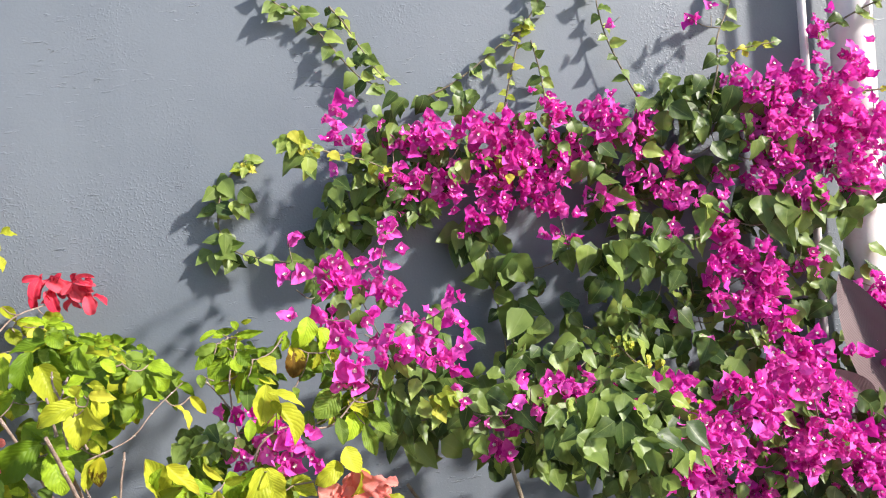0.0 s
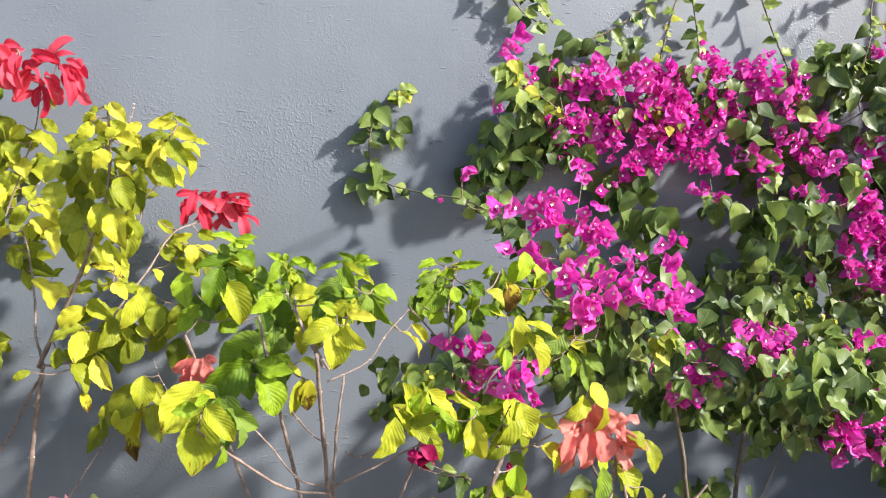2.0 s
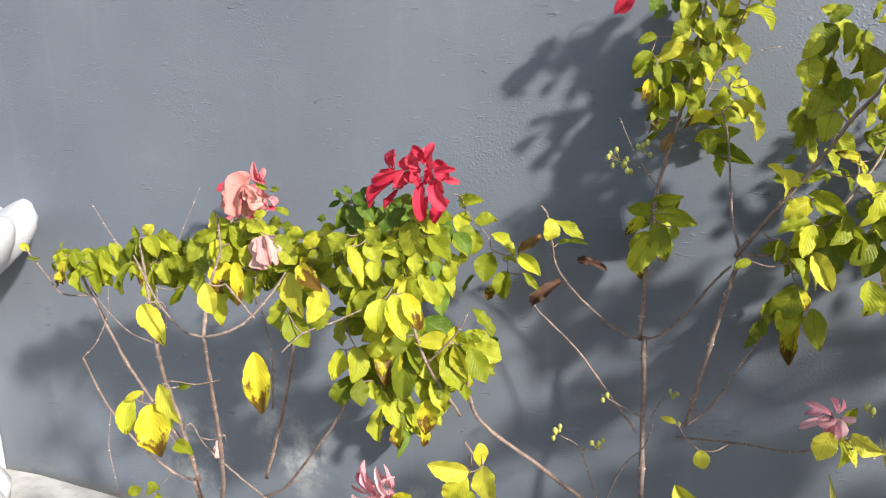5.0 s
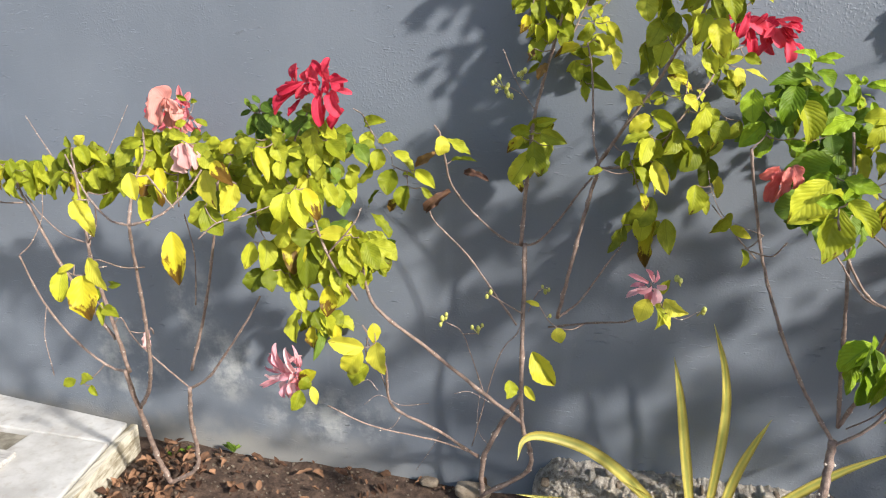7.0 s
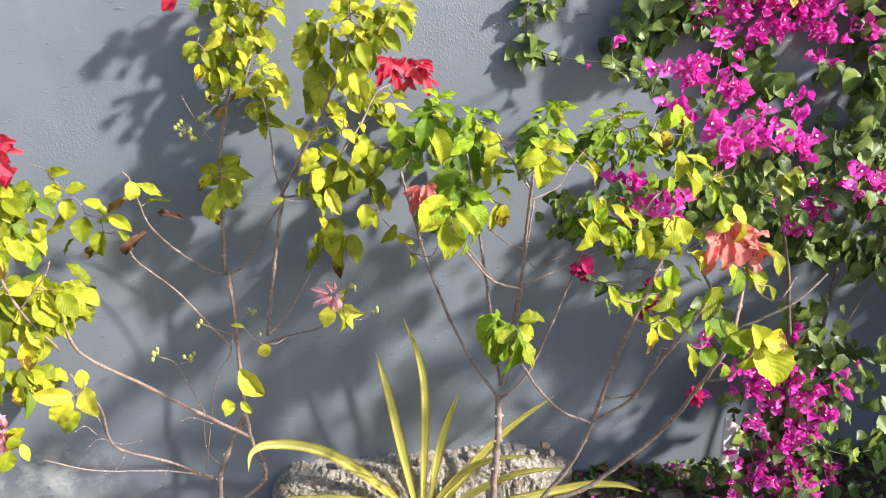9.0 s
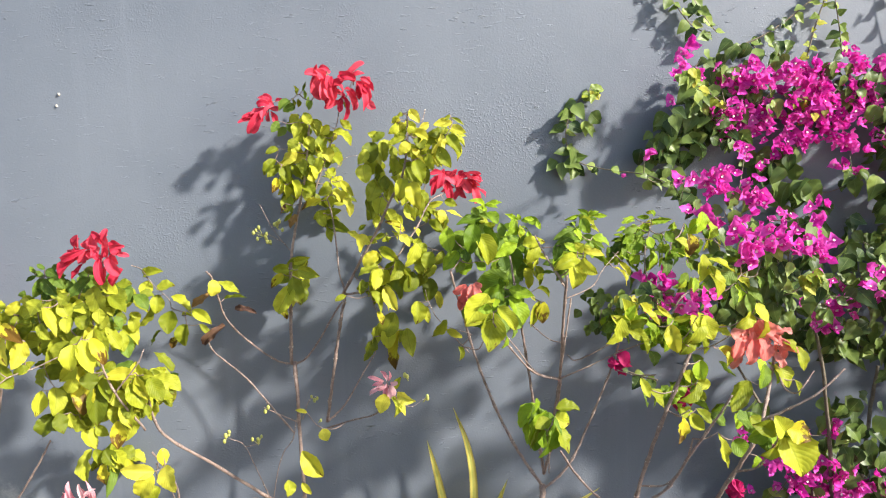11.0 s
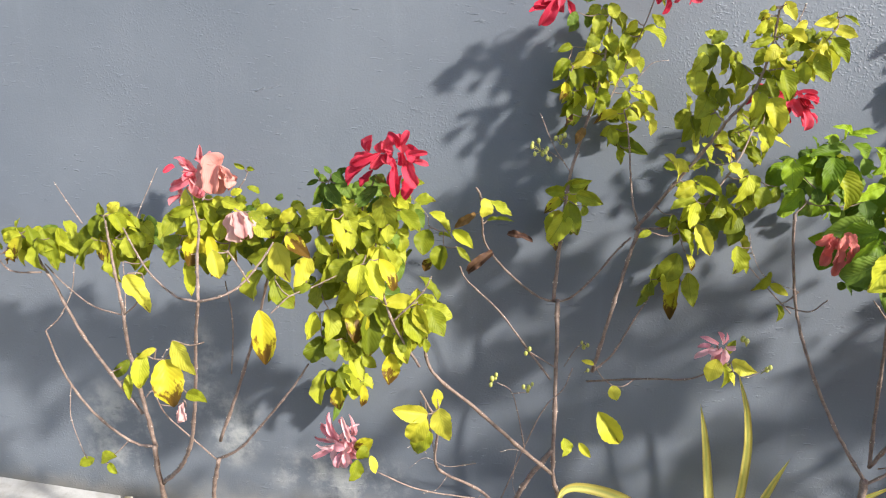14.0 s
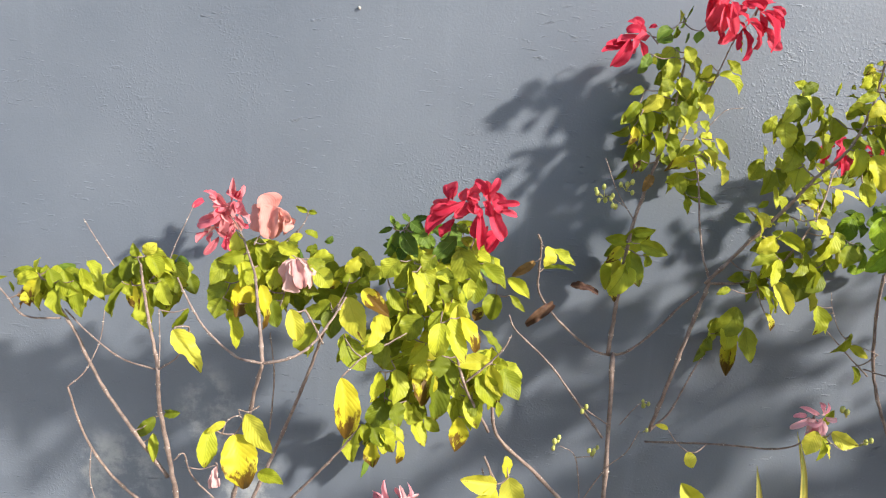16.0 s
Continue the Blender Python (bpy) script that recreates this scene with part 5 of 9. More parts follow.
leaf(red_shrub, (0.422, -0.162, 1.366), (0.452, -0.17, 1.327), 0.025, LIME)
leaf(red_shrub, (0.451, -0.165, 1.327), (0.495, -0.175, 1.334), 0.018, LIME)
leaf(red_shrub, (0.424, -0.141, 1.312), (0.444, -0.149, 1.268), 0.033, LIME)
leaf(red_shrub, (0.488, -0.167, 1.31), (0.487, -0.171, 1.267), 0.030, YELLOW)
leaf(red_shrub, (0.505, -0.155, 1.305), (0.553, -0.167, 1.282), 0.022, YELLOW)
leaf(red_shrub, (0.502, -0.139, 1.335), (0.539, -0.145, 1.318), 0.025, LIME)
leaf(red_shrub, (0.452, -0.138, 1.277), (0.495, -0.152, 1.24), 0.038, LIME)
leaf(red_shrub, (0.404, -0.153, 1.258), (0.417, -0.158, 1.227), 0.025, LIME)
leaf(red_shrub, (0.45, -0.15, 1.098), (0.435, -0.171, 1.027), 0.045, GREEN)
leaf(red_shrub, (0.464, -0.153, 1.059), (0.475, -0.169, 1.005), 0.024, YELLOW)
leaf(red_shrub, (0.332, -0.082, 0.98), (0.283, -0.093, 0.906), 0.058, GREEN)
leaf(red_shrub, (0.281, -0.079, 0.948), (0.261, -0.1, 0.875), 0.042, GREEN)
leaf(red_shrub, (0.266, -0.097, 0.907), (0.229, -0.113, 0.833), 0.042, GREEN)
leaf(red_shrub, (0.314, -0.083, 0.926), (0.308, -0.104, 0.867), 0.047, LIME)
leaf(red_shrub, (0.344, -0.063, 0.917), (0.329, -0.085, 0.791), 0.040, SPOTTED)
leaf(red_shrub, (0.369, -0.064, 0.923), (0.385, -0.093, 0.834), 0.048, GREEN)
leaf(red_shrub, (-0.589, -0.655, 1.101), (-0.554, -0.677, 1.025), 0.046, YELLOW)
leaf(red_shrub, (-0.522, -0.65, 1.075), (-0.548, -0.673, 1.014), 0.040, YELLOW)
leaf(red_shrub, (-0.561, -0.666, 1.12), (-0.51, -0.682, 1.078), 0.033, BROWNED)
leaf(red_shrub, (-0.591, -0.662, 1.026), (-0.551, -0.668, 0.967), 0.045, LIME)
leaf(red_shrub, (-0.594, -0.647, 1.029), (-0.579, -0.656, 0.993), 0.028, LIME)
leaf(red_shrub, (-0.52, -0.647, 1.011), (-0.555, -0.652, 0.998), 0.020, LIME)
leaf(red_shrub, (-0.595, -0.658, 1.011), (-0.603, -0.665, 0.978), 0.014, LIME)
leaf(red_shrub, (-0.525, -0.561, 1.216), (-0.55, -0.563, 1.204), 0.011, DEEP)
leaf(red_shrub, (-0.519, -0.576, 1.225), (-0.528, -0.58, 1.243), 0.011, DEEP)
leaf(red_shrub, (-0.49, -0.587, 1.235), (-0.505, -0.592, 1.249), 0.013, DEEP)
leaf(red_shrub, (-0.485, -0.561, 1.233), (-0.455, -0.566, 1.243), 0.015, DEEP)
leaf(red_shrub, (-0.503, -0.564, 1.211), (-0.529, -0.571, 1.229), 0.015, DEEP)
leaf(red_shrub, (-0.49, -0.581, 1.233), (-0.462, -0.587, 1.217), 0.024, DEEP)
leaf(red_shrub, (-0.515, -0.55, 1.21), (-0.539, -0.558, 1.162), 0.027, DEEP)
leaf(red_shrub, (-0.506, -0.573, 1.209), (-0.472, -0.577, 1.165), 0.030, DEEP)
leaf(red_shrub, (-0.482, -0.581, 1.214), (-0.45, -0.586, 1.185), 0.024, DEEP)
leaf(red_shrub, (-0.494, -0.553, 1.225), (-0.496, -0.56, 1.199), 0.022, DEEP)
leaf(red_shrub, (-0.499, -0.555, 1.184), (-0.509, -0.568, 1.15), 0.022, DEEP)
leaf(red_shrub, (-0.478, -0.566, 1.182), (-0.468, -0.576, 1.154), 0.024, GREEN)
leaf(red_shrub, (-0.403, -0.569, 1.231), (-0.379, -0.574, 1.216), 0.021, DEEP)
leaf(red_shrub, (-0.401, -0.552, 1.206), (-0.447, -0.574, 1.161), 0.030, DEEP)
leaf(red_shrub, (-0.392, -0.552, 1.204), (-0.361, -0.561, 1.169), 0.028, GREEN)
leaf(red_shrub, (-0.394, -0.559, 1.183), (-0.364, -0.572, 1.114), 0.053, GREEN)
leaf(red_shrub, (-0.369, -0.55, 1.181), (-0.333, -0.564, 1.162), 0.028, LIME)
leaf(red_shrub, (-0.348, -0.578, 1.163), (-0.304, -0.599, 1.122), 0.032, LIME)
leaf(red_shrub, (-0.462, -0.583, 1.156), (-0.441, -0.587, 1.109), 0.037, GREEN)
leaf(red_shrub, (-0.439, -0.561, 1.147), (-0.404, -0.568, 1.118), 0.029, GREEN)
leaf(red_shrub, (-0.397, -0.569, 1.13), (-0.388, -0.581, 1.087), 0.029, LIME)
leaf(red_shrub, (-0.446, -0.588, 1.12), (-0.448, -0.601, 1.078), 0.031, LIME)
leaf(red_shrub, (-0.428, -0.579, 1.113), (-0.413, -0.585, 1.082), 0.033, GREEN)
leaf(red_shrub, (-0.52, -0.576, 1.1), (-0.49, -0.59, 1.061), 0.026, LIME)
leaf(red_shrub, (-0.533, -0.56, 1.135), (-0.564, -0.566, 1.111), 0.029, GREEN)
leaf(red_shrub, (-0.505, -0.586, 1.159), (-0.532, -0.592, 1.124), 0.038, GREEN)
leaf(red_shrub, (-0.488, -0.574, 1.152), (-0.511, -0.578, 1.101), 0.038, GREEN)
leaf(red_shrub, (-0.419, -0.584, 1.065), (-0.445, -0.598, 1.027), 0.034, LIME)
leaf(red_shrub, (-0.417, -0.562, 1.062), (-0.372, -0.578, 1.051), 0.033, LIME)
leaf(red_shrub, (-0.486, -0.551, 1.056), (-0.518, -0.575, 0.996), 0.052, GREEN)
leaf(red_shrub, (-0.455, -0.575, 1.048), (-0.484, -0.581, 1.001), 0.051, GREEN)
leaf(red_shrub, (-0.446, -0.578, 0.997), (-0.483, -0.589, 0.956), 0.038, LIME)
leaf(red_shrub, (-0.526, -0.569, 0.987), (-0.527, -0.58, 0.937), 0.043, GREEN)
leaf(red_shrub, (-0.502, -0.576, 0.938), (-0.502, -0.599, 0.873), 0.047, GREEN)
leaf(red_shrub, (-0.534, -0.579, 0.932), (-0.548, -0.592, 0.87), 0.035, LIME)
leaf(red_shrub, (-0.523, -0.555, 0.859), (-0.547, -0.572, 0.814), 0.043, GREEN)
leaf(red_shrub, (-0.499, -0.578, 0.872), (-0.488, -0.585, 0.82), 0.039, GREEN)
leaf(red_shrub, (-0.48, -0.558, 0.865), (-0.473, -0.56, 0.824), 0.027, GREEN)
leaf(red_shrub, (-0.439, -0.585, 1.174), (-0.461, -0.593, 1.143), 0.030, GREEN)
leaf(red_shrub, (-0.415, -0.569, 1.148), (-0.423, -0.573, 1.11), 0.033, GREEN)
leaf(red_shrub, (-0.37, -0.588, 1.134), (-0.373, -0.592, 1.096), 0.029, GREEN)
leaf(red_shrub, (-0.481, -0.559, 1.159), (-0.457, -0.566, 1.134), 0.029, GREEN)
leaf(red_shrub, (-0.489, -0.551, 1.076), (-0.464, -0.562, 1.047), 0.034, GREEN)
leaf(red_shrub, (-0.51, -0.551, 1.04), (-0.514, -0.553, 1.004), 0.036, GREEN)
leaf(red_shrub, (-0.446, -0.583, 0.961), (-0.467, -0.585, 0.924), 0.036, GREEN)
leaf(red_shrub, (-0.414, -0.573, 0.972), (-0.417, -0.58, 0.927), 0.041, GREEN)
leaf(red_shrub, (-0.477, -0.638, 1.152), (-0.447, -0.655, 1.082), 0.030, YELLOW)
leaf(red_shrub, (-0.42, -0.636, 1.058), (-0.424, -0.646, 0.996), 0.041, LIME)
leaf(red_shrub, (-0.401, -0.63, 1.068), (-0.371, -0.656, 0.991), 0.039, LIME)
leaf(red_shrub, (-0.384, -0.623, 1.069), (-0.352, -0.633, 1.005), 0.031, SPOTTED)
leaf(red_shrub, (-0.314, -0.548, 0.957), (-0.388, -0.562, 0.952), 0.033, YELLOW)
leaf(red_shrub, (-0.315, -0.525, 0.944), (-0.316, -0.534, 0.984), 0.031, LIME)
leaf(red_shrub, (-0.309, -0.513, 0.943), (-0.279, -0.523, 0.94), 0.025, LIME)
leaf(red_shrub, (-0.316, -0.54, 0.948), (-0.289, -0.547, 0.885), 0.036, YELLOW)
leaf(red_shrub, (-0.292, -0.52, 0.937), (-0.254, -0.542, 0.878), 0.041, LIME)
leaf(red_shrub, (-0.333, -0.53, 0.937), (-0.352, -0.539, 0.915), 0.029, LIME)
leaf(red_shrub, (-0.34, -0.528, 0.923), (-0.298, -0.539, 0.857), 0.043, LIME)
leaf(red_shrub, (-0.296, -0.543, 0.872), (-0.292, -0.545, 0.838), 0.018, LIME)
leaf(red_shrub, (-0.402, -0.524, 0.953), (-0.384, -0.549, 0.886), 0.035, LIME)
leaf(red_shrub, (-0.381, -0.514, 0.907), (-0.367, -0.524, 0.86), 0.042, LIME)
leaf(red_shrub, (-0.348, -0.523, 0.879), (-0.334, -0.55, 0.812), 0.037, LIME)
leaf(red_shrub, (-0.377, -0.517, 0.872), (-0.38, -0.532, 0.814), 0.044, GREEN)
leaf(red_shrub, (-0.364, -0.533, 0.867), (-0.345, -0.548, 0.806), 0.025, GREEN)
leaf(red_shrub, (-0.372, -0.543, 0.833), (-0.375, -0.551, 0.759), 0.039, SPOTTED)
leaf(red_shrub, (-0.456, -0.523, 0.943), (-0.447, -0.558, 0.856), 0.055, SPOTTED)
leaf(red_shrub, (-0.42, -0.528, 0.928), (-0.421, -0.548, 0.822), 0.048, GREEN)
leaf(red_shrub, (-0.47, -0.536, 0.851), (-0.445, -0.544, 0.819), 0.041, GREEN)
leaf(red_shrub, (-0.464, -0.518, 0.818), (-0.437, -0.532, 0.755), 0.038, LIME)
leaf(red_shrub, (-0.441, -0.512, 0.811), (-0.409, -0.516, 0.784), 0.027, LIME)
leaf(red_shrub, (-0.358, -0.537, 0.867), (-0.327, -0.547, 0.837), 0.029, GREEN)
leaf(red_shrub, (-0.623, -0.145, 0.603), (-0.635, -0.168, 0.503), 0.041, GREEN)
leaf(red_shrub, (-0.622, -0.124, 0.593), (-0.61, -0.144, 0.545), 0.037, LIME)
leaf(red_shrub, (-0.592, -0.134, 0.593), (-0.559, -0.141, 0.539), 0.046, GREEN)
leaf(red_shrub, (-0.562, -0.123, 0.582), (-0.533, -0.131, 0.521), 0.043, LIME)
leaf(red_shrub, (-0.586, -0.145, 0.556), (-0.58, -0.168, 0.492), 0.045, SPOTTED)
leaf(red_shrub, (-0.521, -0.147, 0.565), (-0.52, -0.156, 0.502), 0.027, SPOTTED)
leaf(red_shrub, (-0.635, -0.122, 0.591), (-0.647, -0.135, 0.561), 0.024, LIME)
leaf(red_shrub, (-0.285, -0.56, 0.699), (-0.36, -0.586, 0.718), 0.042, YELLOW)
leaf(red_shrub, (-0.29, -0.567, 0.697), (-0.32, -0.575, 0.641), 0.044, YELLOW)
leaf(red_shrub, (-0.275, -0.562, 0.657), (-0.312, -0.567, 0.609), 0.044, LIME)
leaf(red_shrub, (-0.26, -0.549, 0.71), (-0.232, -0.572, 0.645), 0.052, YELLOW)
leaf(red_shrub, (-0.269, -0.536, 0.751), (-0.265, -0.549, 0.706), 0.034, YELLOW)
leaf(red_shrub, (-0.412, -0.537, 0.613), (-0.457, -0.54, 0.591), 0.033, SPOTTED)
leaf(red_shrub, (-0.444, -0.559, 0.573), (-0.46, -0.58, 0.528), 0.034, LIME)
leaf(red_shrub, (-0.412, -0.567, 0.59), (-0.399, -0.573, 0.548), 0.021, YELLOW)
leaf(red_shrub, (-0.427, -0.551, 0.605), (-0.442, -0.556, 0.572), 0.030, LIME)
leaf(red_shrub, (0.09, -0.548, 0.728), (0.141, -0.554, 0.658), 0.044, YELLOW)
leaf(red_shrub, (0.132, -0.441, 0.744), (0.144, -0.454, 0.713), 0.034, YELLOW)
leaf(red_shrub, (0.03, -0.444, 0.603), (0.027, -0.461, 0.562), 0.036, LIME)
leaf(red_shrub, (0.066, -0.443, 0.593), (0.094, -0.461, 0.566), 0.019, YELLOW)
leaf(red_shrub, (0.089, -0.423, 0.785), (0.058, -0.43, 0.797), 0.012, YELLOW)
leaf(red_shrub, (0.313, -0.599, 0.887), (0.298, -0.603, 0.838), 0.035, YELLOW)
leaf(red_shrub, (0.325, -0.575, 0.871), (0.331, -0.581, 0.817), 0.030, LIME)
leaf(red_shrub, (0.343, -0.597, 0.886), (0.389, -0.613, 0.869), 0.030, YELLOW)
leaf(red_shrub, (0.331, -0.57, 0.89), (0.353, -0.572, 0.921), 0.019, LIME)
leaf(red_shrub, (0.346, -0.567, 0.85), (0.36, -0.575, 0.818), 0.018, YELLOW)
head = flower(red_shrub, (-0.02, -0.118, 1.627))
sepal(head, (-0.006, -0.135, 1.646), (-0.044, -0.138, 1.659), 0.015, RED)
sepal(head, (-0.021, -0.134, 1.617), (-0.1, -0.168, 1.586), 0.020, RED)
sepal(head, (-0.032, -0.139, 1.617), (-0.069, -0.145, 1.558), 0.033, RED)
sepal(head, (0.005, -0.144, 1.633), (-0.021, -0.147, 1.607), 0.015, RED)
sepal(head, (0.008, -0.136, 1.649), (0.025, -0.141, 1.653), 0.010, RED)
sepal(head, (-0.017, -0.147, 1.63), (-0.065, -0.153, 1.611), 0.023, RED)
ruffle(head, (-0.05, -0.15, 1.605), (0.0, -0.12, 1.64), 6, 0.036, (RED,))
head = flower(red_shrub, (0.166, -0.158, 1.722))
sepal(head, (0.155, -0.152, 1.724), (0.123, -0.176, 1.666), 0.030, RED)
sepal(head, (0.143, -0.151, 1.731), (0.146, -0.161, 1.648), 0.036, RED)
sepal(head, (0.168, -0.176, 1.708), (0.186, -0.198, 1.641), 0.026, RED)
sepal(head, (0.192, -0.171, 1.688), (0.163, -0.19, 1.621), 0.019, RED)
sepal(head, (0.208, -0.177, 1.644), (0.156, -0.181, 1.62), 0.017, RED)
sepal(head, (0.206, -0.176, 1.656), (0.21, -0.195, 1.586), 0.017, RED)
sepal(head, (0.173, -0.159, 1.733), (0.144, -0.165, 1.737), 0.017, RED)
ruffle(head, (0.13, -0.18, 1.65), (0.19, -0.15, 1.72), 8, 0.042, (RED,))
head = flower(red_shrub, (0.241, -0.158, 1.704))
sepal(head, (0.231, -0.171, 1.703), (0.197, -0.179, 1.71), 0.022, RED)
sepal(head, (0.249, -0.172, 1.701), (0.205, -0.183, 1.717), 0.019, RED)
sepal(head, (0.226, -0.157, 1.709), (0.277, -0.164, 1.749), 0.020, RED)
sepal(head, (0.251, -0.166, 1.696), (0.27, -0.195, 1.609), 0.024, RED)
sepal(head, (0.249, -0.156, 1.697), (0.287, -0.163, 1.643), 0.024, RED)
sepal(head, (0.262, -0.151, 1.703), (0.3, -0.167, 1.667), 0.022, RED)
sepal(head, (0.221, -0.183, 1.669), (0.24, -0.191, 1.612), 0.014, RED)
sepal(head, (0.264, -0.182, 1.705), (0.293, -0.184, 1.689), 0.017, RED)
ruffle(head, (0.215, -0.18, 1.65), (0.275, -0.15, 1.71), 8, 0.042, (RED,))
head = flower(red_shrub, (0.517, -0.088, 1.405))
sepal(head, (0.498, -0.081, 1.415), (0.46, -0.09, 1.377), 0.018, RED)
sepal(head, (0.484, -0.085, 1.404), (0.467, -0.09, 1.35), 0.018, RED)
sepal(head, (0.501, -0.119, 1.423), (0.482, -0.137, 1.372), 0.020, RED)
sepal(head, (0.509, -0.088, 1.415), (0.545, -0.105, 1.384), 0.028, RED)
sepal(head, (0.516, -0.093, 1.395), (0.523, -0.106, 1.333), 0.021, RED)
sepal(head, (0.535, -0.089, 1.387), (0.573, -0.094, 1.338), 0.021, RED)
ruffle(head, (0.485, -0.11, 1.375), (0.54, -0.08, 1.415), 8, 0.034, (RED,))
head = flower(red_shrub, (0.574, -0.088, 1.39))
sepal(head, (0.555, -0.098, 1.399), (0.586, -0.109, 1.354), 0.026, RED)
sepal(head, (0.574, -0.114, 1.404), (0.621, -0.126, 1.39), 0.013, RED)
sepal(head, (0.569, -0.107, 1.411), (0.617, -0.117, 1.409), 0.010, RED)
sepal(head, (0.574, -0.105, 1.397), (0.613, -0.114, 1.354), 0.023, RED)
sepal(head, (0.592, -0.106, 1.37), (0.6, -0.117, 1.321), 0.026, RED)
sepal(head, (0.55, -0.081, 1.402), (0.579, -0.092, 1.418), 0.018, RED)
sepal(head, (0.599, -0.086, 1.364), (0.632, -0.099, 1.338), 0.018, RED)
sepal(head, (0.562, -0.109, 1.402), (0.54, -0.12, 1.375), 0.020, RED)
ruffle(head, (0.555, -0.115, 1.36), (0.605, -0.085, 1.405), 8, 0.034, (RED,))
head = flower(red_shrub, (-0.396, -0.558, 1.267))
sepal(head, (-0.391, -0.579, 1.28), (-0.449, -0.585, 1.259), 0.017, RED)
sepal(head, (-0.414, -0.57, 1.278), (-0.408, -0.58, 1.315), 0.030, RED)
sepal(head, (-0.386, -0.576, 1.278), (-0.376, -0.585, 1.314), 0.029, RED)
sepal(head, (-0.375, -0.579, 1.276), (-0.406, -0.594, 1.248), 0.019, RED)
sepal(head, (-0.404, -0.572, 1.26), (-0.455, -0.586, 1.211), 0.029, RED)
sepal(head, (-0.408, -0.569, 1.243), (-0.43, -0.583, 1.208), 0.026, RED)
sepal(head, (-0.371, -0.551, 1.278), (-0.392, -0.557, 1.257), 0.021, RED)
ruffle(head, (-0.425, -0.585, 1.235), (-0.37, -0.55, 1.29), 9, 0.038, (RED,))
head = flower(red_shrub, (-0.349, -0.558, 1.269))
sepal(head, (-0.358, -0.572, 1.288), (-0.375, -0.581, 1.319), 0.015, RED)
sepal(head, (-0.346, -0.587, 1.297), (-0.332, -0.593, 1.327), 0.016, RED)
sepal(head, (-0.343, -0.556, 1.293), (-0.316, -0.568, 1.262), 0.030, RED)
sepal(head, (-0.332, -0.588, 1.281), (-0.292, -0.6, 1.284), 0.012, RED)
sepal(head, (-0.355, -0.575, 1.281), (-0.341, -0.585, 1.256), 0.016, RED)
sepal(head, (-0.359, -0.575, 1.257), (-0.356, -0.583, 1.195), 0.019, RED)
sepal(head, (-0.35, -0.568, 1.255), (-0.333, -0.58, 1.224), 0.015, RED)
sepal(head, (-0.334, -0.573, 1.26), (-0.314, -0.589, 1.216), 0.025, RED)
sepal(head, (-0.315, -0.562, 1.224), (-0.34, -0.569, 1.183), 0.023, RED)
sepal(head, (-0.354, -0.578, 1.203), (-0.345, -0.585, 1.237), 0.013, RED)
ruffle(head, (-0.36, -0.585, 1.245), (-0.32, -0.55, 1.29), 5, 0.036, (RED,))
head = flower(red_shrub, (-0.489, -0.508, 0.59))
sepal(head, (-0.503, -0.501, 0.591), (-0.543, -0.514, 0.634), 0.011, PINK)
sepal(head, (-0.495, -0.519, 0.609), (-0.516, -0.526, 0.669), 0.013, PINK)
sepal(head, (-0.469, -0.528, 0.611), (-0.483, -0.545, 0.67), 0.013, PINK)
sepal(head, (-0.463, -0.535, 0.627), (-0.468, -0.544, 0.678), 0.012, PINK)
sepal(head, (-0.495, -0.515, 0.593), (-0.546, -0.524, 0.584), 0.013, PINK)
sepal(head, (-0.505, -0.509, 0.575), (-0.556, -0.53, 0.554), 0.013, PINK)
sepal(head, (-0.501, -0.506, 0.574), (-0.512, -0.518, 0.538), 0.016, PINK)
sepal(head, (-0.48, -0.532, 0.601), (-0.49, -0.536, 0.539), 0.019, PINK)
sepal(head, (-0.481, -0.523, 0.581), (-0.47, -0.529, 0.541), 0.021, PINK)
sepal(head, (-0.498, -0.532, 0.596), (-0.52, -0.541, 0.615), 0.011, PINK)
sepal(head, (-0.476, -0.531, 0.605), (-0.442, -0.547, 0.654), 0.012, PINK)
sepal(head, (-0.473, -0.502, 0.581), (-0.456, -0.505, 0.557), 0.016, PINK)
ruffle(head, (-0.51, -0.53, 0.565), (-0.465, -0.5, 0.61), 7, 0.034, (PINK, ROSE))
head = flower(red_shrub, (0.316, -0.573, 0.905))
sepal(head, (0.31, -0.568, 0.901), (0.273, -0.576, 0.879), 0.012, PINK)
sepal(head, (0.31, -0.597, 0.919), (0.272, -0.601, 0.933), 0.011, PINK)
sepal(head, (0.316, -0.603, 0.927), (0.303, -0.608, 0.949), 0.011, PINK)
sepal(head, (0.321, -0.59, 0.917), (0.324, -0.598, 0.946), 0.011, PINK)
sepal(head, (0.313, -0.572, 0.9), (0.305, -0.574, 0.87), 0.016, PINK)
sepal(head, (0.325, -0.589, 0.906), (0.323, -0.595, 0.872), 0.016, PINK)
sepal(head, (0.316, -0.598, 0.913), (0.291, -0.601, 0.906), 0.010, PINK)
sepal(head, (0.327, -0.594, 0.915), (0.345, -0.599, 0.915), 0.011, PINK)
inner_leaves(red_shrub, 0.015, 0.05, (LIME, LIME, LIME, OLIVE, YELLOW))
inner_leaves(red_shrub, 0.05, 0.15, (LIME, OLIVE))
# two hidden back layers, added so the left arm shades the wall more
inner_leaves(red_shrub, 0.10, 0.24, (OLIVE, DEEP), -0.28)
inner_leaves(red_shrub, 0.14, 0.26, (OLIVE, LIME), -0.28)
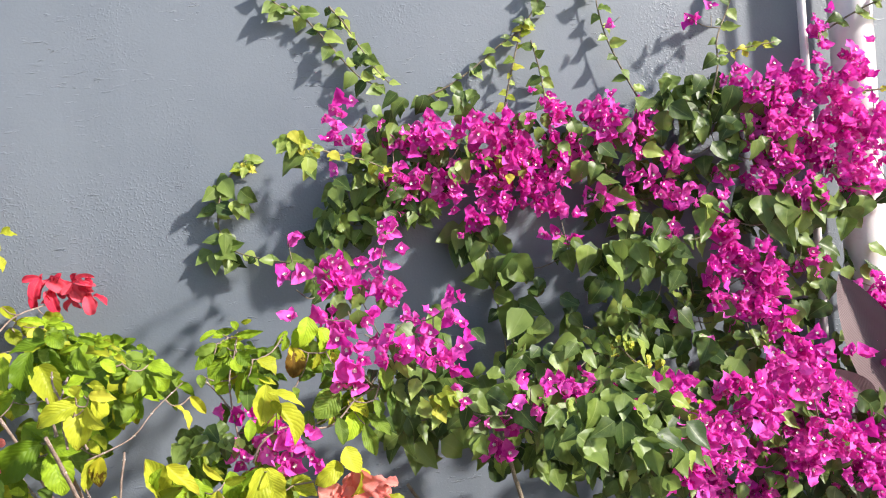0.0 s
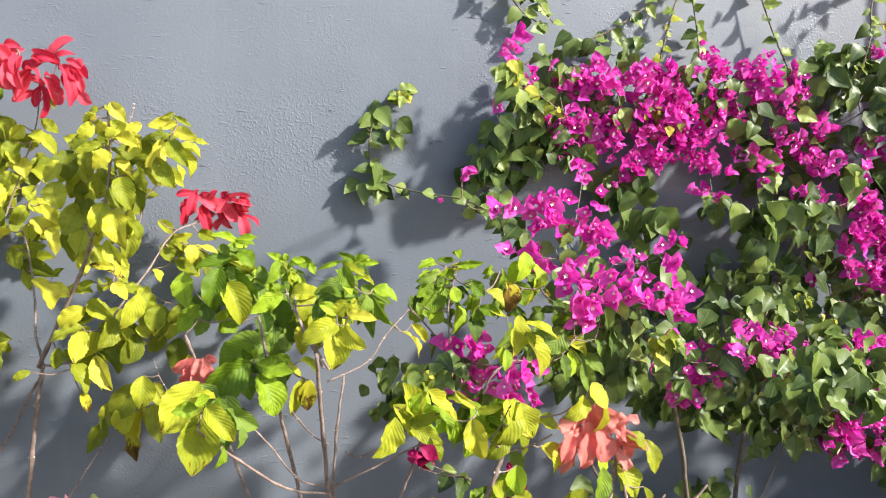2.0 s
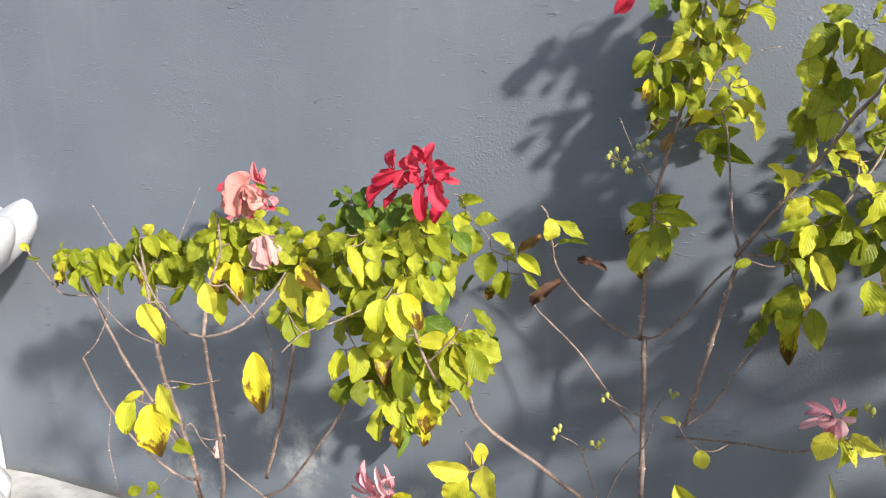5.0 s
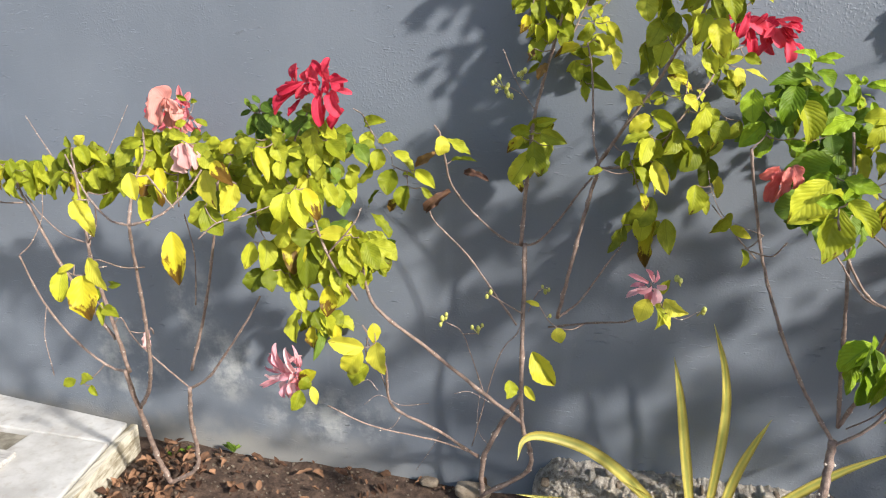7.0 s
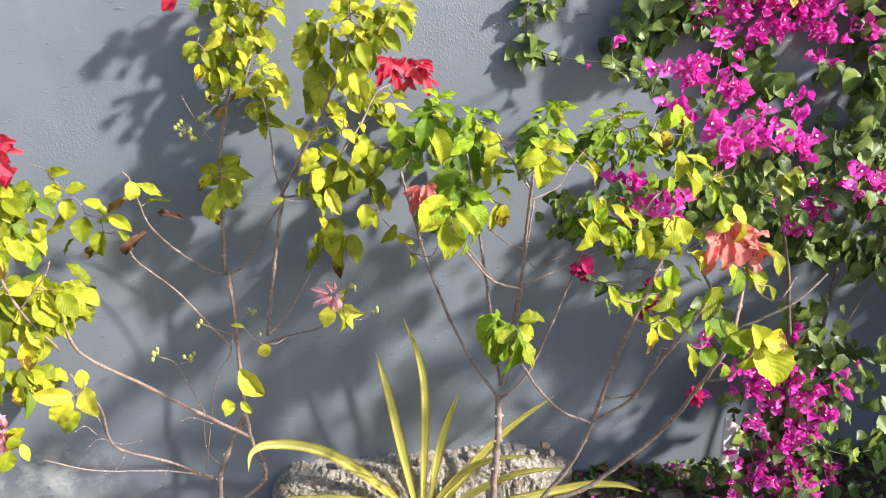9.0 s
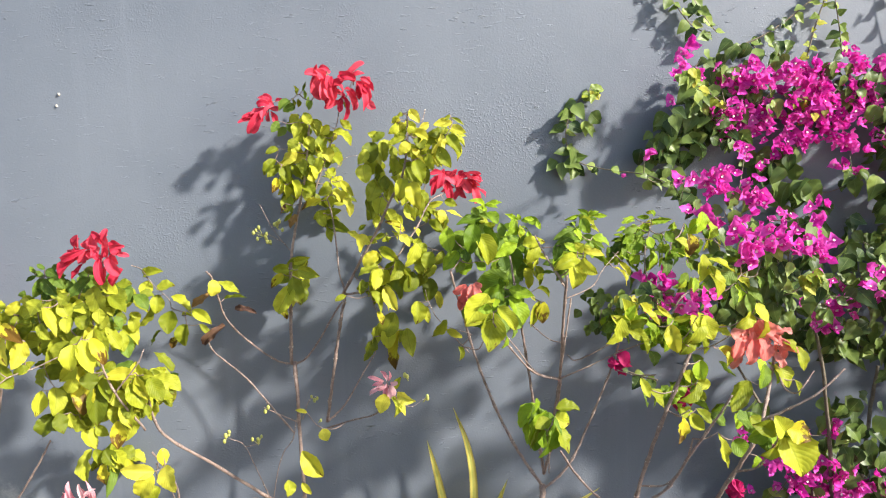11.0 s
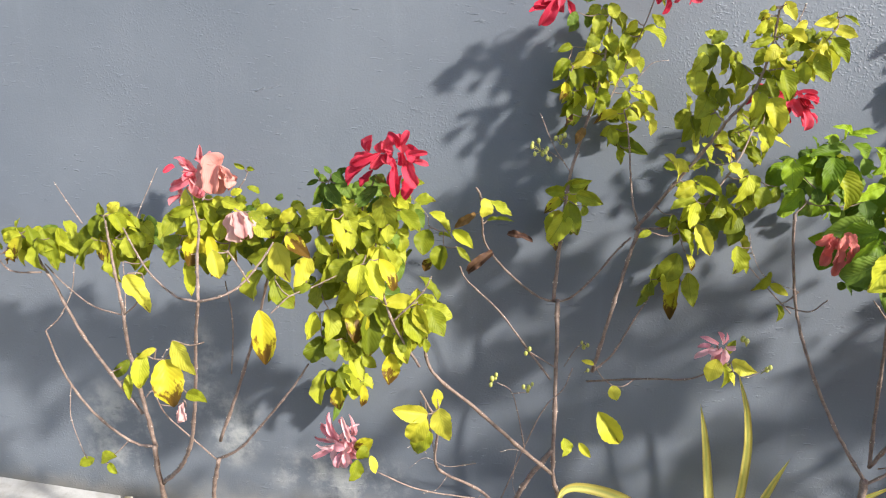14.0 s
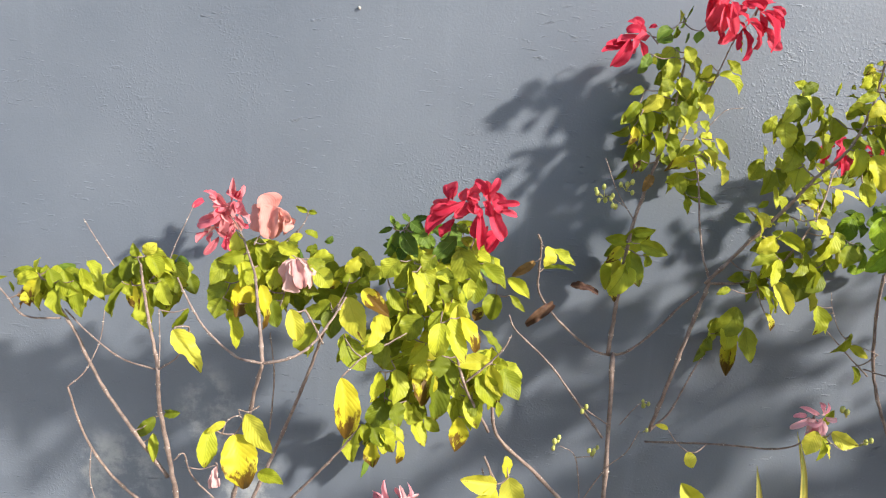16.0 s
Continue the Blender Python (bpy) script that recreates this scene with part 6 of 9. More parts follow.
# a thin sprig of single leaves near the wall
leaf(red_shrub, (-0.406, -0.18, 1.15), (-0.346, -0.188, 1.159), 0.030, LIME)
leaf(red_shrub, (-0.392, -0.18, 1.132), (-0.406, -0.187, 1.079), 0.040, LIME)
leaf(red_shrub, (-0.375, -0.175, 1.108), (-0.317, -0.179, 1.111), 0.043, LIME)
leaf(red_shrub, (-0.374, -0.165, 1.085), (-0.383, -0.179, 1.029), 0.039, LIME)
leaf(red_shrub, (-0.336, -0.17, 1.078), (-0.279, -0.174, 1.023), 0.037, LIME)
leaf(red_shrub, (-0.271, -0.18, 1.037), (-0.215, -0.191, 0.992), 0.032, LIME)
leaf(red_shrub, (-0.336, -0.17, 1.035), (-0.348, -0.188, 0.967), 0.051, LIME)
leaf(red_shrub, (-0.296, -0.17, 0.991), (-0.304, -0.174, 0.925), 0.047, LIME)
leaf(red_shrub, (-0.26, -0.16, 0.988), (-0.22, -0.169, 0.95), 0.018, GREEN)
leaf(red_shrub, (-0.382, -0.15, 0.972), (-0.408, -0.16, 0.924), 0.016, GREEN)
leaf(red_shrub, (-0.405, -0.15, 1.05), (-0.446, -0.154, 0.996), 0.019, GREEN)
leaf(red_shrub, (-0.327, -0.17, 0.955), (-0.344, -0.175, 0.919), 0.029, BROWNED)
leaf(red_shrub, (-0.309, -0.165, 1.019), (-0.272, -0.172, 1.011), 0.011, LIME)
leaf(red_shrub, (-0.212, -0.2, 1.088), (-0.265, -0.21, 1.05), 0.021, WITHERED)
leaf(red_shrub, (-0.128, -0.25, 1.048), (-0.063, -0.263, 1.034), 0.018, WITHERED)
leaf(red_shrub, (-0.163, -0.24, 0.997), (-0.224, -0.247, 0.944), 0.025, WITHERED)
leaf(red_shrub, (-0.189, -0.24, 1.136), (-0.191, -0.245, 1.088), 0.038, YELLOW)
leaf(red_shrub, (-0.179, -0.22, 1.127), (-0.117, -0.225, 1.091), 0.027, LIME)
leaf(red_shrub, (-0.183, -0.15, 1.061), (-0.111, -0.161, 1.063), 0.016, GREEN)

# green-leaved shrub with salmon flowers
branch(green_shrub, 17, 14, (0.699, -0.425, -0.033), (0.714, -0.425, 0.159), (0.728, -0.425, 0.341), (0.736, -0.419, 0.439), (0.742, -0.409, 0.532))
branch(green_shrub, 7, 5, (0.739, -0.409, 0.529), (0.668, -0.389, 0.64), (0.608, -0.354, 0.771), (0.563, -0.33, 0.903), (0.527, -0.354, 1.041), (0.497, -0.401, 1.158))
branch(green_shrub, 6, 4, (0.741, -0.409, 0.516), (0.815, -0.425, 0.598), (0.892, -0.425, 0.763), (0.939, -0.425, 0.88), (0.958, -0.425, 0.944))
branch(green_shrub, 7, 4, (0.745, -0.409, 0.564), (0.715, -0.448, 0.763), (0.682, -0.496, 0.968), (0.66, -0.531, 1.096), (0.643, -0.531, 1.213))
branch(green_shrub, 7, 5, (0.745, -0.409, 0.564), (0.759, -0.496, 0.717), (0.752, -0.614, 0.913), (0.741, -0.708, 1.081), (0.736, -0.779, 1.2))
branch(green_shrub, 3.5, 2.5, (0.763, -0.55, 0.889), (0.704, -0.55, 0.908), (0.654, -0.54, 0.973), (0.624, -0.54, 1.011))
branch(green_shrub, 3.5, 2, (0.766, -0.55, 0.889), (0.828, -0.55, 0.913), (0.918, -0.56, 0.955), (0.989, -0.58, 0.986))
branch(green_shrub, 3.5, 2.5, (0.758, -0.68, 1.146), (0.732, -0.66, 1.191), (0.702, -0.64, 1.249), (0.693, -0.62, 1.274))
branch(green_shrub, 2.5, 1.5, (0.754, -0.68, 1.127), (0.821, -0.66, 1.149), (0.859, -0.63, 1.187), (0.904, -0.6, 1.223))
branch(green_shrub, 5, 3, (0.758, -0.496, 0.765), (0.769, -0.59, 0.992), (0.787, -0.59, 1.108))
branch(green_shrub, 3.5, 2.5, (0.747, -0.732, 1.165), (0.716, -0.661, 1.219), (0.707, -0.59, 1.256))
branch(green_shrub, 4, 3, (0.752, -0.614, 0.906), (0.68, -0.649, 0.94), (0.605, -0.732, 1.036), (0.565, -0.802, 1.107))
branch(green_shrub, 3, 2, (0.69, -0.531, 1.037), (0.727, -0.59, 1.008), (0.753, -0.649, 1.01))
branch(green_shrub, 3, 2, (0.536, -0.33, 0.924), (0.569, -0.378, 0.929), (0.585, -0.425, 0.973))
branch(green_shrub, 3, 2, (0.548, -0.33, 0.907), (0.499, -0.295, 0.957), (0.453, -0.26, 1.008))
branch(green_shrub, 2.5, 2, (0.756, -0.425, 0.571), (0.703, -0.708, 0.75), (0.667, -0.873, 0.877))
leaf(green_shrub, (0.598, -0.38, 1.335), (0.553, -0.388, 1.348), 0.017, GREEN)
leaf(green_shrub, (0.601, -0.385, 1.338), (0.643, -0.398, 1.341), 0.015, GREEN)
leaf(green_shrub, (0.597, -0.364, 1.331), (0.635, -0.376, 1.324), 0.019, GREEN)
leaf(green_shrub, (0.594, -0.358, 1.318), (0.588, -0.366, 1.35), 0.016, GREEN)
leaf(green_shrub, (0.589, -0.361, 1.297), (0.519, -0.376, 1.283), 0.033, GREEN)
leaf(green_shrub, (0.602, -0.386, 1.312), (0.631, -0.395, 1.283), 0.032, GREEN)
leaf(green_shrub, (0.567, -0.39, 1.283), (0.554, -0.398, 1.202), 0.048, GREEN)
leaf(green_shrub, (0.571, -0.359, 1.277), (0.634, -0.365, 1.214), 0.051, GREEN)
leaf(green_shrub, (0.578, -0.386, 1.253), (0.601, -0.393, 1.169), 0.051, LIME)
leaf(green_shrub, (0.643, -0.355, 1.281), (0.647, -0.359, 1.243), 0.023, DEEP)
leaf(green_shrub, (0.538, -0.389, 1.215), (0.546, -0.4, 1.181), 0.026, DEEP)
leaf(green_shrub, (0.574, -0.385, 1.18), (0.594, -0.396, 1.155), 0.028, GREEN)
leaf(green_shrub, (0.531, -0.363, 1.182), (0.515, -0.375, 1.149), 0.034, DEEP)
leaf(green_shrub, (0.497, -0.352, 1.275), (0.5, -0.368, 1.205), 0.047, GREEN)
leaf(green_shrub, (0.522, -0.358, 1.208), (0.479, -0.362, 1.155), 0.038, GREEN)
leaf(green_shrub, (0.693, -0.359, 1.286), (0.655, -0.368, 1.307), 0.016, GREEN)
leaf(green_shrub, (0.698, -0.361, 1.288), (0.692, -0.363, 1.305), 0.013, GREEN)
leaf(green_shrub, (0.701, -0.36, 1.286), (0.751, -0.378, 1.276), 0.022, GREEN)
leaf(green_shrub, (0.705, -0.388, 1.295), (0.732, -0.392, 1.29), 0.015, GREEN)
leaf(green_shrub, (0.681, -0.367, 1.291), (0.654, -0.383, 1.247), 0.031, GREEN)
leaf(green_shrub, (0.741, -0.38, 1.285), (0.751, -0.383, 1.261), 0.015, GREEN)
leaf(green_shrub, (0.686, -0.38, 1.224), (0.62, -0.397, 1.192), 0.037, GREEN)
leaf(green_shrub, (0.687, -0.36, 1.209), (0.682, -0.37, 1.152), 0.045, GREEN)
leaf(green_shrub, (0.702, -0.375, 1.222), (0.763, -0.386, 1.226), 0.033, LIME)
leaf(green_shrub, (0.743, -0.376, 1.226), (0.711, -0.388, 1.166), 0.039, LIME)
leaf(green_shrub, (0.742, -0.387, 1.195), (0.769, -0.393, 1.179), 0.015, LIME)
leaf(green_shrub, (0.713, -0.351, 1.151), (0.719, -0.362, 1.092), 0.030, YELLOW)
leaf(green_shrub, (0.737, -0.36, 1.158), (0.748, -0.366, 1.101), 0.034, LIME)
leaf(green_shrub, (0.673, -0.362, 1.168), (0.613, -0.385, 1.117), 0.045, DEEP)
leaf(green_shrub, (0.674, -0.363, 1.145), (0.653, -0.374, 1.1), 0.047, DEEP)
leaf(green_shrub, (0.598, -0.371, 1.284), (0.585, -0.379, 1.253), 0.033, DEEP)
leaf(green_shrub, (0.63, -0.354, 1.246), (0.637, -0.359, 1.201), 0.029, DEEP)
leaf(green_shrub, (0.645, -0.386, 1.19), (0.652, -0.397, 1.153), 0.034, DEEP)
leaf(green_shrub, (0.57, -0.353, 1.328), (0.578, -0.361, 1.295), 0.024, DEEP)
leaf(green_shrub, (0.624, -0.532, 1.13), (0.539, -0.561, 1.076), 0.058, GREEN)
leaf(green_shrub, (0.637, -0.543, 1.128), (0.7, -0.551, 1.111), 0.039, GREEN)
leaf(green_shrub, (0.639, -0.542, 1.111), (0.665, -0.562, 1.036), 0.052, GREEN)
leaf(green_shrub, (0.629, -0.537, 1.137), (0.614, -0.54, 1.158), 0.020, GREEN)
leaf(green_shrub, (0.632, -0.522, 1.134), (0.638, -0.529, 1.153), 0.016, GREEN)
leaf(green_shrub, (0.605, -0.538, 1.111), (0.623, -0.552, 1.066), 0.036, DEEP)
leaf(green_shrub, (0.712, -0.533, 1.126), (0.74, -0.546, 1.101), 0.020, LIME)
leaf(green_shrub, (0.719, -0.527, 1.091), (0.693, -0.536, 1.025), 0.024, LIME)
leaf(green_shrub, (0.729, -0.541, 1.092), (0.722, -0.545, 1.036), 0.036, SPOTTED)
leaf(green_shrub, (0.569, -0.781, 1.125), (0.553, -0.797, 1.038), 0.057, LIME)
leaf(green_shrub, (0.578, -0.793, 1.137), (0.615, -0.804, 1.086), 0.029, LIME)
leaf(green_shrub, (0.566, -0.787, 1.134), (0.531, -0.797, 1.134), 0.024, GREEN)
leaf(green_shrub, (0.572, -0.794, 1.139), (0.572, -0.801, 1.16), 0.025, GREEN)
leaf(green_shrub, (0.577, -0.781, 1.134), (0.595, -0.786, 1.149), 0.019, GREEN)
leaf(green_shrub, (0.56, -0.781, 1.11), (0.522, -0.793, 1.106), 0.011, LIME)
leaf(green_shrub, (0.593, -0.767, 1.112), (0.599, -0.776, 1.075), 0.025, DEEP)
leaf(green_shrub, (0.596, -0.781, 1.072), (0.582, -0.79, 1.043), 0.021, GREEN)
leaf(green_shrub, (0.803, -0.706, 1.325), (0.776, -0.711, 1.341), 0.012, GREEN)
leaf(green_shrub, (0.802, -0.711, 1.328), (0.81, -0.715, 1.34), 0.009, GREEN)
leaf(green_shrub, (0.802, -0.721, 1.323), (0.819, -0.724, 1.316), 0.012, GREEN)
leaf(green_shrub, (0.808, -0.731, 1.328), (0.838, -0.739, 1.326), 0.011, GREEN)
leaf(green_shrub, (0.805, -0.713, 1.328), (0.825, -0.721, 1.334), 0.010, GREEN)
leaf(green_shrub, (0.78, -0.706, 1.327), (0.745, -0.71, 1.317), 0.008, GREEN)
leaf(green_shrub, (0.783, -0.732, 1.322), (0.798, -0.737, 1.288), 0.024, GREEN)
leaf(green_shrub, (0.769, -0.733, 1.233), (0.712, -0.748, 1.208), 0.032, LIME)
leaf(green_shrub, (0.769, -0.706, 1.22), (0.76, -0.727, 1.159), 0.046, LIME)
leaf(green_shrub, (0.783, -0.73, 1.23), (0.813, -0.746, 1.195), 0.030, LIME)
leaf(green_shrub, (0.787, -0.727, 1.246), (0.832, -0.736, 1.236), 0.018, YELLOW)
leaf(green_shrub, (0.774, -0.711, 1.243), (0.743, -0.714, 1.264), 0.018, GREEN)
leaf(green_shrub, (0.77, -0.736, 1.248), (0.784, -0.743, 1.265), 0.024, LIME)
leaf(green_shrub, (0.772, -0.728, 1.24), (0.737, -0.734, 1.243), 0.011, LIME)
leaf(green_shrub, (0.806, -0.597, 1.28), (0.739, -0.614, 1.261), 0.031, DEEP)
leaf(green_shrub, (0.791, -0.62, 1.271), (0.744, -0.627, 1.25), 0.025, DEEP)
leaf(green_shrub, (0.812, -0.603, 1.275), (0.793, -0.61, 1.244), 0.030, GREEN)
leaf(green_shrub, (0.828, -0.612, 1.257), (0.811, -0.621, 1.22), 0.027, DEEP)
leaf(green_shrub, (0.844, -0.582, 1.26), (0.885, -0.59, 1.236), 0.032, GREEN)
leaf(green_shrub, (0.842, -0.598, 1.249), (0.882, -0.605, 1.191), 0.024, GREEN)
leaf(green_shrub, (0.752, -0.609, 1.254), (0.74, -0.621, 1.208), 0.024, DEEP)
leaf(green_shrub, (0.889, -0.615, 1.186), (0.913, -0.634, 1.143), 0.017, YELLOW)
leaf(green_shrub, (0.911, -0.584, 1.193), (0.936, -0.587, 1.158), 0.019, YELLOW)
leaf(green_shrub, (0.683, -0.878, 0.912), (0.644, -0.896, 0.831), 0.042, GREEN)
leaf(green_shrub, (0.689, -0.86, 0.906), (0.718, -0.866, 0.89), 0.038, LIME)
leaf(green_shrub, (0.686, -0.883, 0.897), (0.707, -0.906, 0.84), 0.035, LIME)
leaf(green_shrub, (0.682, -0.861, 0.899), (0.683, -0.871, 0.84), 0.036, LIME)
leaf(green_shrub, (0.675, -0.875, 0.905), (0.64, -0.883, 0.891), 0.026, LIME)
leaf(green_shrub, (0.654, -0.866, 0.893), (0.629, -0.873, 0.839), 0.032, LIME)
head = flower(green_shrub, (0.535, -0.528, 1.131))
sepal(head, (0.527, -0.535, 1.141), (0.508, -0.546, 1.103), 0.024, SALMON)
sepal(head, (0.538, -0.543, 1.137), (0.528, -0.547, 1.087), 0.026, SALMON)
sepal(head, (0.533, -0.521, 1.123), (0.511, -0.535, 1.078), 0.020, SALMON)
sepal(head, (0.548, -0.557, 1.15), (0.558, -0.565, 1.111), 0.022, SALMON)
sepal(head, (0.542, -0.53, 1.113), (0.531, -0.55, 1.062), 0.022, SALMON)
sepal(head, (0.554, -0.557, 1.121), (0.541, -0.56, 1.075), 0.026, SALMON)
sepal(head, (0.55, -0.541, 1.144), (0.569, -0.544, 1.141), 0.015, SALMON)
sepal(head, (0.528, -0.524, 1.143), (0.518, -0.531, 1.125), 0.019, SALMON)
inner_leaves(green_shrub, 0.02, 0.06, (GREEN, GREEN, DEEP, LIME))
# deeper layers: dark leaves as painted shade, added to shade the wall too
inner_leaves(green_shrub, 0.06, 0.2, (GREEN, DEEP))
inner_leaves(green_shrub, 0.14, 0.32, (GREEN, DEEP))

# arching shrub in front of the vine
branch(arching_shrub, 9, 7, (0.704, -0.59, 0.018), (0.781, -0.59, 0.273), (0.876, -0.614, 0.422), (0.92, -0.649, 0.559), (0.946, -0.684, 0.696), (0.971, -0.732, 0.833), (1.007, -0.755, 0.95), (1.031, -0.755, 1.014))
branch(arching_shrub, 10, 6, (0.704, -0.59, 0.018), (0.781, -0.59, 0.273), (0.933, -0.614, 0.366), (1.075, -0.684, 0.538), (1.108, -0.779, 0.69), (1.154, -0.826, 0.822), (1.219, -0.755, 0.926), (1.247, -0.72, 0.988))
branch(arching_shrub, 5, 4, (0.919, -0.649, 0.564), (0.841, -0.661, 0.608), (0.768, -0.708, 0.7), (0.716, -0.779, 0.792))
branch(arching_shrub, 6, 4, (0.919, -0.649, 0.564), (0.991, -0.708, 0.649), (1.022, -0.767, 0.755), (1.062, -0.826, 0.87), (1.084, -0.85, 0.93))
branch(arching_shrub, 4, 3, (0.942, -0.661, 0.636), (0.991, -0.708, 0.661), (1.028, -0.732, 0.726), (1.036, -0.755, 0.794))
branch(arching_shrub, 5, 3, (1.125, -0.897, 0.887), (1.168, -0.92, 0.917), (1.222, -0.944, 0.959), (1.279, -0.944, 1.01))
branch(arching_shrub, 4, 2, (1.247, -0.732, 1.015), (1.231, -0.779, 0.933), (1.163, -0.968, 0.971), (1.199, -0.968, 1.016))
branch(arching_shrub, 4, 3, (1.122, -0.802, 0.729), (1.134, -0.873, 0.772), (1.139, -0.944, 0.861))
branch(arching_shrub, 3, 2, (0.982, -0.732, 0.858), (0.991, -0.779, 0.863), (1.009, -0.802, 0.883))
branch(arching_shrub, 3, 2, (0.944, -0.425, 0.945), (0.826, -0.496, 0.92), (0.789, -0.531, 0.946))
branch(arching_shrub, 3, 2, (1.032, -0.755, 1.008), (1.079, -0.755, 1.017), (1.097, -0.802, 1.051))
branch(arching_shrub, 3, 2, (1.004, -0.59, 0.899), (0.966, -0.531, 0.883), (0.93, -0.496, 0.887))
branch(arching_shrub, 3.5, 2.5, (0.992, -0.55, 1.121), (0.968, -0.53, 1.15), (0.943, -0.51, 1.181), (0.918, -0.5, 1.208))
branch(arching_shrub, 4, 2.5, (1.021, -0.66, 1.078), (1.04, -0.66, 1.112), (1.08, -0.65, 1.13), (1.157, -0.63, 1.116), (1.207, -0.62, 1.154))
branch(arching_shrub, 3, 2, (0.995, -0.6, 1.081), (0.983, -0.58, 1.149), (0.981, -0.57, 1.21), (0.994, -0.56, 1.259), (1.004, -0.56, 1.298))
leaf(arching_shrub, (0.998, -0.561, 1.293), (1.053, -0.565, 1.295), 0.016, GREEN)
leaf(arching_shrub, (0.998, -0.554, 1.302), (0.964, -0.557, 1.303), 0.012, GREEN)
leaf(arching_shrub, (1.004, -0.567, 1.303), (0.995, -0.57, 1.32), 0.014, GREEN)
leaf(arching_shrub, (0.966, -0.533, 1.298), (0.931, -0.543, 1.285), 0.011, GREEN)
leaf(arching_shrub, (1.006, -0.539, 1.294), (1.023, -0.542, 1.28), 0.011, GREEN)
leaf(arching_shrub, (0.998, -0.549, 1.282), (0.961, -0.554, 1.253), 0.031, GREEN)
leaf(arching_shrub, (0.964, -0.563, 1.281), (0.923, -0.567, 1.266), 0.020, DEEP)
leaf(arching_shrub, (0.957, -0.561, 1.261), (0.922, -0.574, 1.239), 0.028, GREEN)
leaf(arching_shrub, (0.981, -0.537, 1.253), (0.944, -0.554, 1.202), 0.040, GREEN)
leaf(arching_shrub, (0.976, -0.538, 1.208), (0.952, -0.542, 1.181), 0.033, GREEN)
leaf(arching_shrub, (0.926, -0.558, 1.226), (0.928, -0.563, 1.201), 0.017, DEEP)
leaf(arching_shrub, (1.002, -0.541, 1.222), (0.989, -0.558, 1.163), 0.041, GREEN)
leaf(arching_shrub, (0.955, -0.535, 1.161), (0.954, -0.538, 1.112), 0.025, DEEP)
leaf(arching_shrub, (0.984, -0.546, 1.231), (1.007, -0.551, 1.219), 0.018, DEEP)
leaf(arching_shrub, (0.98, -0.55, 1.269), (0.953, -0.552, 1.265), 0.017, DEEP)
leaf(arching_shrub, (1.011, -0.631, 1.273), (1.034, -0.634, 1.245), 0.024, GREEN)
leaf(arching_shrub, (1.042, -0.613, 1.251), (1.072, -0.624, 1.22), 0.032, LIME)
leaf(arching_shrub, (1.024, -0.628, 1.223), (1.062, -0.633, 1.212), 0.020, GREEN)
leaf(arching_shrub, (1.031, -0.614, 1.227), (1.013, -0.621, 1.198), 0.021, GREEN)
leaf(arching_shrub, (1.021, -0.615, 1.208), (1.017, -0.628, 1.162), 0.028, DEEP)
leaf(arching_shrub, (1.043, -0.63, 1.22), (1.073, -0.635, 1.205), 0.013, LIME)
leaf(arching_shrub, (1.067, -0.726, 1.228), (1.051, -0.738, 1.161), 0.045, LIME)
leaf(arching_shrub, (1.07, -0.744, 1.219), (1.128, -0.752, 1.186), 0.020, LIME)
leaf(arching_shrub, (1.077, -0.717, 1.187), (1.101, -0.722, 1.117), 0.038, LIME)
leaf(arching_shrub, (1.037, -0.748, 1.178), (1.033, -0.756, 1.144), 0.020, GREEN)
leaf(arching_shrub, (1.074, -0.739, 1.202), (1.086, -0.744, 1.177), 0.016, LIME)
leaf(arching_shrub, (1.136, -0.551, 1.31), (1.115, -0.559, 1.256), 0.042, GREEN)
leaf(arching_shrub, (1.154, -0.53, 1.284), (1.158, -0.536, 1.226), 0.044, GREEN)
leaf(arching_shrub, (1.088, -0.553, 1.282), (1.081, -0.557, 1.251), 0.014, GREEN)
leaf(arching_shrub, (1.1, -0.545, 1.26), (1.096, -0.552, 1.197), 0.037, BROWNED)
leaf(arching_shrub, (1.148, -0.556, 1.239), (1.132, -0.564, 1.211), 0.023, LIME)
leaf(arching_shrub, (1.171, -0.557, 1.245), (1.176, -0.564, 1.209), 0.016, LIME)
leaf(arching_shrub, (1.104, -0.534, 1.187), (1.137, -0.536, 1.193), 0.022, DEEP)
leaf(arching_shrub, (1.095, -0.568, 1.182), (1.101, -0.57, 1.157), 0.020, DEEP)
leaf(arching_shrub, (1.182, -0.609, 1.221), (1.204, -0.62, 1.176), 0.028, GREEN)
leaf(arching_shrub, (1.2, -0.631, 1.188), (1.158, -0.636, 1.19), 0.018, GREEN)
leaf(arching_shrub, (1.161, -0.633, 1.23), (1.184, -0.639, 1.202), 0.021, DEEP)
leaf(arching_shrub, (1.177, -0.638, 1.183), (1.136, -0.652, 1.14), 0.045, DEEP)
leaf(arching_shrub, (1.196, -0.604, 1.154), (1.229, -0.619, 1.119), 0.026, LIME)
leaf(arching_shrub, (1.205, -0.611, 1.133), (1.186, -0.627, 1.083), 0.041, GREEN)
leaf(arching_shrub, (1.175, -0.639, 1.133), (1.18, -0.646, 1.083), 0.027, DEEP)
leaf(arching_shrub, (1.166, -0.601, 1.127), (1.156, -0.607, 1.108), 0.012, LIME)
leaf(arching_shrub, (1.244, -0.624, 1.152), (1.251, -0.634, 1.119), 0.023, DEEP)
leaf(arching_shrub, (1.265, -0.615, 1.212), (1.267, -0.628, 1.165), 0.034, DEEP)
leaf(arching_shrub, (1.124, -0.628, 1.15), (1.123, -0.634, 1.096), 0.027, DEEP)
leaf(arching_shrub, (1.222, -0.622, 1.109), (1.237, -0.628, 1.049), 0.027, DEEP)
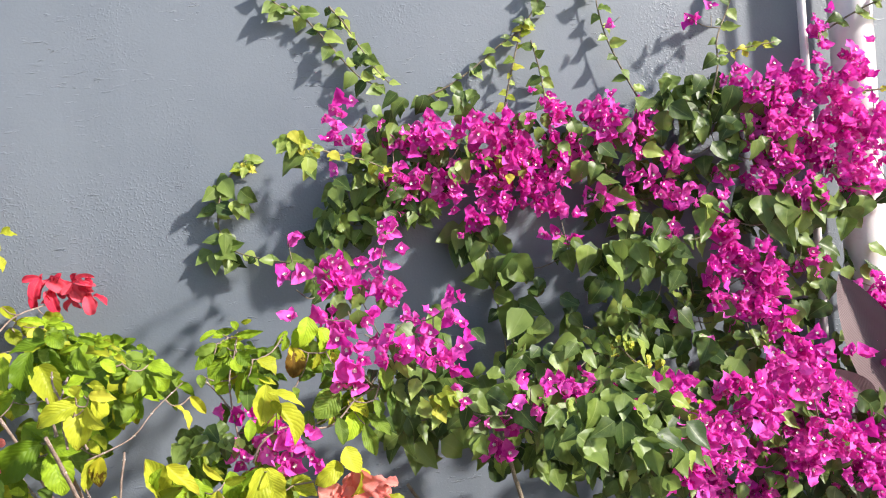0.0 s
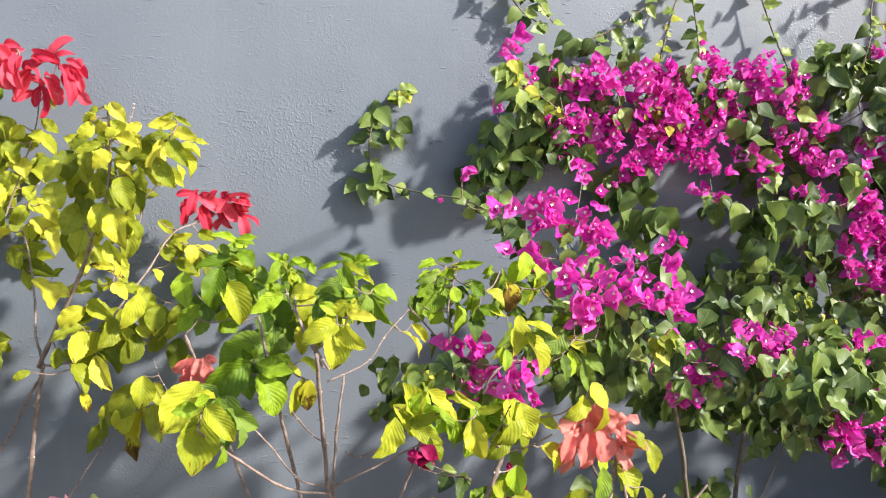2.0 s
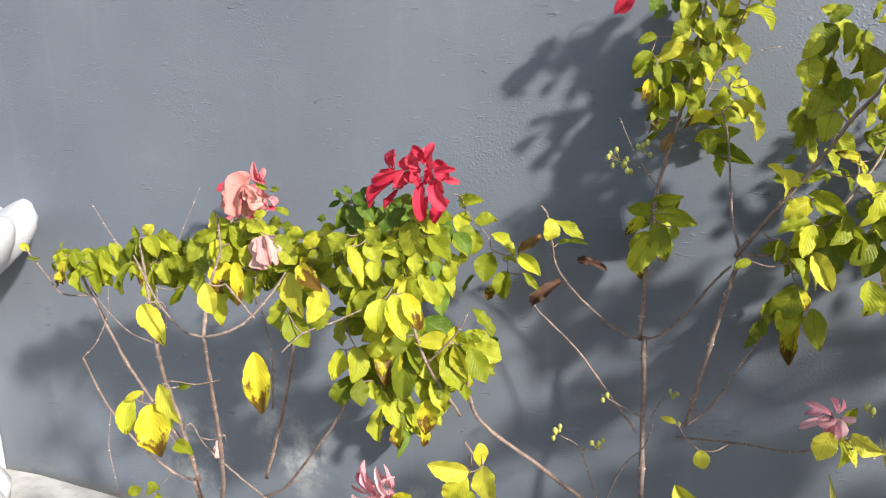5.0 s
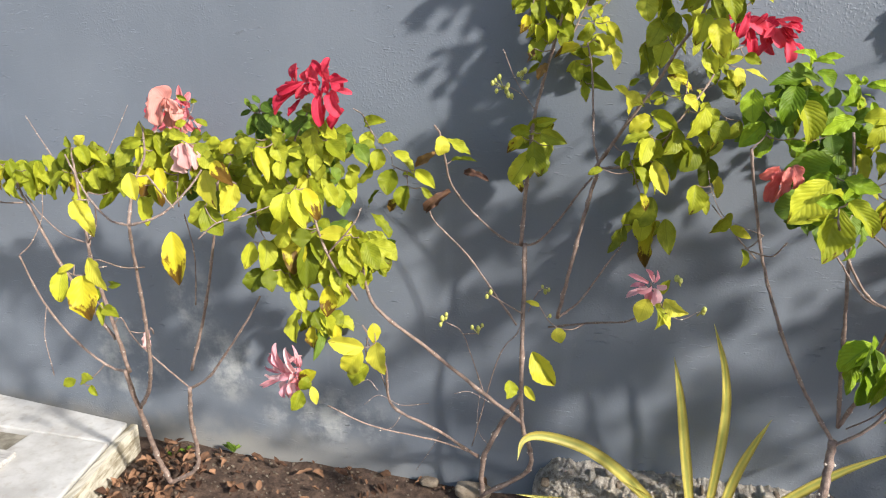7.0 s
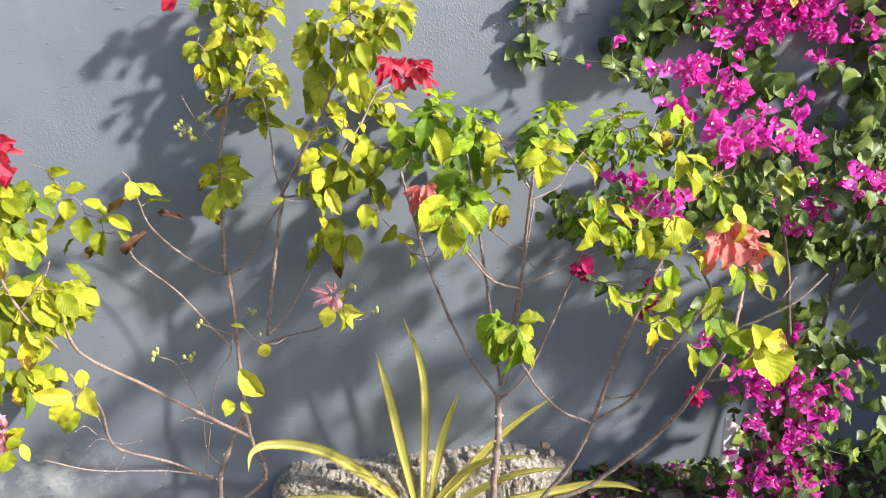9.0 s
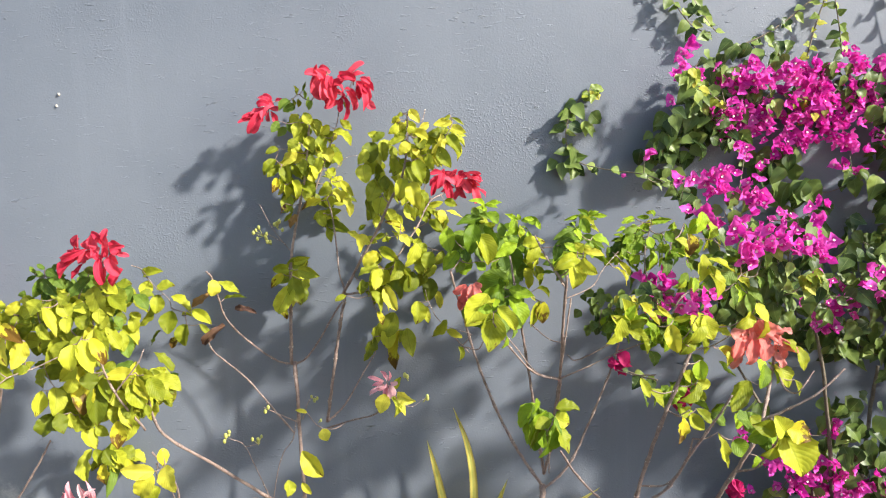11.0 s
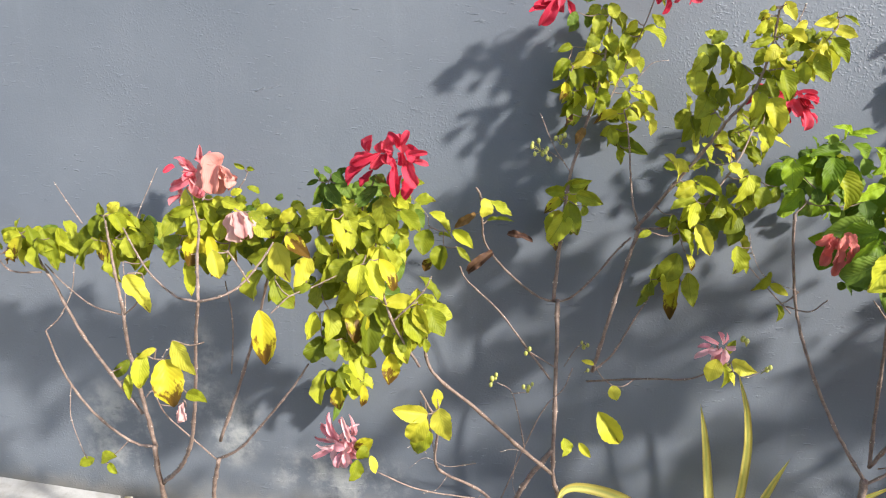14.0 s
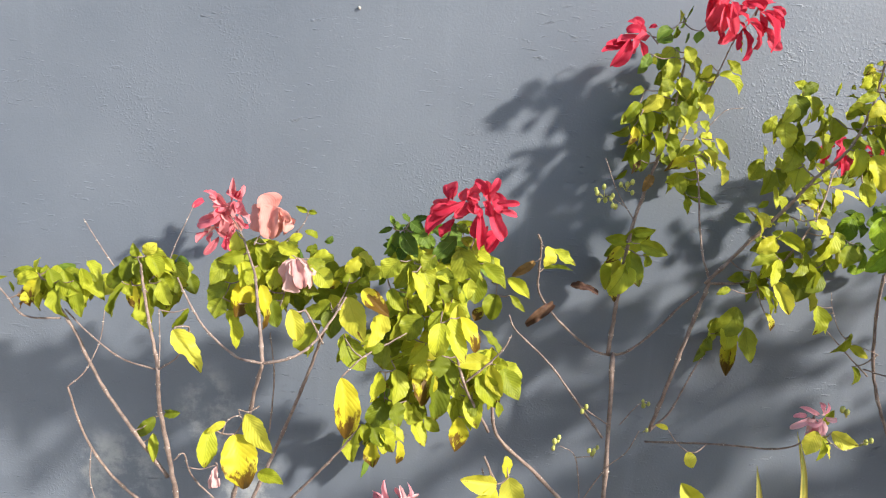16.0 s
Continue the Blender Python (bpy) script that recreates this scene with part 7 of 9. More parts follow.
leaf(arching_shrub, (1.274, -0.625, 1.175), (1.27, -0.642, 1.121), 0.017, DEEP)
leaf(arching_shrub, (0.844, -0.83, 1.111), (0.806, -0.838, 1.056), 0.039, LIME)
leaf(arching_shrub, (0.886, -0.739, 1.07), (0.868, -0.749, 1.137), 0.042, LIME)
leaf(arching_shrub, (0.876, -0.757, 1.086), (0.896, -0.764, 1.123), 0.024, GREEN)
leaf(arching_shrub, (0.879, -0.748, 1.073), (0.924, -0.763, 1.087), 0.019, LIME)
leaf(arching_shrub, (0.878, -0.756, 1.068), (0.924, -0.775, 1.043), 0.028, LIME)
leaf(arching_shrub, (0.906, -0.766, 1.053), (0.92, -0.772, 1.009), 0.020, LIME)
leaf(arching_shrub, (0.904, -0.766, 1.127), (0.95, -0.772, 1.073), 0.029, YELLOW)
leaf(arching_shrub, (0.955, -0.739, 1.114), (0.987, -0.753, 1.085), 0.012, YELLOW)
leaf(arching_shrub, (0.976, -0.763, 1.073), (0.992, -0.77, 1.007), 0.035, YELLOW)
leaf(arching_shrub, (0.987, -0.753, 1.082), (1.024, -0.765, 1.089), 0.016, LIME)
leaf(arching_shrub, (1.045, -0.737, 1.076), (1.054, -0.746, 1.051), 0.029, LIME)
leaf(arching_shrub, (0.953, -0.746, 1.067), (0.947, -0.751, 1.019), 0.018, GREEN)
leaf(arching_shrub, (0.973, -0.754, 1.052), (0.963, -0.759, 1.008), 0.029, GREEN)
leaf(arching_shrub, (1.049, -0.749, 1.095), (1.014, -0.766, 1.027), 0.039, LIME)
leaf(arching_shrub, (1.057, -0.762, 1.092), (1.075, -0.77, 1.034), 0.043, LIME)
leaf(arching_shrub, (1.052, -0.739, 1.046), (1.065, -0.742, 0.993), 0.046, LIME)
leaf(arching_shrub, (1.04, -0.738, 1.032), (1.002, -0.753, 0.999), 0.033, LIME)
leaf(arching_shrub, (1.094, -0.732, 1.054), (1.131, -0.74, 1.032), 0.030, LIME)
leaf(arching_shrub, (1.174, -0.748, 1.086), (1.131, -0.759, 1.058), 0.033, LIME)
leaf(arching_shrub, (1.187, -0.745, 1.111), (1.206, -0.764, 1.069), 0.036, LIME)
leaf(arching_shrub, (1.206, -0.743, 1.071), (1.186, -0.749, 1.026), 0.037, LIME)
leaf(arching_shrub, (1.102, -0.736, 1.006), (1.118, -0.746, 0.959), 0.047, LIME)
leaf(arching_shrub, (1.055, -0.746, 0.981), (1.058, -0.759, 0.938), 0.036, GREEN)
leaf(arching_shrub, (1.196, -0.77, 0.972), (1.179, -0.787, 0.918), 0.034, GREEN)
leaf(arching_shrub, (1.236, -0.744, 0.963), (1.263, -0.758, 0.906), 0.043, LIME)
leaf(arching_shrub, (1.283, -0.749, 1.004), (1.296, -0.761, 0.947), 0.030, LIME)
leaf(arching_shrub, (1.243, -0.762, 1.022), (1.273, -0.772, 0.993), 0.033, LIME)
leaf(arching_shrub, (1.27, -0.769, 0.93), (1.277, -0.777, 0.893), 0.017, LIME)
leaf(arching_shrub, (1.048, -0.744, 0.926), (1, -0.755, 0.89), 0.039, LIME)
leaf(arching_shrub, (1.033, -0.747, 0.936), (1.007, -0.758, 0.963), 0.030, LIME)
leaf(arching_shrub, (1.054, -0.734, 0.927), (1.085, -0.737, 0.918), 0.028, LIME)
leaf(arching_shrub, (1.053, -0.738, 0.91), (1.069, -0.748, 0.881), 0.020, LIME)
leaf(arching_shrub, (0.907, -0.768, 0.953), (0.926, -0.777, 0.907), 0.022, LIME)
leaf(arching_shrub, (0.931, -0.761, 0.921), (0.963, -0.765, 0.875), 0.041, LIME)
leaf(arching_shrub, (1.015, -0.748, 0.847), (0.995, -0.771, 0.788), 0.041, SPOTTED)
leaf(arching_shrub, (1.026, -0.757, 0.858), (1, -0.765, 0.877), 0.030, LIME)
leaf(arching_shrub, (1.035, -0.742, 0.851), (1.067, -0.747, 0.81), 0.031, LIME)
leaf(arching_shrub, (1.051, -0.736, 0.86), (1.087, -0.751, 0.818), 0.028, LIME)
leaf(arching_shrub, (1.181, -0.733, 0.92), (1.128, -0.756, 0.854), 0.053, LIME)
leaf(arching_shrub, (1.102, -0.74, 0.8), (1.122, -0.755, 0.715), 0.023, LIME)
leaf(arching_shrub, (1.142, -0.738, 0.777), (1.168, -0.756, 0.743), 0.044, GREEN)
leaf(arching_shrub, (1.203, -0.736, 0.733), (1.186, -0.741, 0.707), 0.035, GREEN)
leaf(arching_shrub, (1.164, -0.92, 0.869), (1.196, -0.942, 0.777), 0.083, LIME)
leaf(arching_shrub, (1.138, -0.946, 0.883), (1.082, -0.949, 0.901), 0.036, LIME)
leaf(arching_shrub, (1.153, -0.947, 0.881), (1.127, -0.952, 0.919), 0.046, LIME)
leaf(arching_shrub, (1.158, -0.944, 0.885), (1.205, -0.956, 0.862), 0.050, SPOTTED)
leaf(arching_shrub, (1.154, -0.922, 0.863), (1.107, -0.934, 0.826), 0.042, LIME)
leaf(arching_shrub, (1.085, -0.933, 0.912), (1.104, -0.941, 0.892), 0.030, LIME)
head = flower(arching_shrub, (1.211, -0.708, 1.032))
sepal(head, (1.202, -0.727, 1.067), (1.251, -0.739, 1.029), 0.037, SALMON)
sepal(head, (1.195, -0.717, 1.051), (1.171, -0.729, 1.021), 0.028, SALMON)
sepal(head, (1.174, -0.732, 1.028), (1.133, -0.74, 0.999), 0.033, SALMON)
sepal(head, (1.183, -0.736, 1.023), (1.165, -0.751, 0.967), 0.039, SALMON)
sepal(head, (1.197, -0.739, 1.03), (1.202, -0.76, 0.976), 0.042, SALMON)
sepal(head, (1.231, -0.719, 1.037), (1.249, -0.737, 0.967), 0.034, SALMON)
sepal(head, (1.152, -0.737, 1.016), (1.136, -0.742, 0.973), 0.024, SALMON)
sepal(head, (1.246, -0.721, 1.01), (1.257, -0.737, 0.967), 0.026, SALMON)
sepal(head, (1.192, -0.718, 1.035), (1.23, -0.725, 1.009), 0.030, SALMON)
ruffle(head, (1.15, -0.75, 0.99), (1.24, -0.72, 1.05), 8, 0.046, (SALMON,))
inner_leaves(arching_shrub, 0.02, 0.06, (GREEN, GREEN, LIME))
# dark leaves behind, shade put into their tone, added to block more sun
inner_leaves(arching_shrub, 0.06, 0.2, (GREEN, DEEP))
inner_leaves(arching_shrub, 0.14, 0.32, (GREEN, DEEP))

# bougainvillea: the stems along the wall
vine(16, 0.06, VINE, (1.085, -0.020, 2.089), (1.114, -0.025, 2.054), (1.159, -0.030, 2.033), (1.209, -0.035, 1.977), (1.253, -0.040, 1.915), (1.304, -0.045, 1.852), (1.366, -0.050, 1.818))
vine(12, 0.055, VINE, (1.242, -0.030, 2.042), (1.276, -0.035, 1.996), (1.313, -0.040, 1.927), (1.346, -0.050, 1.869), (1.380, -0.055, 1.826))
vine(14, 0.056, VINE, (1.451, -0.050, 1.782), (1.532, -0.045, 1.813), (1.611, -0.040, 1.860), (1.677, -0.035, 1.909), (1.752, -0.030, 1.959), (1.808, -0.030, 2.039), (1.830, -0.030, 2.098))
vine(9, 0.052, YOUNG, (1.676, -0.050, 1.741), (1.705, -0.040, 1.835), (1.739, -0.040, 1.935), (1.759, -0.040, 1.978))
vine(8, 0.055, VINE, (1.791, -0.050, 1.748), (1.786, -0.040, 1.831), (1.768, -0.040, 1.920))
vine(9, 0.05, VINE, (2.064, -0.050, 1.717), (2.021, -0.040, 1.813), (1.984, -0.035, 1.907), (1.967, -0.030, 1.985), (1.960, -0.030, 2.068))
vine(12, 0.058, VINE, (2.193, -0.150, 1.671), (2.238, -0.140, 1.790), (2.254, -0.120, 1.870), (2.318, -0.070, 1.959), (2.357, -0.060, 2.040), (2.377, -0.060, 2.103))
vine(6, 0.05, YOUNG, (2.272, -0.120, 1.831), (2.338, -0.130, 1.842), (2.404, -0.140, 1.848))
vine(10, 0.058, VINE, (2.521, -0.170, 1.857), (2.602, -0.180, 1.898), (2.684, -0.190, 1.930), (2.796, -0.190, 1.966), (2.872, -0.190, 2.010))
vine(4, 0.045, YOUNG, (2.599, -0.190, 1.694), (2.677, -0.200, 1.695), (2.759, -0.210, 1.713), (2.816, -0.210, 1.726))
vine(8, 0.062, VINE, (2.605, -0.210, 1.394), (2.658, -0.230, 1.427), (2.710, -0.250, 1.452), (2.772, -0.260, 1.477))
vine(18, 0.056, VINE, (1.000, -0.015, 1.672), (0.968, -0.020, 1.650), (0.928, -0.020, 1.607), (0.908, -0.020, 1.554), (0.906, -0.030, 1.490), (0.937, -0.040, 1.438), (1.013, -0.100, 1.411), (1.094, -0.220, 1.396), (1.142, -0.340, 1.365))
foliage((0.981, -0.035, 1.645), 0.025, 0.017, 6, 0.042, YOUNG)
foliage((0.938, -0.035, 1.562), 0.049, 0.056, 7, 0.062, VINE)
foliage((0.907, -0.035, 1.43), 0.039, 0.042, 5, 0.065, VINE)
vine(8, 0.05, YOUNG, (1.128, -0.448, 1.651), (1.169, -0.401, 1.646), (1.221, -0.33, 1.635), (1.292, -0.236, 1.62), (1.366, -0.177, 1.585))
foliage((1.136, -0.448, 1.651), 0.028, 0.02, 6, 0.048, YOUNG)
foliage((1.166, -0.425, 1.613), 0.017, 0.017, 3, 0.057, VINE)
vine(9, 0.086, VINE, (1.582, -0.039, 1.468), (1.592, -0.052, 1.382), (1.594, -0.059, 1.281), (1.613, -0.06, 1.178), (1.602, -0.142, 1.022), (1.597, -0.177, 0.933))
foliage((1.589, -0.083, 1.369), 0.064, 0.085, 12, 0.088, VINE)
foliage((1.651, -0.106, 1.32), 0.035, 0.042, 4, 0.099, VINE)
foliage((1.628, -0.118, 1.211), 0.035, 0.028, 2, 0.101, VINE)
foliage((1.523, -0.071, 1.389), 0.031, 0.056, 5, 0.082, VINE)
foliage((1.684, -0.118, 1.246), 0.05, 0.085, 6, 0.071, VINE)

# bougainvillea: leaves
foliage((1.365, -0.106, 1.719), 0.062, 0.055, 16, 0.06, VINE)
foliage((1.259, -0.106, 1.546), 0.067, 0.067, 22, 0.065, VINE)
foliage((1.315, -0.118, 1.606), 0.054, 0.067, 14, 0.062, VINE)
foliage((1.205, -0.094, 1.475), 0.054, 0.047, 14, 0.062, VINE)
foliage((1.274, -0.118, 1.468), 0.067, 0.047, 12, 0.064, VINE)
foliage((1.166, -0.071, 1.441), 0.034, 0.034, 6, 0.06, VINE)
foliage((1.155, -0.177, 1.37), 0.052, 0.032, 7, 0.054, VINE)
foliage((1.166, -0.354, 1.324), 0.035, 0.035, 6, 0.053, VINE)
foliage((1.371, -0.118, 1.551), 0.054, 0.054, 10, 0.059, VINE)
foliage((1.48, -0.118, 1.595), 0.082, 0.055, 12, 0.06, VINE)
foliage((1.527, -0.094, 1.743), 0.084, 0.042, 12, 0.059, VINE)
foliage((1.415, -0.118, 1.481), 0.054, 0.027, 7, 0.06, VINE)
foliage((1.644, -0.118, 1.572), 0.056, 0.042, 7, 0.05, YOUNG)
foliage((1.738, -0.118, 1.635), 0.114, 0.071, 14, 0.06, VINE)
foliage((1.917, -0.118, 1.569), 0.088, 0.074, 14, 0.065, VINE)
foliage((2.058, -0.118, 1.65), 0.076, 0.076, 14, 0.067, VINE)
foliage((2.151, -0.142, 1.689), 0.093, 0.078, 16, 0.071, VINE)
foliage((2.207, -0.153, 1.594), 0.078, 0.078, 14, 0.072, VINE)
foliage((2.152, -0.118, 1.737), 0.063, 0.047, 10, 0.066, VINE)
foliage((1.922, -0.118, 1.451), 0.074, 0.059, 10, 0.068, VINE)
foliage((1.791, -0.142, 1.348), 0.057, 0.043, 6, 0.071, VINE)
foliage((2.295, -0.165, 1.665), 0.08, 0.096, 12, 0.07, VINE)
foliage((2.349, -0.177, 1.538), 0.096, 0.08, 10, 0.067, VINE)
foliage((2.417, -0.201, 1.422), 0.13, 0.049, 14, 0.088, VINE)
foliage((2.347, -0.212, 1.382), 0.063, 0.04, 6, 0.095, VINE)
foliage((2.52, -0.212, 1.382), 0.067, 0.042, 7, 0.087, VINE)
foliage((2.192, -0.201, 1.396), 0.076, 0.046, 10, 0.088, VINE)
foliage((2.044, -0.212, 1.351), 0.087, 0.044, 14, 0.076, VINE)
foliage((1.915, -0.236, 1.309), 0.084, 0.056, 16, 0.078, VINE)
foliage((1.835, -0.236, 1.277), 0.048, 0.068, 9, 0.085, VINE)
foliage((2.01, -0.236, 1.298), 0.057, 0.043, 8, 0.074, VINE)
foliage((1.981, -0.177, 1.181), 0.103, 0.059, 16, 0.073, VINE)
foliage((2.113, -0.177, 1.133), 0.091, 0.061, 14, 0.076, VINE)
foliage((1.883, -0.236, 1.145), 0.07, 0.042, 10, 0.07, VINE)
foliage((2.141, -0.177, 1.051), 0.093, 0.062, 14, 0.074, VINE)
foliage((2.243, -0.212, 1.056), 0.063, 0.047, 8, 0.075, VINE)
foliage((2.122, -0.354, 1.011), 0.072, 0.043, 8, 0.086, VINE)
foliage((1.761, -0.177, 1.185), 0.056, 0.07, 8, 0.07, VINE)
foliage((2.377, -0.212, 1.286), 0.048, 0.064, 6, 0.074, VINE)
foliage((2.425, -0.212, 1.186), 0.049, 0.082, 8, 0.072, VINE)
foliage((2.323, -0.26, 1.112), 0.047, 0.047, 6, 0.075, VINE)
foliage((1.715, -0.472, 1.153), 0.071, 0.035, 17, 0.045, VINE)
foliage((1.769, -0.496, 1.166), 0.035, 0.017, 10, 0.031, YOUNG)
foliage((1.831, -0.496, 1.114), 0.031, 0.019, 9, 0.032, YOUNG)
foliage((1.65, -0.531, 1.14), 0.067, 0.045, 17, 0.061, VINE)
foliage((1.587, -0.472, 1.128), 0.046, 0.046, 12, 0.057, VINE)
foliage((1.739, -0.59, 1.101), 0.056, 0.045, 14, 0.06, VINE)
foliage((1.755, -0.708, 1.07), 0.042, 0.042, 13, 0.067, VINE)
foliage((1.632, -0.708, 1.086), 0.07, 0.05, 23, 0.061, VINE)
foliage((1.572, -0.59, 1.079), 0.064, 0.043, 17, 0.058, VINE)
foliage((1.669, -0.377, 0.892), 0.090, 0.064, 23, 0.063, VINE)
foliage((1.777, -0.391, 0.856), 0.079, 0.066, 20, 0.061, VINE)
foliage((1.565, -0.363, 0.937), 0.064, 0.064, 14, 0.059, VINE)
foliage((1.897, -0.398, 0.831), 0.068, 0.055, 14, 0.055, VINE)
foliage((1.815, -0.708, 1.069), 0.032, 0.021, 7, 0.04, YOUNG)
foliage((1.651, -0.732, 1.067), 0.026, 0.016, 7, 0.031, YOUNG)
foliage((1.316, -0.614, 1.165), 0.049, 0.03, 12, 0.049, VINE)
foliage((1.371, -0.649, 1.133), 0.029, 0.024, 9, 0.05, YOUNG)
foliage((1.431, -0.59, 1.076), 0.031, 0.042, 9, 0.058, VINE)
foliage((1.312, -0.59, 1.091), 0.031, 0.041, 6, 0.06, VINE)
foliage((1.298, -0.59, 1.221), 0.03, 0.03, 7, 0.042, VINE)
foliage((1.244, -0.496, 1.317), 0.053, 0.032, 5, 0.048, VINE)
foliage((1.264, -0.59, 1.169), 0.04, 0.03, 9, 0.046, VINE)
foliage((2.200, -0.377, 0.885), 0.074, 0.060, 10, 0.076, VINE)
foliage((2.130, -0.398, 0.777), 0.088, 0.074, 14, 0.068, VINE)
foliage((2.299, -0.374, 0.776), 0.093, 0.078, 8, 0.076, VINE)
foliage((2.436, -0.389, 0.903), 0.079, 0.063, 6, 0.079, VINE)
foliage((2.431, -0.367, 0.671), 0.099, 0.066, 7, 0.081, VINE)
foliage((2.694, -0.212, 0.951), 0.108, 0.09, 6, 0.083, VINE)
foliage((2.533, -0.448, 0.719), 0.099, 0.066, 7, 0.086, VINE)
foliage((2.895, -0.271, 0.892), 0.095, 0.095, 6, 0.087, VINE)
foliage((2.736, -0.448, 0.703), 0.07, 0.088, 5, 0.088, VINE)
foliage((2.447, -0.448, 0.826), 0.063, 0.063, 5, 0.079, VINE)
foliage((2.432, -0.271, 0.94), 0.049, 0.082, 5, 0.082, VINE)
foliage((1.798, -0.354, 1.016), 0.085, 0.066, 22, 0.058, VINE)
foliage((1.91, -0.413, 1.008), 0.085, 0.066, 22, 0.058, VINE)
foliage((2.058, -0.413, 0.952), 0.09, 0.069, 22, 0.061, VINE)
foliage((2.266, -0.354, 0.898), 0.099, 0.076, 22, 0.067, VINE)
foliage((1.825, -0.413, 0.87), 0.086, 0.066, 22, 0.058, VINE)
foliage((1.969, -0.413, 0.837), 0.09, 0.069, 22, 0.061, VINE)
foliage((2.157, -0.363, 0.779), 0.097, 0.074, 22, 0.061, VINE)
foliage((2.295, -0.413, 0.792), 0.099, 0.076, 22, 0.067, VINE)
foliage((1.692, -0.354, 0.935), 0.085, 0.065, 22, 0.057, VINE)
foliage((2.592, -0.26, 0.812), 0.114, 0.088, 22, 0.077, VINE)
foliage((2.633, -0.354, 0.699), 0.114, 0.088, 22, 0.077, VINE)
foliage((1.941, -0.177, 1.099), 0.095, 0.073, 22, 0.065, VINE)
foliage((2.1, -0.236, 1.023), 0.097, 0.075, 22, 0.066, VINE)
foliage((0.948, -0.649, 1.119), 0.048, 0.029, 10, 0.039, VINE)
foliage((0.923, -0.59, 1.087), 0.041, 0.02, 8, 0.039, YOUNG)
foliage((1.007, -0.59, 1.084), 0.051, 0.03, 6, 0.041, VINE)
foliage((1.572, -0.337, 0.399), 0.110, 0.110, 14, 0.05, VINE)
foliage((1.507, -0.337, 0.221), 0.112, 0.093, 14, 0.055, VINE)
foliage((1.708, -0.343, 0.245), 0.116, 0.116, 16, 0.056, VINE)
foliage((1.591, -0.331, 0.534), 0.108, 0.073, 12, 0.053, VINE)
foliage((1.725, -0.826, 1.048), 0.068, 0.058, 16, 0.058, VINE)
foliage((2.183, -0.405, 0.736), 0.120, 0.075, 18, 0.06, VINE)
foliage((1.633, -0.802, 1.053), 0.067, 0.048, 14, 0.061, VINE)
foliage((2.381, -0.394, 0.761), 0.095, 0.079, 14, 0.061, VINE)
foliage((1.598, -0.708, 1.073), 0.06, 0.05, 12, 0.064, VINE)
foliage((2.045, -0.047, 1.49), 0.086, 0.063, 9, 0.078, VINE)
foliage((2.182, -0.059, 1.479), 0.088, 0.064, 9, 0.08, VINE)
foliage((2.335, -0.071, 1.385), 0.092, 0.067, 9, 0.083, VINE)
foliage((2.479, -0.083, 1.305), 0.095, 0.069, 9, 0.086, VINE)
foliage((2.02, -0.071, 1.352), 0.085, 0.062, 9, 0.077, VINE)
foliage((2.145, -0.083, 1.245), 0.087, 0.064, 9, 0.079, VINE)
foliage((2.293, -0.094, 1.096), 0.091, 0.066, 9, 0.083, VINE)
foliage((2.444, -0.106, 1.109), 0.094, 0.069, 9, 0.086, VINE)
foliage((2.597, -0.106, 1.191), 0.098, 0.071, 9, 0.089, VINE)
foliage((1.962, -0.083, 1.174), 0.084, 0.061, 9, 0.076, VINE)
foliage((2.08, -0.106, 1.082), 0.086, 0.063, 9, 0.078, VINE)
foliage((2.189, -0.142, 0.927), 0.089, 0.064, 9, 0.081, VINE)
foliage((2.382, -0.142, 0.958), 0.093, 0.068, 9, 0.084, VINE)
foliage((2.549, -0.142, 0.997), 0.097, 0.07, 9, 0.088, VINE)
foliage((1.759, -0.035, 1.556), 0.082, 0.059, 9, 0.074, VINE)
foliage((1.614, -0.035, 1.622), 0.08, 0.058, 9, 0.073, VINE)
foliage((1.473, -0.035, 1.631), 0.079, 0.057, 9, 0.072, VINE)
foliage((1.353, -0.047, 1.542), 0.077, 0.056, 9, 0.07, VINE)
foliage((1.895, -0.035, 1.638), 0.084, 0.061, 9, 0.076, VINE)
foliage((2.286, -0.047, 1.715), 0.092, 0.067, 9, 0.084, VINE)

# bougainvillea: large leaves between the shrubs and the wall
foliage((1.387, -0.220, 1.071), 0.06, 0.06, 5, 0.085, VINE)
foliage((1.420, -0.220, 1.009), 0.06, 0.06, 5, 0.085, VINE)
foliage((1.487, -0.220, 1.052), 0.06, 0.06, 5, 0.085, VINE)
foliage((1.545, -0.220, 0.972), 0.06, 0.06, 5, 0.085, VINE)
foliage((1.578, -0.220, 1.068), 0.06, 0.06, 5, 0.085, VINE)
foliage((1.606, -0.220, 1.154), 0.06, 0.06, 5, 0.085, VINE)
foliage((1.662, -0.220, 1.040), 0.06, 0.06, 5, 0.085, VINE)
foliage((1.671, -0.220, 0.935), 0.06, 0.06, 5, 0.085, VINE)
foliage((1.449, -0.220, 1.173), 0.06, 0.06, 5, 0.085, VINE)
foliage((1.364, -0.220, 1.148), 0.06, 0.06, 5, 0.085, VINE)
foliage((1.584, -0.220, 0.874), 0.06, 0.06, 5, 0.085, VINE)
foliage((1.694, -0.220, 0.836), 0.06, 0.06, 5, 0.085, VINE)
foliage((1.274, -0.330, 1.024), 0.055, 0.055, 5, 0.082, VINE)
foliage((1.356, -0.330, 1.037), 0.055, 0.055, 5, 0.082, VINE)
foliage((1.320, -0.330, 0.973), 0.055, 0.055, 5, 0.082, VINE)
foliage((1.414, -0.330, 1.068), 0.055, 0.055, 5, 0.082, VINE)
foliage((1.462, -0.330, 1.009), 0.055, 0.055, 5, 0.082, VINE)
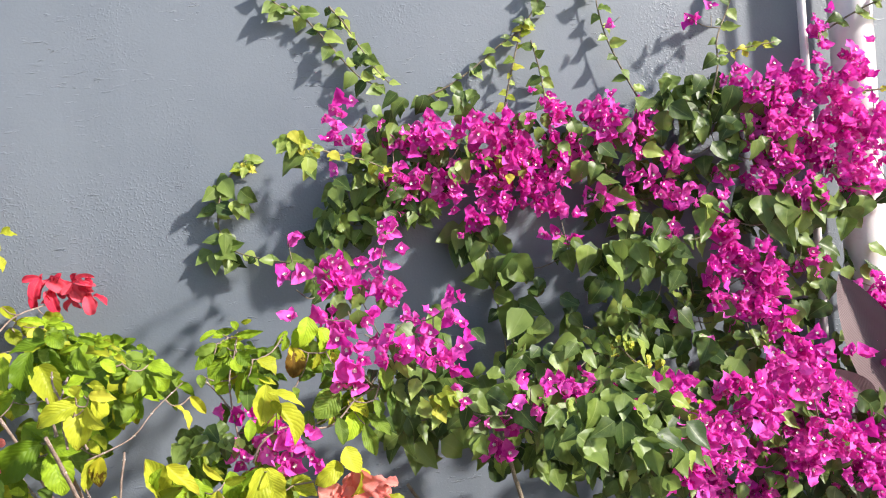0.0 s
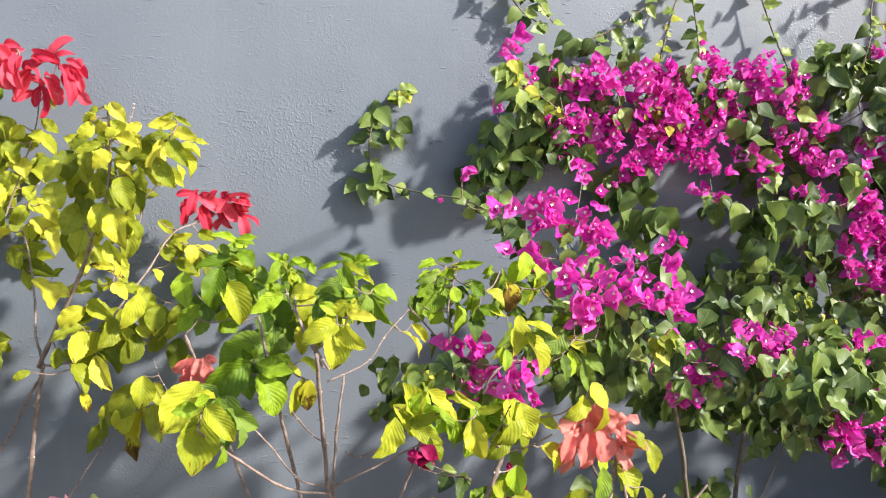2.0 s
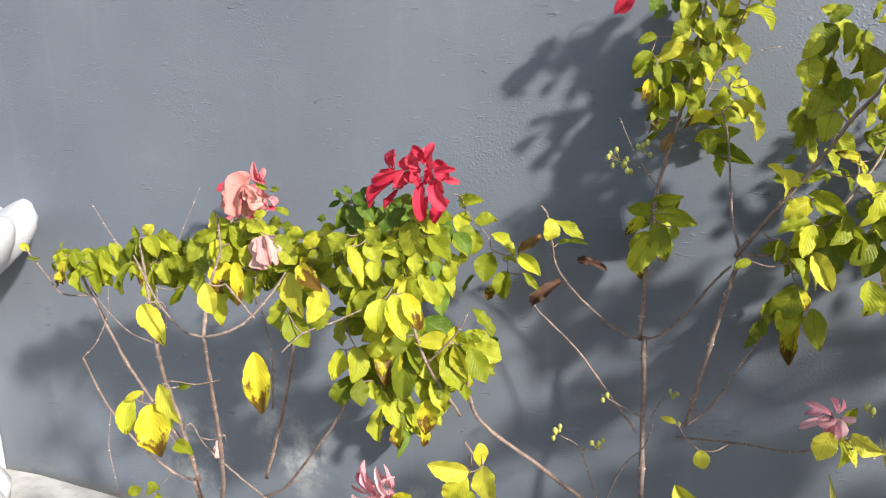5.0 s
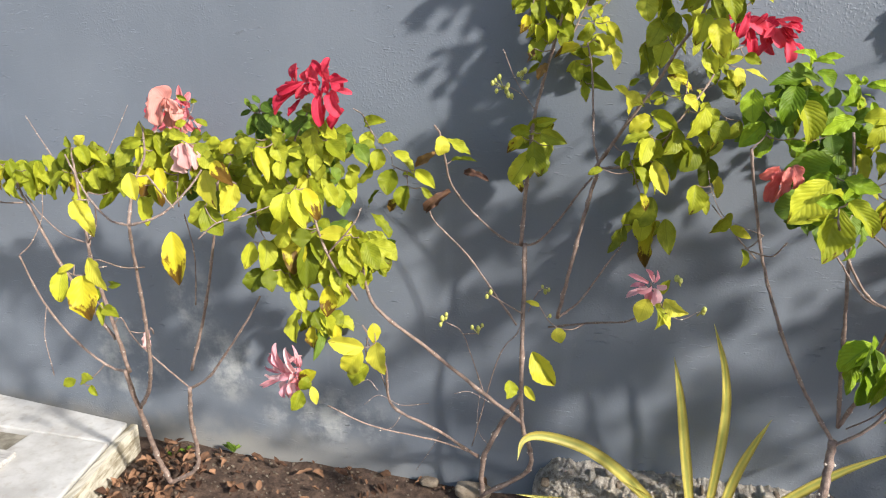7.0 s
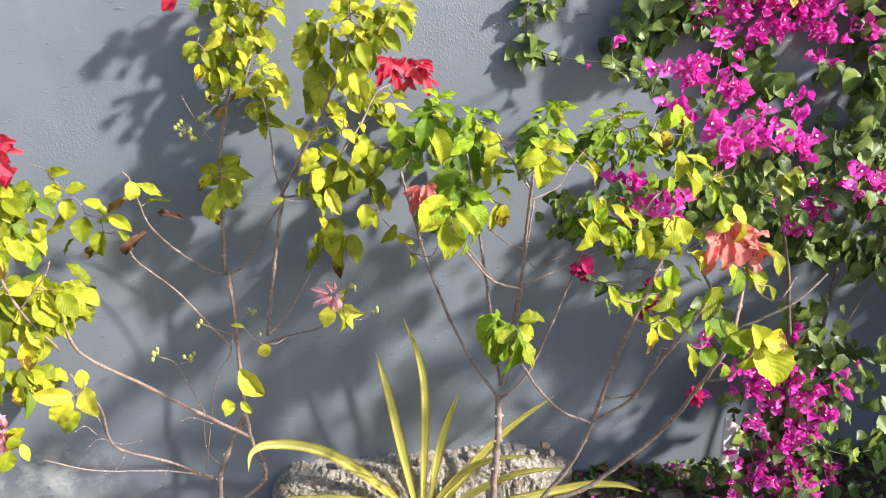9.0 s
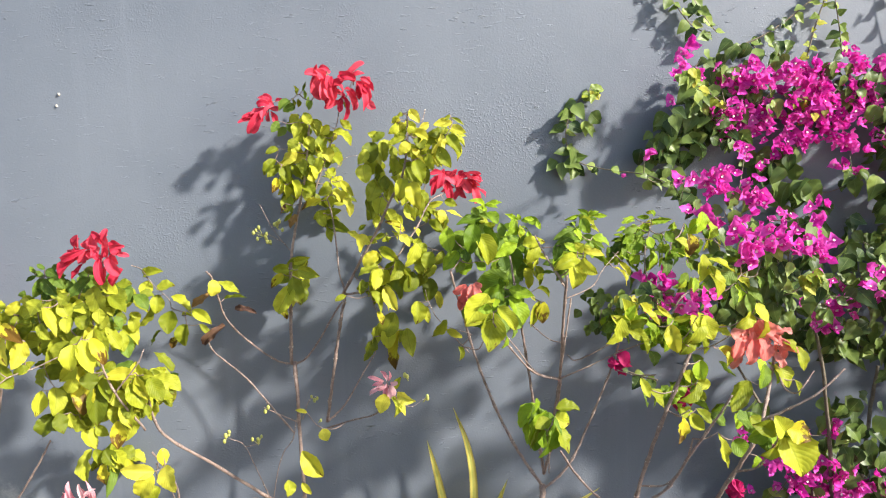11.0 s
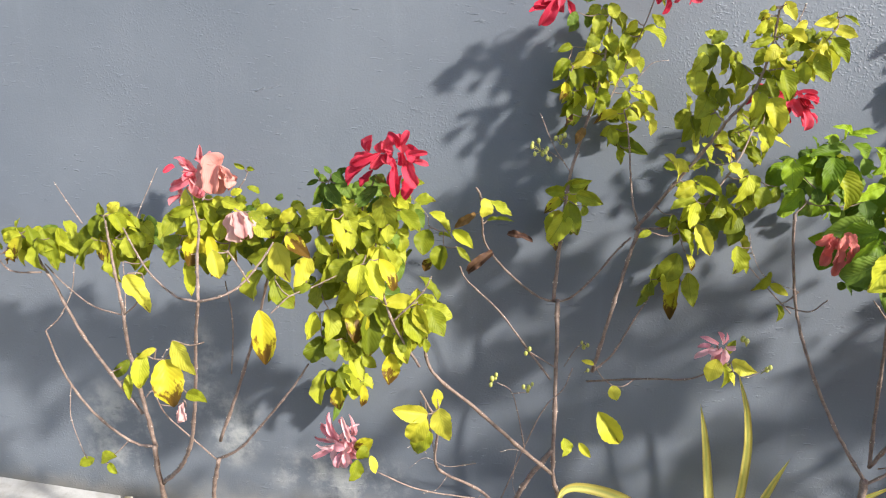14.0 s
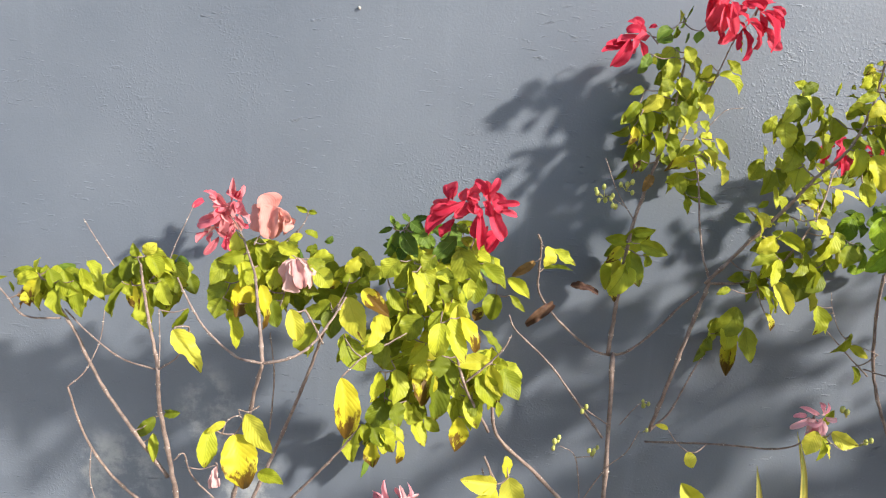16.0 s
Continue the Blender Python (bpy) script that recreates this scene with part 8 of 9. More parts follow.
foliage((1.492, -0.330, 0.942), 0.055, 0.055, 5, 0.082, VINE)
foliage((1.382, -0.330, 0.947), 0.055, 0.055, 5, 0.082, VINE)
foliage((1.651, -0.350, 0.505), 0.06, 0.06, 6, 0.07, VINE)
foliage((1.726, -0.350, 0.568), 0.06, 0.06, 6, 0.07, VINE)
foliage((1.769, -0.350, 0.390), 0.06, 0.06, 6, 0.07, VINE)
foliage((1.688, -0.350, 0.361), 0.06, 0.06, 6, 0.07, VINE)
foliage((1.782, -0.350, 0.243), 0.06, 0.06, 6, 0.07, VINE)
foliage((1.449, -0.315, 0.396), 0.022, 0.022, 2, 0.06, FRESH)
foliage((1.517, -0.315, 0.318), 0.022, 0.022, 2, 0.06, FRESH)

# bougainvillea: blooms
bloom((1.257, -0.153, 1.719), 0.034, 0.027, 6)
bloom((1.27, -0.153, 1.673), 0.034, 0.016, 5)
bloom((1.289, -0.153, 1.733), 0.02, 0.02, 2)
bloom((1.427, -0.153, 1.653), 0.073, 0.043, 14)
bloom((1.551, -0.142, 1.681), 0.082, 0.044, 16)
bloom((1.652, -0.13, 1.686), 0.042, 0.036, 8)
bloom((1.66, -0.118, 1.598), 0.07, 0.056, 17)
bloom((1.762, -0.118, 1.579), 0.086, 0.064, 22)
bloom((1.836, -0.118, 1.703), 0.073, 0.038, 11)
bloom((1.896, -0.118, 1.686), 0.059, 0.044, 11)
bloom((1.992, -0.118, 1.66), 0.053, 0.068, 14)
bloom((1.381, -0.142, 1.561), 0.053, 0.04, 10)
bloom((1.503, -0.118, 1.567), 0.068, 0.041, 10)
bloom((1.58, -0.118, 1.508), 0.097, 0.048, 17)
bloom((1.711, -0.118, 1.512), 0.071, 0.035, 11)
bloom((1.781, -0.13, 1.428), 0.037, 0.051, 8)
bloom((1.905, -0.13, 1.489), 0.058, 0.036, 7)
bloom((1.989, -0.118, 1.549), 0.03, 0.045, 5)
bloom((2.046, -0.142, 1.477), 0.068, 0.033, 10)
bloom((2.044, -0.177, 1.395), 0.052, 0.03, 7)
bloom((2.115, -0.142, 1.569), 0.031, 0.031, 4)
bloom((2.19, -0.165, 1.503), 0.04, 0.046, 7)
bloom((2.336, -0.165, 1.709), 0.081, 0.073, 20)
bloom((2.425, -0.177, 1.736), 0.066, 0.066, 14)
bloom((2.466, -0.189, 1.654), 0.1, 0.083, 29)
bloom((2.569, -0.189, 1.699), 0.069, 0.069, 16)
bloom((2.517, -0.189, 1.558), 0.118, 0.076, 32)
bloom((2.391, -0.177, 1.566), 0.081, 0.081, 20)
bloom((2.624, -0.201, 1.519), 0.069, 0.086, 19)
bloom((2.479, -0.201, 1.464), 0.099, 0.05, 17)
bloom((2.335, -0.189, 1.476), 0.064, 0.04, 10)
bloom((2.635, -0.201, 1.631), 0.052, 0.052, 9)
bloom((2.327, -0.165, 1.601), 0.048, 0.048, 9)
bloom((2.185, -0.201, 1.322), 0.068, 0.046, 16)
bloom((2.23, -0.203, 1.24), 0.093, 0.07, 32)
bloom((2.3, -0.203, 1.201), 0.055, 0.055, 13)
bloom((2.225, -0.201, 1.165), 0.062, 0.034, 10)
bloom((2.138, -0.189, 1.394), 0.03, 0.023, 4)
bloom((2.441, -0.212, 1.263), 0.036, 0.029, 5)
bloom((2.133, -0.201, 1.133), 0.023, 0.015, 2)
bloom((2.006, -0.189, 1.156), 0.015, 0.012, 1)
bloom((2.302, -0.283, 1.087), 0.046, 0.046, 9)
bloom((2.294, -0.33, 1.005), 0.061, 0.069, 25)
bloom((2.305, -0.378, 0.955), 0.053, 0.045, 10)
bloom((2.69, -0.212, 1.168), 0.062, 0.044, 12)
bloom((2.76, -0.203, 1.108), 0.091, 0.064, 25)
bloom((2.857, -0.236, 1.064), 0.093, 0.075, 25)
bloom((2.74, -0.236, 1.014), 0.072, 0.054, 16)
bloom((2.841, -0.283, 0.971), 0.083, 0.065, 22)
bloom((2.634, -0.33, 0.916), 0.077, 0.069, 18)
bloom((2.753, -0.354, 0.867), 0.089, 0.08, 29)
bloom((2.588, -0.425, 0.821), 0.075, 0.066, 22)
bloom((2.708, -0.425, 0.796), 0.052, 0.052, 14)
bloom((3, -0.307, 0.983), 0.042, 0.035, 5)
bloom((2.487, -0.413, 0.883), 0.048, 0.04, 6)
bloom((2.961, -0.283, 1.021), 0.029, 0.029, 3)
bloom((1.999, -0.59, 1.029), 0.062, 0.031, 8)
bloom((2.287, -0.377, 0.868), 0.076, 0.054, 13)
bloom((2.374, -0.377, 0.821), 0.080, 0.055, 13)
bloom((1.835, -0.708, 1.022), 0.049, 0.033, 10)
bloom((2.048, -0.399, 0.794), 0.072, 0.064, 23)
bloom((1.970, -0.399, 0.800), 0.042, 0.042, 5)
bloom((2.374, -0.384, 0.716), 0.065, 0.040, 6)
bloom((2.609, -0.370, 0.707), 0.077, 0.052, 16)
bloom((2.811, -0.472, 0.663), 0.099, 0.081, 32)
bloom((2.696, -0.496, 0.666), 0.069, 0.06, 9)
bloom((2.916, -0.472, 0.59), 0.056, 0.056, 9)
bloom((1.825, -0.59, 1.074), 0.035, 0.021, 4)
bloom((2.200, -0.384, 0.801), 0.045, 0.045, 5)
bloom((1.309, -0.413, 1.451), 0.027, 0.033, 3)
bloom((1.34, -0.354, 1.47), 0.023, 0.017, 2)
bloom((1.303, -0.413, 1.403), 0.017, 0.013, 1)
bloom((1.211, -0.354, 1.411), 0.03, 0.023, 2)
bloom((1.114, -0.472, 1.357), 0.019, 0.038, 2)
bloom((1.089, -0.236, 1.467), 0.022, 0.017, 1)
bloom((1.024, -0.118, 1.401), 0.016, 0.011, 1)
bloom((1.205, -0.118, 1.597), 0.011, 0.011, 1)
bloom((1.232, -0.472, 1.366), 0.059, 0.023, 8)
bloom((1.306, -0.496, 1.349), 0.042, 0.026, 5)
bloom((1.156, -0.531, 1.303), 0.027, 0.027, 2)
bloom((2.036, -0.5, 0.999), 0.074, 0.049, 14)
bloom((1.952, -0.5, 0.896), 0.077, 0.057, 15)
bloom((1.929, -0.5, 0.965), 0.040, 0.034, 6)
bloom((2.223, -0.5, 0.907), 0.072, 0.060, 12)
bloom((2.284, -0.5, 0.837), 0.072, 0.063, 12)
bloom((2.185, -0.5, 0.877), 0.050, 0.050, 7)
bloom((1.846, -0.5, 1.034), 0.057, 0.034, 8)
bloom((1.726, -0.5, 1.069), 0.046, 0.034, 6)
bloom((1.643, -0.5, 1.072), 0.057, 0.040, 8)
bloom((1.575, -0.5, 1.026), 0.034, 0.034, 4)
bloom((1.470, -0.5, 1.013), 0.037, 0.037, 4)
bloom((2.194, -0.5, 1.046), 0.079, 0.085, 12)
bloom((2.370, -0.5, 0.795), 0.079, 0.063, 12)
bloom((1.213, -0.507, 1.307), 0.031, 0.021, 4)
bloom((1.322, -0.543, 1.28), 0.036, 0.027, 5)
bloom((1.403, -0.59, 1.303), 0.022, 0.03, 4)
bloom((1.42, -0.59, 1.266), 0.022, 0.02, 2)
bloom((1.24, -0.566, 1.266), 0.04, 0.025, 5)
bloom((1.37, -0.59, 1.264), 0.03, 0.025, 4)
bloom((1.32, -0.625, 1.224), 0.044, 0.024, 5)
bloom((1.392, -0.637, 1.213), 0.039, 0.029, 6)
bloom((1.409, -0.637, 1.181), 0.026, 0.02, 2)
bloom((1.232, -0.649, 1.198), 0.032, 0.028, 5)
bloom((1.209, -0.649, 1.228), 0.014, 0.019, 1)
bloom((1.264, -0.625, 1.214), 0.014, 0.014, 1)
bloom((1.534, -0.649, 1.141), 0.04, 0.018, 4)
bloom((1.599, -0.59, 1.116), 0.032, 0.021, 4)
bloom((1.679, -0.59, 1.101), 0.024, 0.02, 3)
bloom((1.515, -0.59, 1.058), 0.042, 0.032, 4)
bloom((1.463, -0.531, 1.011), 0.029, 0.029, 3)
bloom((1.58, -0.59, 1.162), 0.021, 0.016, 1)
bloom((2.185, -0.083, 1.954), 0.016, 0.016, 1)
bloom((2.257, -0.094, 1.94), 0.023, 0.02, 2)
bloom((2.506, -0.165, 1.894), 0.034, 0.045, 5)
bloom((2.735, -0.189, 1.954), 0.026, 0.022, 2)
bloom((2.017, -0.059, 1.961), 0.01, 0.01, 1)
bloom((2.935, -0.354, 0.917), 0.075, 0.056, 8)
bloom((0.99, -0.59, 1.115), 0.028, 0.04, 9)
bloom((1.037, -0.59, 1.114), 0.016, 0.016, 2)
bloom((1.087, -0.649, 1.076), 0.039, 0.027, 8)
bloom((2.603, -0.236, 1.165), 0.051, 0.068, 7)
bloom((2.69, -0.319, 0.936), 0.105, 0.087, 22)
bloom((2.575, -0.295, 1.015), 0.067, 0.076, 9)
bloom((2.844, -0.354, 0.916), 0.064, 0.073, 10)
bloom((2.703, -0.363, 0.701), 0.107, 0.080, 18)
bloom((2.510, -0.370, 0.730), 0.084, 0.075, 14)
bloom((2.178, -0.380, 0.848), 0.074, 0.059, 12)
bloom((2.345, -0.363, 0.914), 0.062, 0.062, 10)

# bougainvillea: the low growth beyond the shrubs
bloom((1.505, -0.367, 0.522), 0.052, 0.052, 7)
bloom((1.630, -0.373, 0.429), 0.064, 0.054, 9)
bloom((1.711, -0.367, 0.474), 0.065, 0.073, 9)
bloom((1.542, -0.379, 0.298), 0.092, 0.064, 9)
bloom((1.647, -0.379, 0.271), 0.084, 0.076, 8)
bloom((1.520, -0.379, 0.192), 0.093, 0.065, 11)
bloom((1.628, -0.382, 0.145), 0.106, 0.067, 12)
bloom((1.775, -0.373, 0.126), 0.080, 0.080, 5)
bloom((1.456, -0.355, 0.589), 0.034, 0.028, 4)
bloom((1.435, -0.337, 0.409), 0.025, 0.025, 2)
bloom((1.528, -0.377, 0.622), 0.072, 0.046, 6)
bloom((1.621, -0.377, 0.547), 0.047, 0.056, 5)
foliage((1.73, -0.236, 0.334), 0.119, 0.109, 16, 0.071, VINE)
foliage((1.785, -0.295, 0.171), 0.122, 0.111, 16, 0.073, VINE)
foliage((1.812, -0.236, 0.513), 0.118, 0.108, 16, 0.071, VINE)
foliage((1.621, -0.354, 0.184), 0.115, 0.106, 16, 0.069, VINE)
foliage((1.726, -0.354, 0.06), 0.121, 0.111, 16, 0.072, VINE)
foliage((1.546, -0.354, 0.097), 0.116, 0.106, 16, 0.069, VINE)
bloom((1.007, -0.531, 1.127), 0.029, 0.024, 5)
bloom((1.064, -0.531, 1.15), 0.024, 0.019, 3)
bloom((1.113, -0.59, 1.101), 0.032, 0.029, 4)
bloom((1.492, -0.337, 0.510), 0.053, 0.062, 4)
bloom((1.569, -0.337, 0.416), 0.064, 0.064, 3)
bloom((1.697, -0.337, 0.353), 0.085, 0.076, 5)
bloom((1.539, -0.337, 0.238), 0.093, 0.075, 6)
bloom((1.671, -0.337, 0.150), 0.098, 0.078, 6)
bloom((1.536, -0.337, 0.105), 0.086, 0.058, 4)
bloom((1.786, -0.337, 0.217), 0.070, 0.090, 4)
bloom((1.355, -0.413, 0.653), 0.042, 0.029, 2)
bloom((1.397, -0.308, 0.088), 0.029, 0.029, 1)
bloom((1.726, -0.323, 0.451), 0.048, 0.048, 2)
foliage((0.89, -0.496, 1.054), 0.054, 0.047, 16, 0.038, VINE)
foliage((0.878, -0.496, 1.001), 0.04, 0.027, 7, 0.038, VINE)
foliage((1.656, -0.323, 0.474), 0.111, 0.111, 16, 0.056, VINE)
foliage((1.543, -0.308, 0.349), 0.074, 0.092, 10, 0.057, VINE)
foliage((1.485, -0.308, 0.090), 0.097, 0.058, 12, 0.067, VINE)
foliage((1.622, -0.308, 0.269), 0.114, 0.096, 14, 0.063, VINE)
foliage((1.766, -0.308, 0.369), 0.078, 0.155, 14, 0.063, VINE)
foliage((1.37, -0.354, 0.66), 0.067, 0.067, 8, 0.067, VINE)
foliage((1.635, -0.413, 0.667), 0.087, 0.104, 14, 0.059, VINE)
foliage((1.708, -0.323, 0.080), 0.121, 0.060, 10, 0.064, VINE)
foliage((1.626, -0.374, 0.655), 0.112, 0.093, 12, 0.071, VINE)
foliage((1.879, -0.337, 0.478), 0.079, 0.118, 14, 0.074, VINE)
foliage((1.672, -0.366, 0.847), 0.109, 0.091, 10, 0.076, VINE)
foliage((1.911, -0.373, 0.229), 0.062, 0.122, 12, 0.068, VINE)
foliage((1.746, -0.343, 0.491), 0.076, 0.096, 8, 0.068, VINE)
foliage((1.673, -0.385, 0.298), 0.057, 0.077, 6, 0.05, VINE)
vine(4, 0.047, VINE, (1.029, -0.531, 0.865), (0.994, -0.496, 0.867), (0.959, -0.472, 0.879))
branch(bougainvillea, 14, 9, (1.829, -0.177, -0.127), (1.836, -0.165, 0.169), (1.866, -0.142, 0.47), (1.895, -0.142, 0.745))
branch(bougainvillea, 12, 7, (1.709, -0.236, -0.073), (1.628, -0.354, 0.404), (1.559, -0.413, 0.766), (1.514, -0.413, 0.994))
branch(bougainvillea, 9, 6, (1.7, -0.295, 0.14), (1.53, -0.354, 0.514), (1.395, -0.354, 0.723), (1.302, -0.354, 0.885))
crimson((0.959, -0.472, 0.886), 0.028)
crimson((0.931, -0.472, 0.894), 0.014)
crimson((1.141, -0.472, 0.802), 0.027)
crimson((1.122, -0.472, 0.767), 0.018)
crimson((1.285, -0.472, 0.507), 0.026)
crimson((1.139, -0.472, 0.84), 0.018)

# variegated strap-leaved plant
blade(0.028, (0.546, -0.118, 0.005), (0.564, -0.13, 0.367), (0.549, -0.142, 0.54), (0.506, -0.153, 0.68))
blade(0.03, (0.525, -0.118, 0.006), (0.474, -0.13, 0.297), (0.446, -0.142, 0.457), (0.419, -0.153, 0.577))
blade(0.028, (0.569, -0.118, 0.024), (0.607, -0.13, 0.229), (0.638, -0.142, 0.339), (0.673, -0.153, 0.431))
blade(0.032, (0.591, -0.118, -0.011), (0.727, -0.13, 0.17), (0.847, -0.142, 0.294), (0.975, -0.153, 0.386))
blade(0.034, (0.501, -0.118, -0.001), (0.358, -0.156, 0.178), (0.23, -0.194, 0.294), (0.107, -0.231, 0.345), (0.052, -0.269, 0.347), (0.041, -0.307, 0.306))
blade(0.03, (0.537, -0.118, -0.015), (0.369, -0.181, 0.088), (0.208, -0.244, 0.162), (0.041, -0.307, 0.205))
blade(0.026, (0.618, -0.118, -0.013), (0.735, -0.181, 0.101), (0.843, -0.244, 0.182), (0.977, -0.307, 0.225))
blade(0.032, (0.673, -0.118, -0.028), (0.845, -0.165, 0.034), (1.045, -0.212, 0.094), (1.152, -0.26, 0.117), (1.217, -0.307, 0.113))
blade(0.024, (0.476, -0.118, 0.032), (0.406, -0.212, 0.171), (0.313, -0.307, 0.289))
blade(0.026, (0.564, -0.118, -0.007), (0.666, -0.181, 0.157), (0.758, -0.244, 0.237), (0.876, -0.307, 0.275))

tagged(hang(new("bloom_bulk", mesh_of("bloom_bulk", bloom_bulk, MAGENTA_BULK, STAR)), bougainvillea), "magenta papery bracts", kind="stuff")
tagged(hang(new("leaf_bulk", mesh_of("leaf_bulk", leaf_bulk, VINE_BULK)), bougainvillea), "dark green heart-shaped leaves", kind="stuff")


def wide_leaf(owner, base, tip, width, bend, kind, name="leaf"):
    """A broad strap leaf with a marked midrib."""
    way = Vector(tip) - Vector(base)
    bm = bmesh.new()
    add_leaf(bm, ("ovate", 0.9, 0.2), width, bend, 0.5, 0.05, RNG, facing(Vector(base), way, Vector((-0.35, -1, 0.35)), way.length), 6, 12)
    part(name, bm, kind, owner)


# purple cordyline behind the bougainvillea
cordyline = thing("cordyline", "dark purple strap-leaved cordyline among the bougainvillea", "plant", (2.42, -0.33, 0))
bm = bmesh.new()
tube(bm, glide([(2.42, -0.33, -0.02), (2.43, -0.33, 0.45), (2.42, -0.32, 0.88)], 6), [0.016 - 0.0003 * k for k in range(13)], 8)
part("stem", bm, BARK, cordyline)
wide_leaf(cordyline, (2.540, -0.330, 0.880), (2.440, -0.300, 1.230), 0.40, 0.15, PURPLE)
wide_leaf(cordyline, (2.677, -0.401, 0.859), (3.038, -0.425, 0.894), 0.2, 0.2, PURPLE)
wide_leaf(cordyline, (2.506, -0.319, 0.890), (2.679, -0.236, 1.056), 0.28, 0.3, PURPLE)
wide_leaf(cordyline, (2.472, -0.330, 0.898), (2.341, -0.413, 1.012), 0.4, 0.5, PURPLE)

# ---- pipes ----
pipe = thing("downpipe", "white plastic rainwater downpipe fixed to the wall", "downpipe", (2.666, -0.094, -0.02))
bm = bmesh.new()
tube(bm, [Vector((2.666, -0.094, z)) for z in (-0.05, 1.2, 2.4, 3.6)], [0.055] * 4, 32)
part("pipe", bm, PIPE, pipe)
conduit = thing("cable_conduit", "thin white cable conduit running up the wall", "conduit", (2.518, -0.100, 0))
bm = bmesh.new()
tube(bm, [Vector((2.518, -0.100, z)) for z in (-0.05, 1.2, 2.4, 3.6)], [0.011] * 4, 12)
part("pipe", bm, PIPE, conduit)

# ---- gate ----
gate = tagged(thing("door_1", "white painted steel grille gate, closed", "gate", (3.45, 0.11, 0.70)), kind="structure")
BARS = dict(b0=3.10, c1=3.188, b2=3.278, b3=3.395, b4=3.499, c2=3.597, b5=3.690, b6=3.806)
RAILS = dict(high=1.796, mid=1.641, low=1.172)
GATE_Y, BAR = 0.11, 0.0056


def bar(lo, hi, name):
    bm = bmesh.new()
    box(bm, lo, hi, 0.002)
    part(name, bm, WHITE, gate, smooth=False)


def upright(x, z0, z1, half=BAR, name="bar"):
    bar((x - half, GATE_Y - half, z0), (x + half, GATE_Y + half, z1), name)


def rail(x0, x1, z, half=BAR, name="rail"):
    bar((x0, GATE_Y - half * 0.8, z - half), (x1, GATE_Y + half * 0.8, z + half), name)


def rod(points, name):
    bm = bmesh.new()
    tube(bm, glide(points, 6), [BAR * 0.95] * (6 * (len(points) - 1) + 1), 8)
    part(name, bm, WHITE, gate)


for name in ("b2", "b3", "b4", "b5"):
    upright(BARS[name], 0.75, 2.70)
for name in ("b0", "b6"):
    upright(BARS[name], 0.73, 2.72, 0.0075, "gate_frame")
rail(3.09, 3.82, 0.743, 0.013, "gate_frame")
rail(3.09, 3.82, 2.71, 0.013, "gate_frame")
for z in RAILS.values():
    rail(3.10, 3.806, z)
for left, middle, right in (("b0", "c1", "b2"), ("b4", "c2", "b5")):
    x0, x, x1 = BARS[left], BARS[middle], BARS[right]
    for z in (1.875, 1.551):
        rail(x0, x1, z)
    upright(x, 1.883, 2.70)
    upright(x, 1.32, 1.543)
    upright(x, 0.75, 1.03)
    z = 0.5 * (RAILS["high"] + RAILS["mid"])
    rod([(x + 0.063 * math.cos(a), GATE_Y, z + 0.063 * math.sin(a)) for a in (math.pi * k / 8 for k in range(17))], "ring")
    rail(x0 + 0.008, x - 0.066, z, BAR * 0.9, "ring_stay")
    rail(x + 0.066, x1 - 0.008, z, BAR * 0.9, "ring_stay")
    for far in (x0, x1):
        for end in (1, -1):
            low = RAILS["low"]
            rod([(x + (far - x) * (1 - math.cos(a)), GATE_Y, low + end * 0.15 * (1 - math.sin(a))) for a in (math.pi / 2 * k / 5 for k in range(6))], "scroll")
bar((3.70, GATE_Y - 0.02, 1.24), (3.80, GATE_Y + 0.02, 1.43), "lock_plate")
bar((3.60, GATE_Y - 0.012, 1.99), (3.70, GATE_Y + 0.012, 2.09), "lock_plate")
bm = bmesh.new()
box(bm, (2.6, 1.5, 0.4), (6.2, 1.6, 3.2))
box(bm, (2.6, 0.245, 0.4), (2.7, 1.5, 3.2))
box(bm, (6.1, 0.245, 0.4), (6.2, 1.5, 3.2))
tagged(new("wall_porch", mesh_of("wall_porch", bm, PANEL, smooth=False)), "shaded grey walls of the porch behind the grille", "wall", kind="structure")
bm = bmesh.new()
box(bm, (2.6, 0.245, 3.2), (6.2, 1.6, 3.3))
tagged(new("ceiling", mesh_of("ceiling", bm, PANEL, smooth=False)), "shaded grey porch ceiling", "ceiling", kind="structure")
bm = bmesh.new()
box(bm, (2.7, 0.302, 0.4), (6.1, 1.5, 0.695))
tagged(new("floor", mesh_of("floor", bm, PANEL, smooth=False)), "shaded grey porch floor", "floor", kind="structure")

# ---- left end: pilaster, fountain, slab ----
bm = bmesh.new()
box(bm, (-2.6, -0.07, -0.1), (-2.16, -0.002, 3.6), 0.008)
tagged(new("pilaster", mesh_of("pilaster", bm, STATUE, smooth=False)), "white painted pilaster on the grey wall", "pilaster", kind="structure")
bracket = thing("hinge_plate", "small grey steel hinge plate screwed to the wall", "hinge", (-2.13, -0.004, 1.36))
bm = bmesh.new()
box(bm, (-2.158, -0.010, 1.345), (-2.112, -0.001, 1.375), 0.002)
plate = part("plate", bm, STEEL, bracket, smooth=False)
for x in (-2.145, -2.125):
    bm = bmesh.new()
    bmesh.ops.create_icosphere(bm, subdivisions=2, radius=0.0035, matrix=Matrix.Translation((x, -0.011, 1.36)))
    part("screw", bm, STEEL, plate)


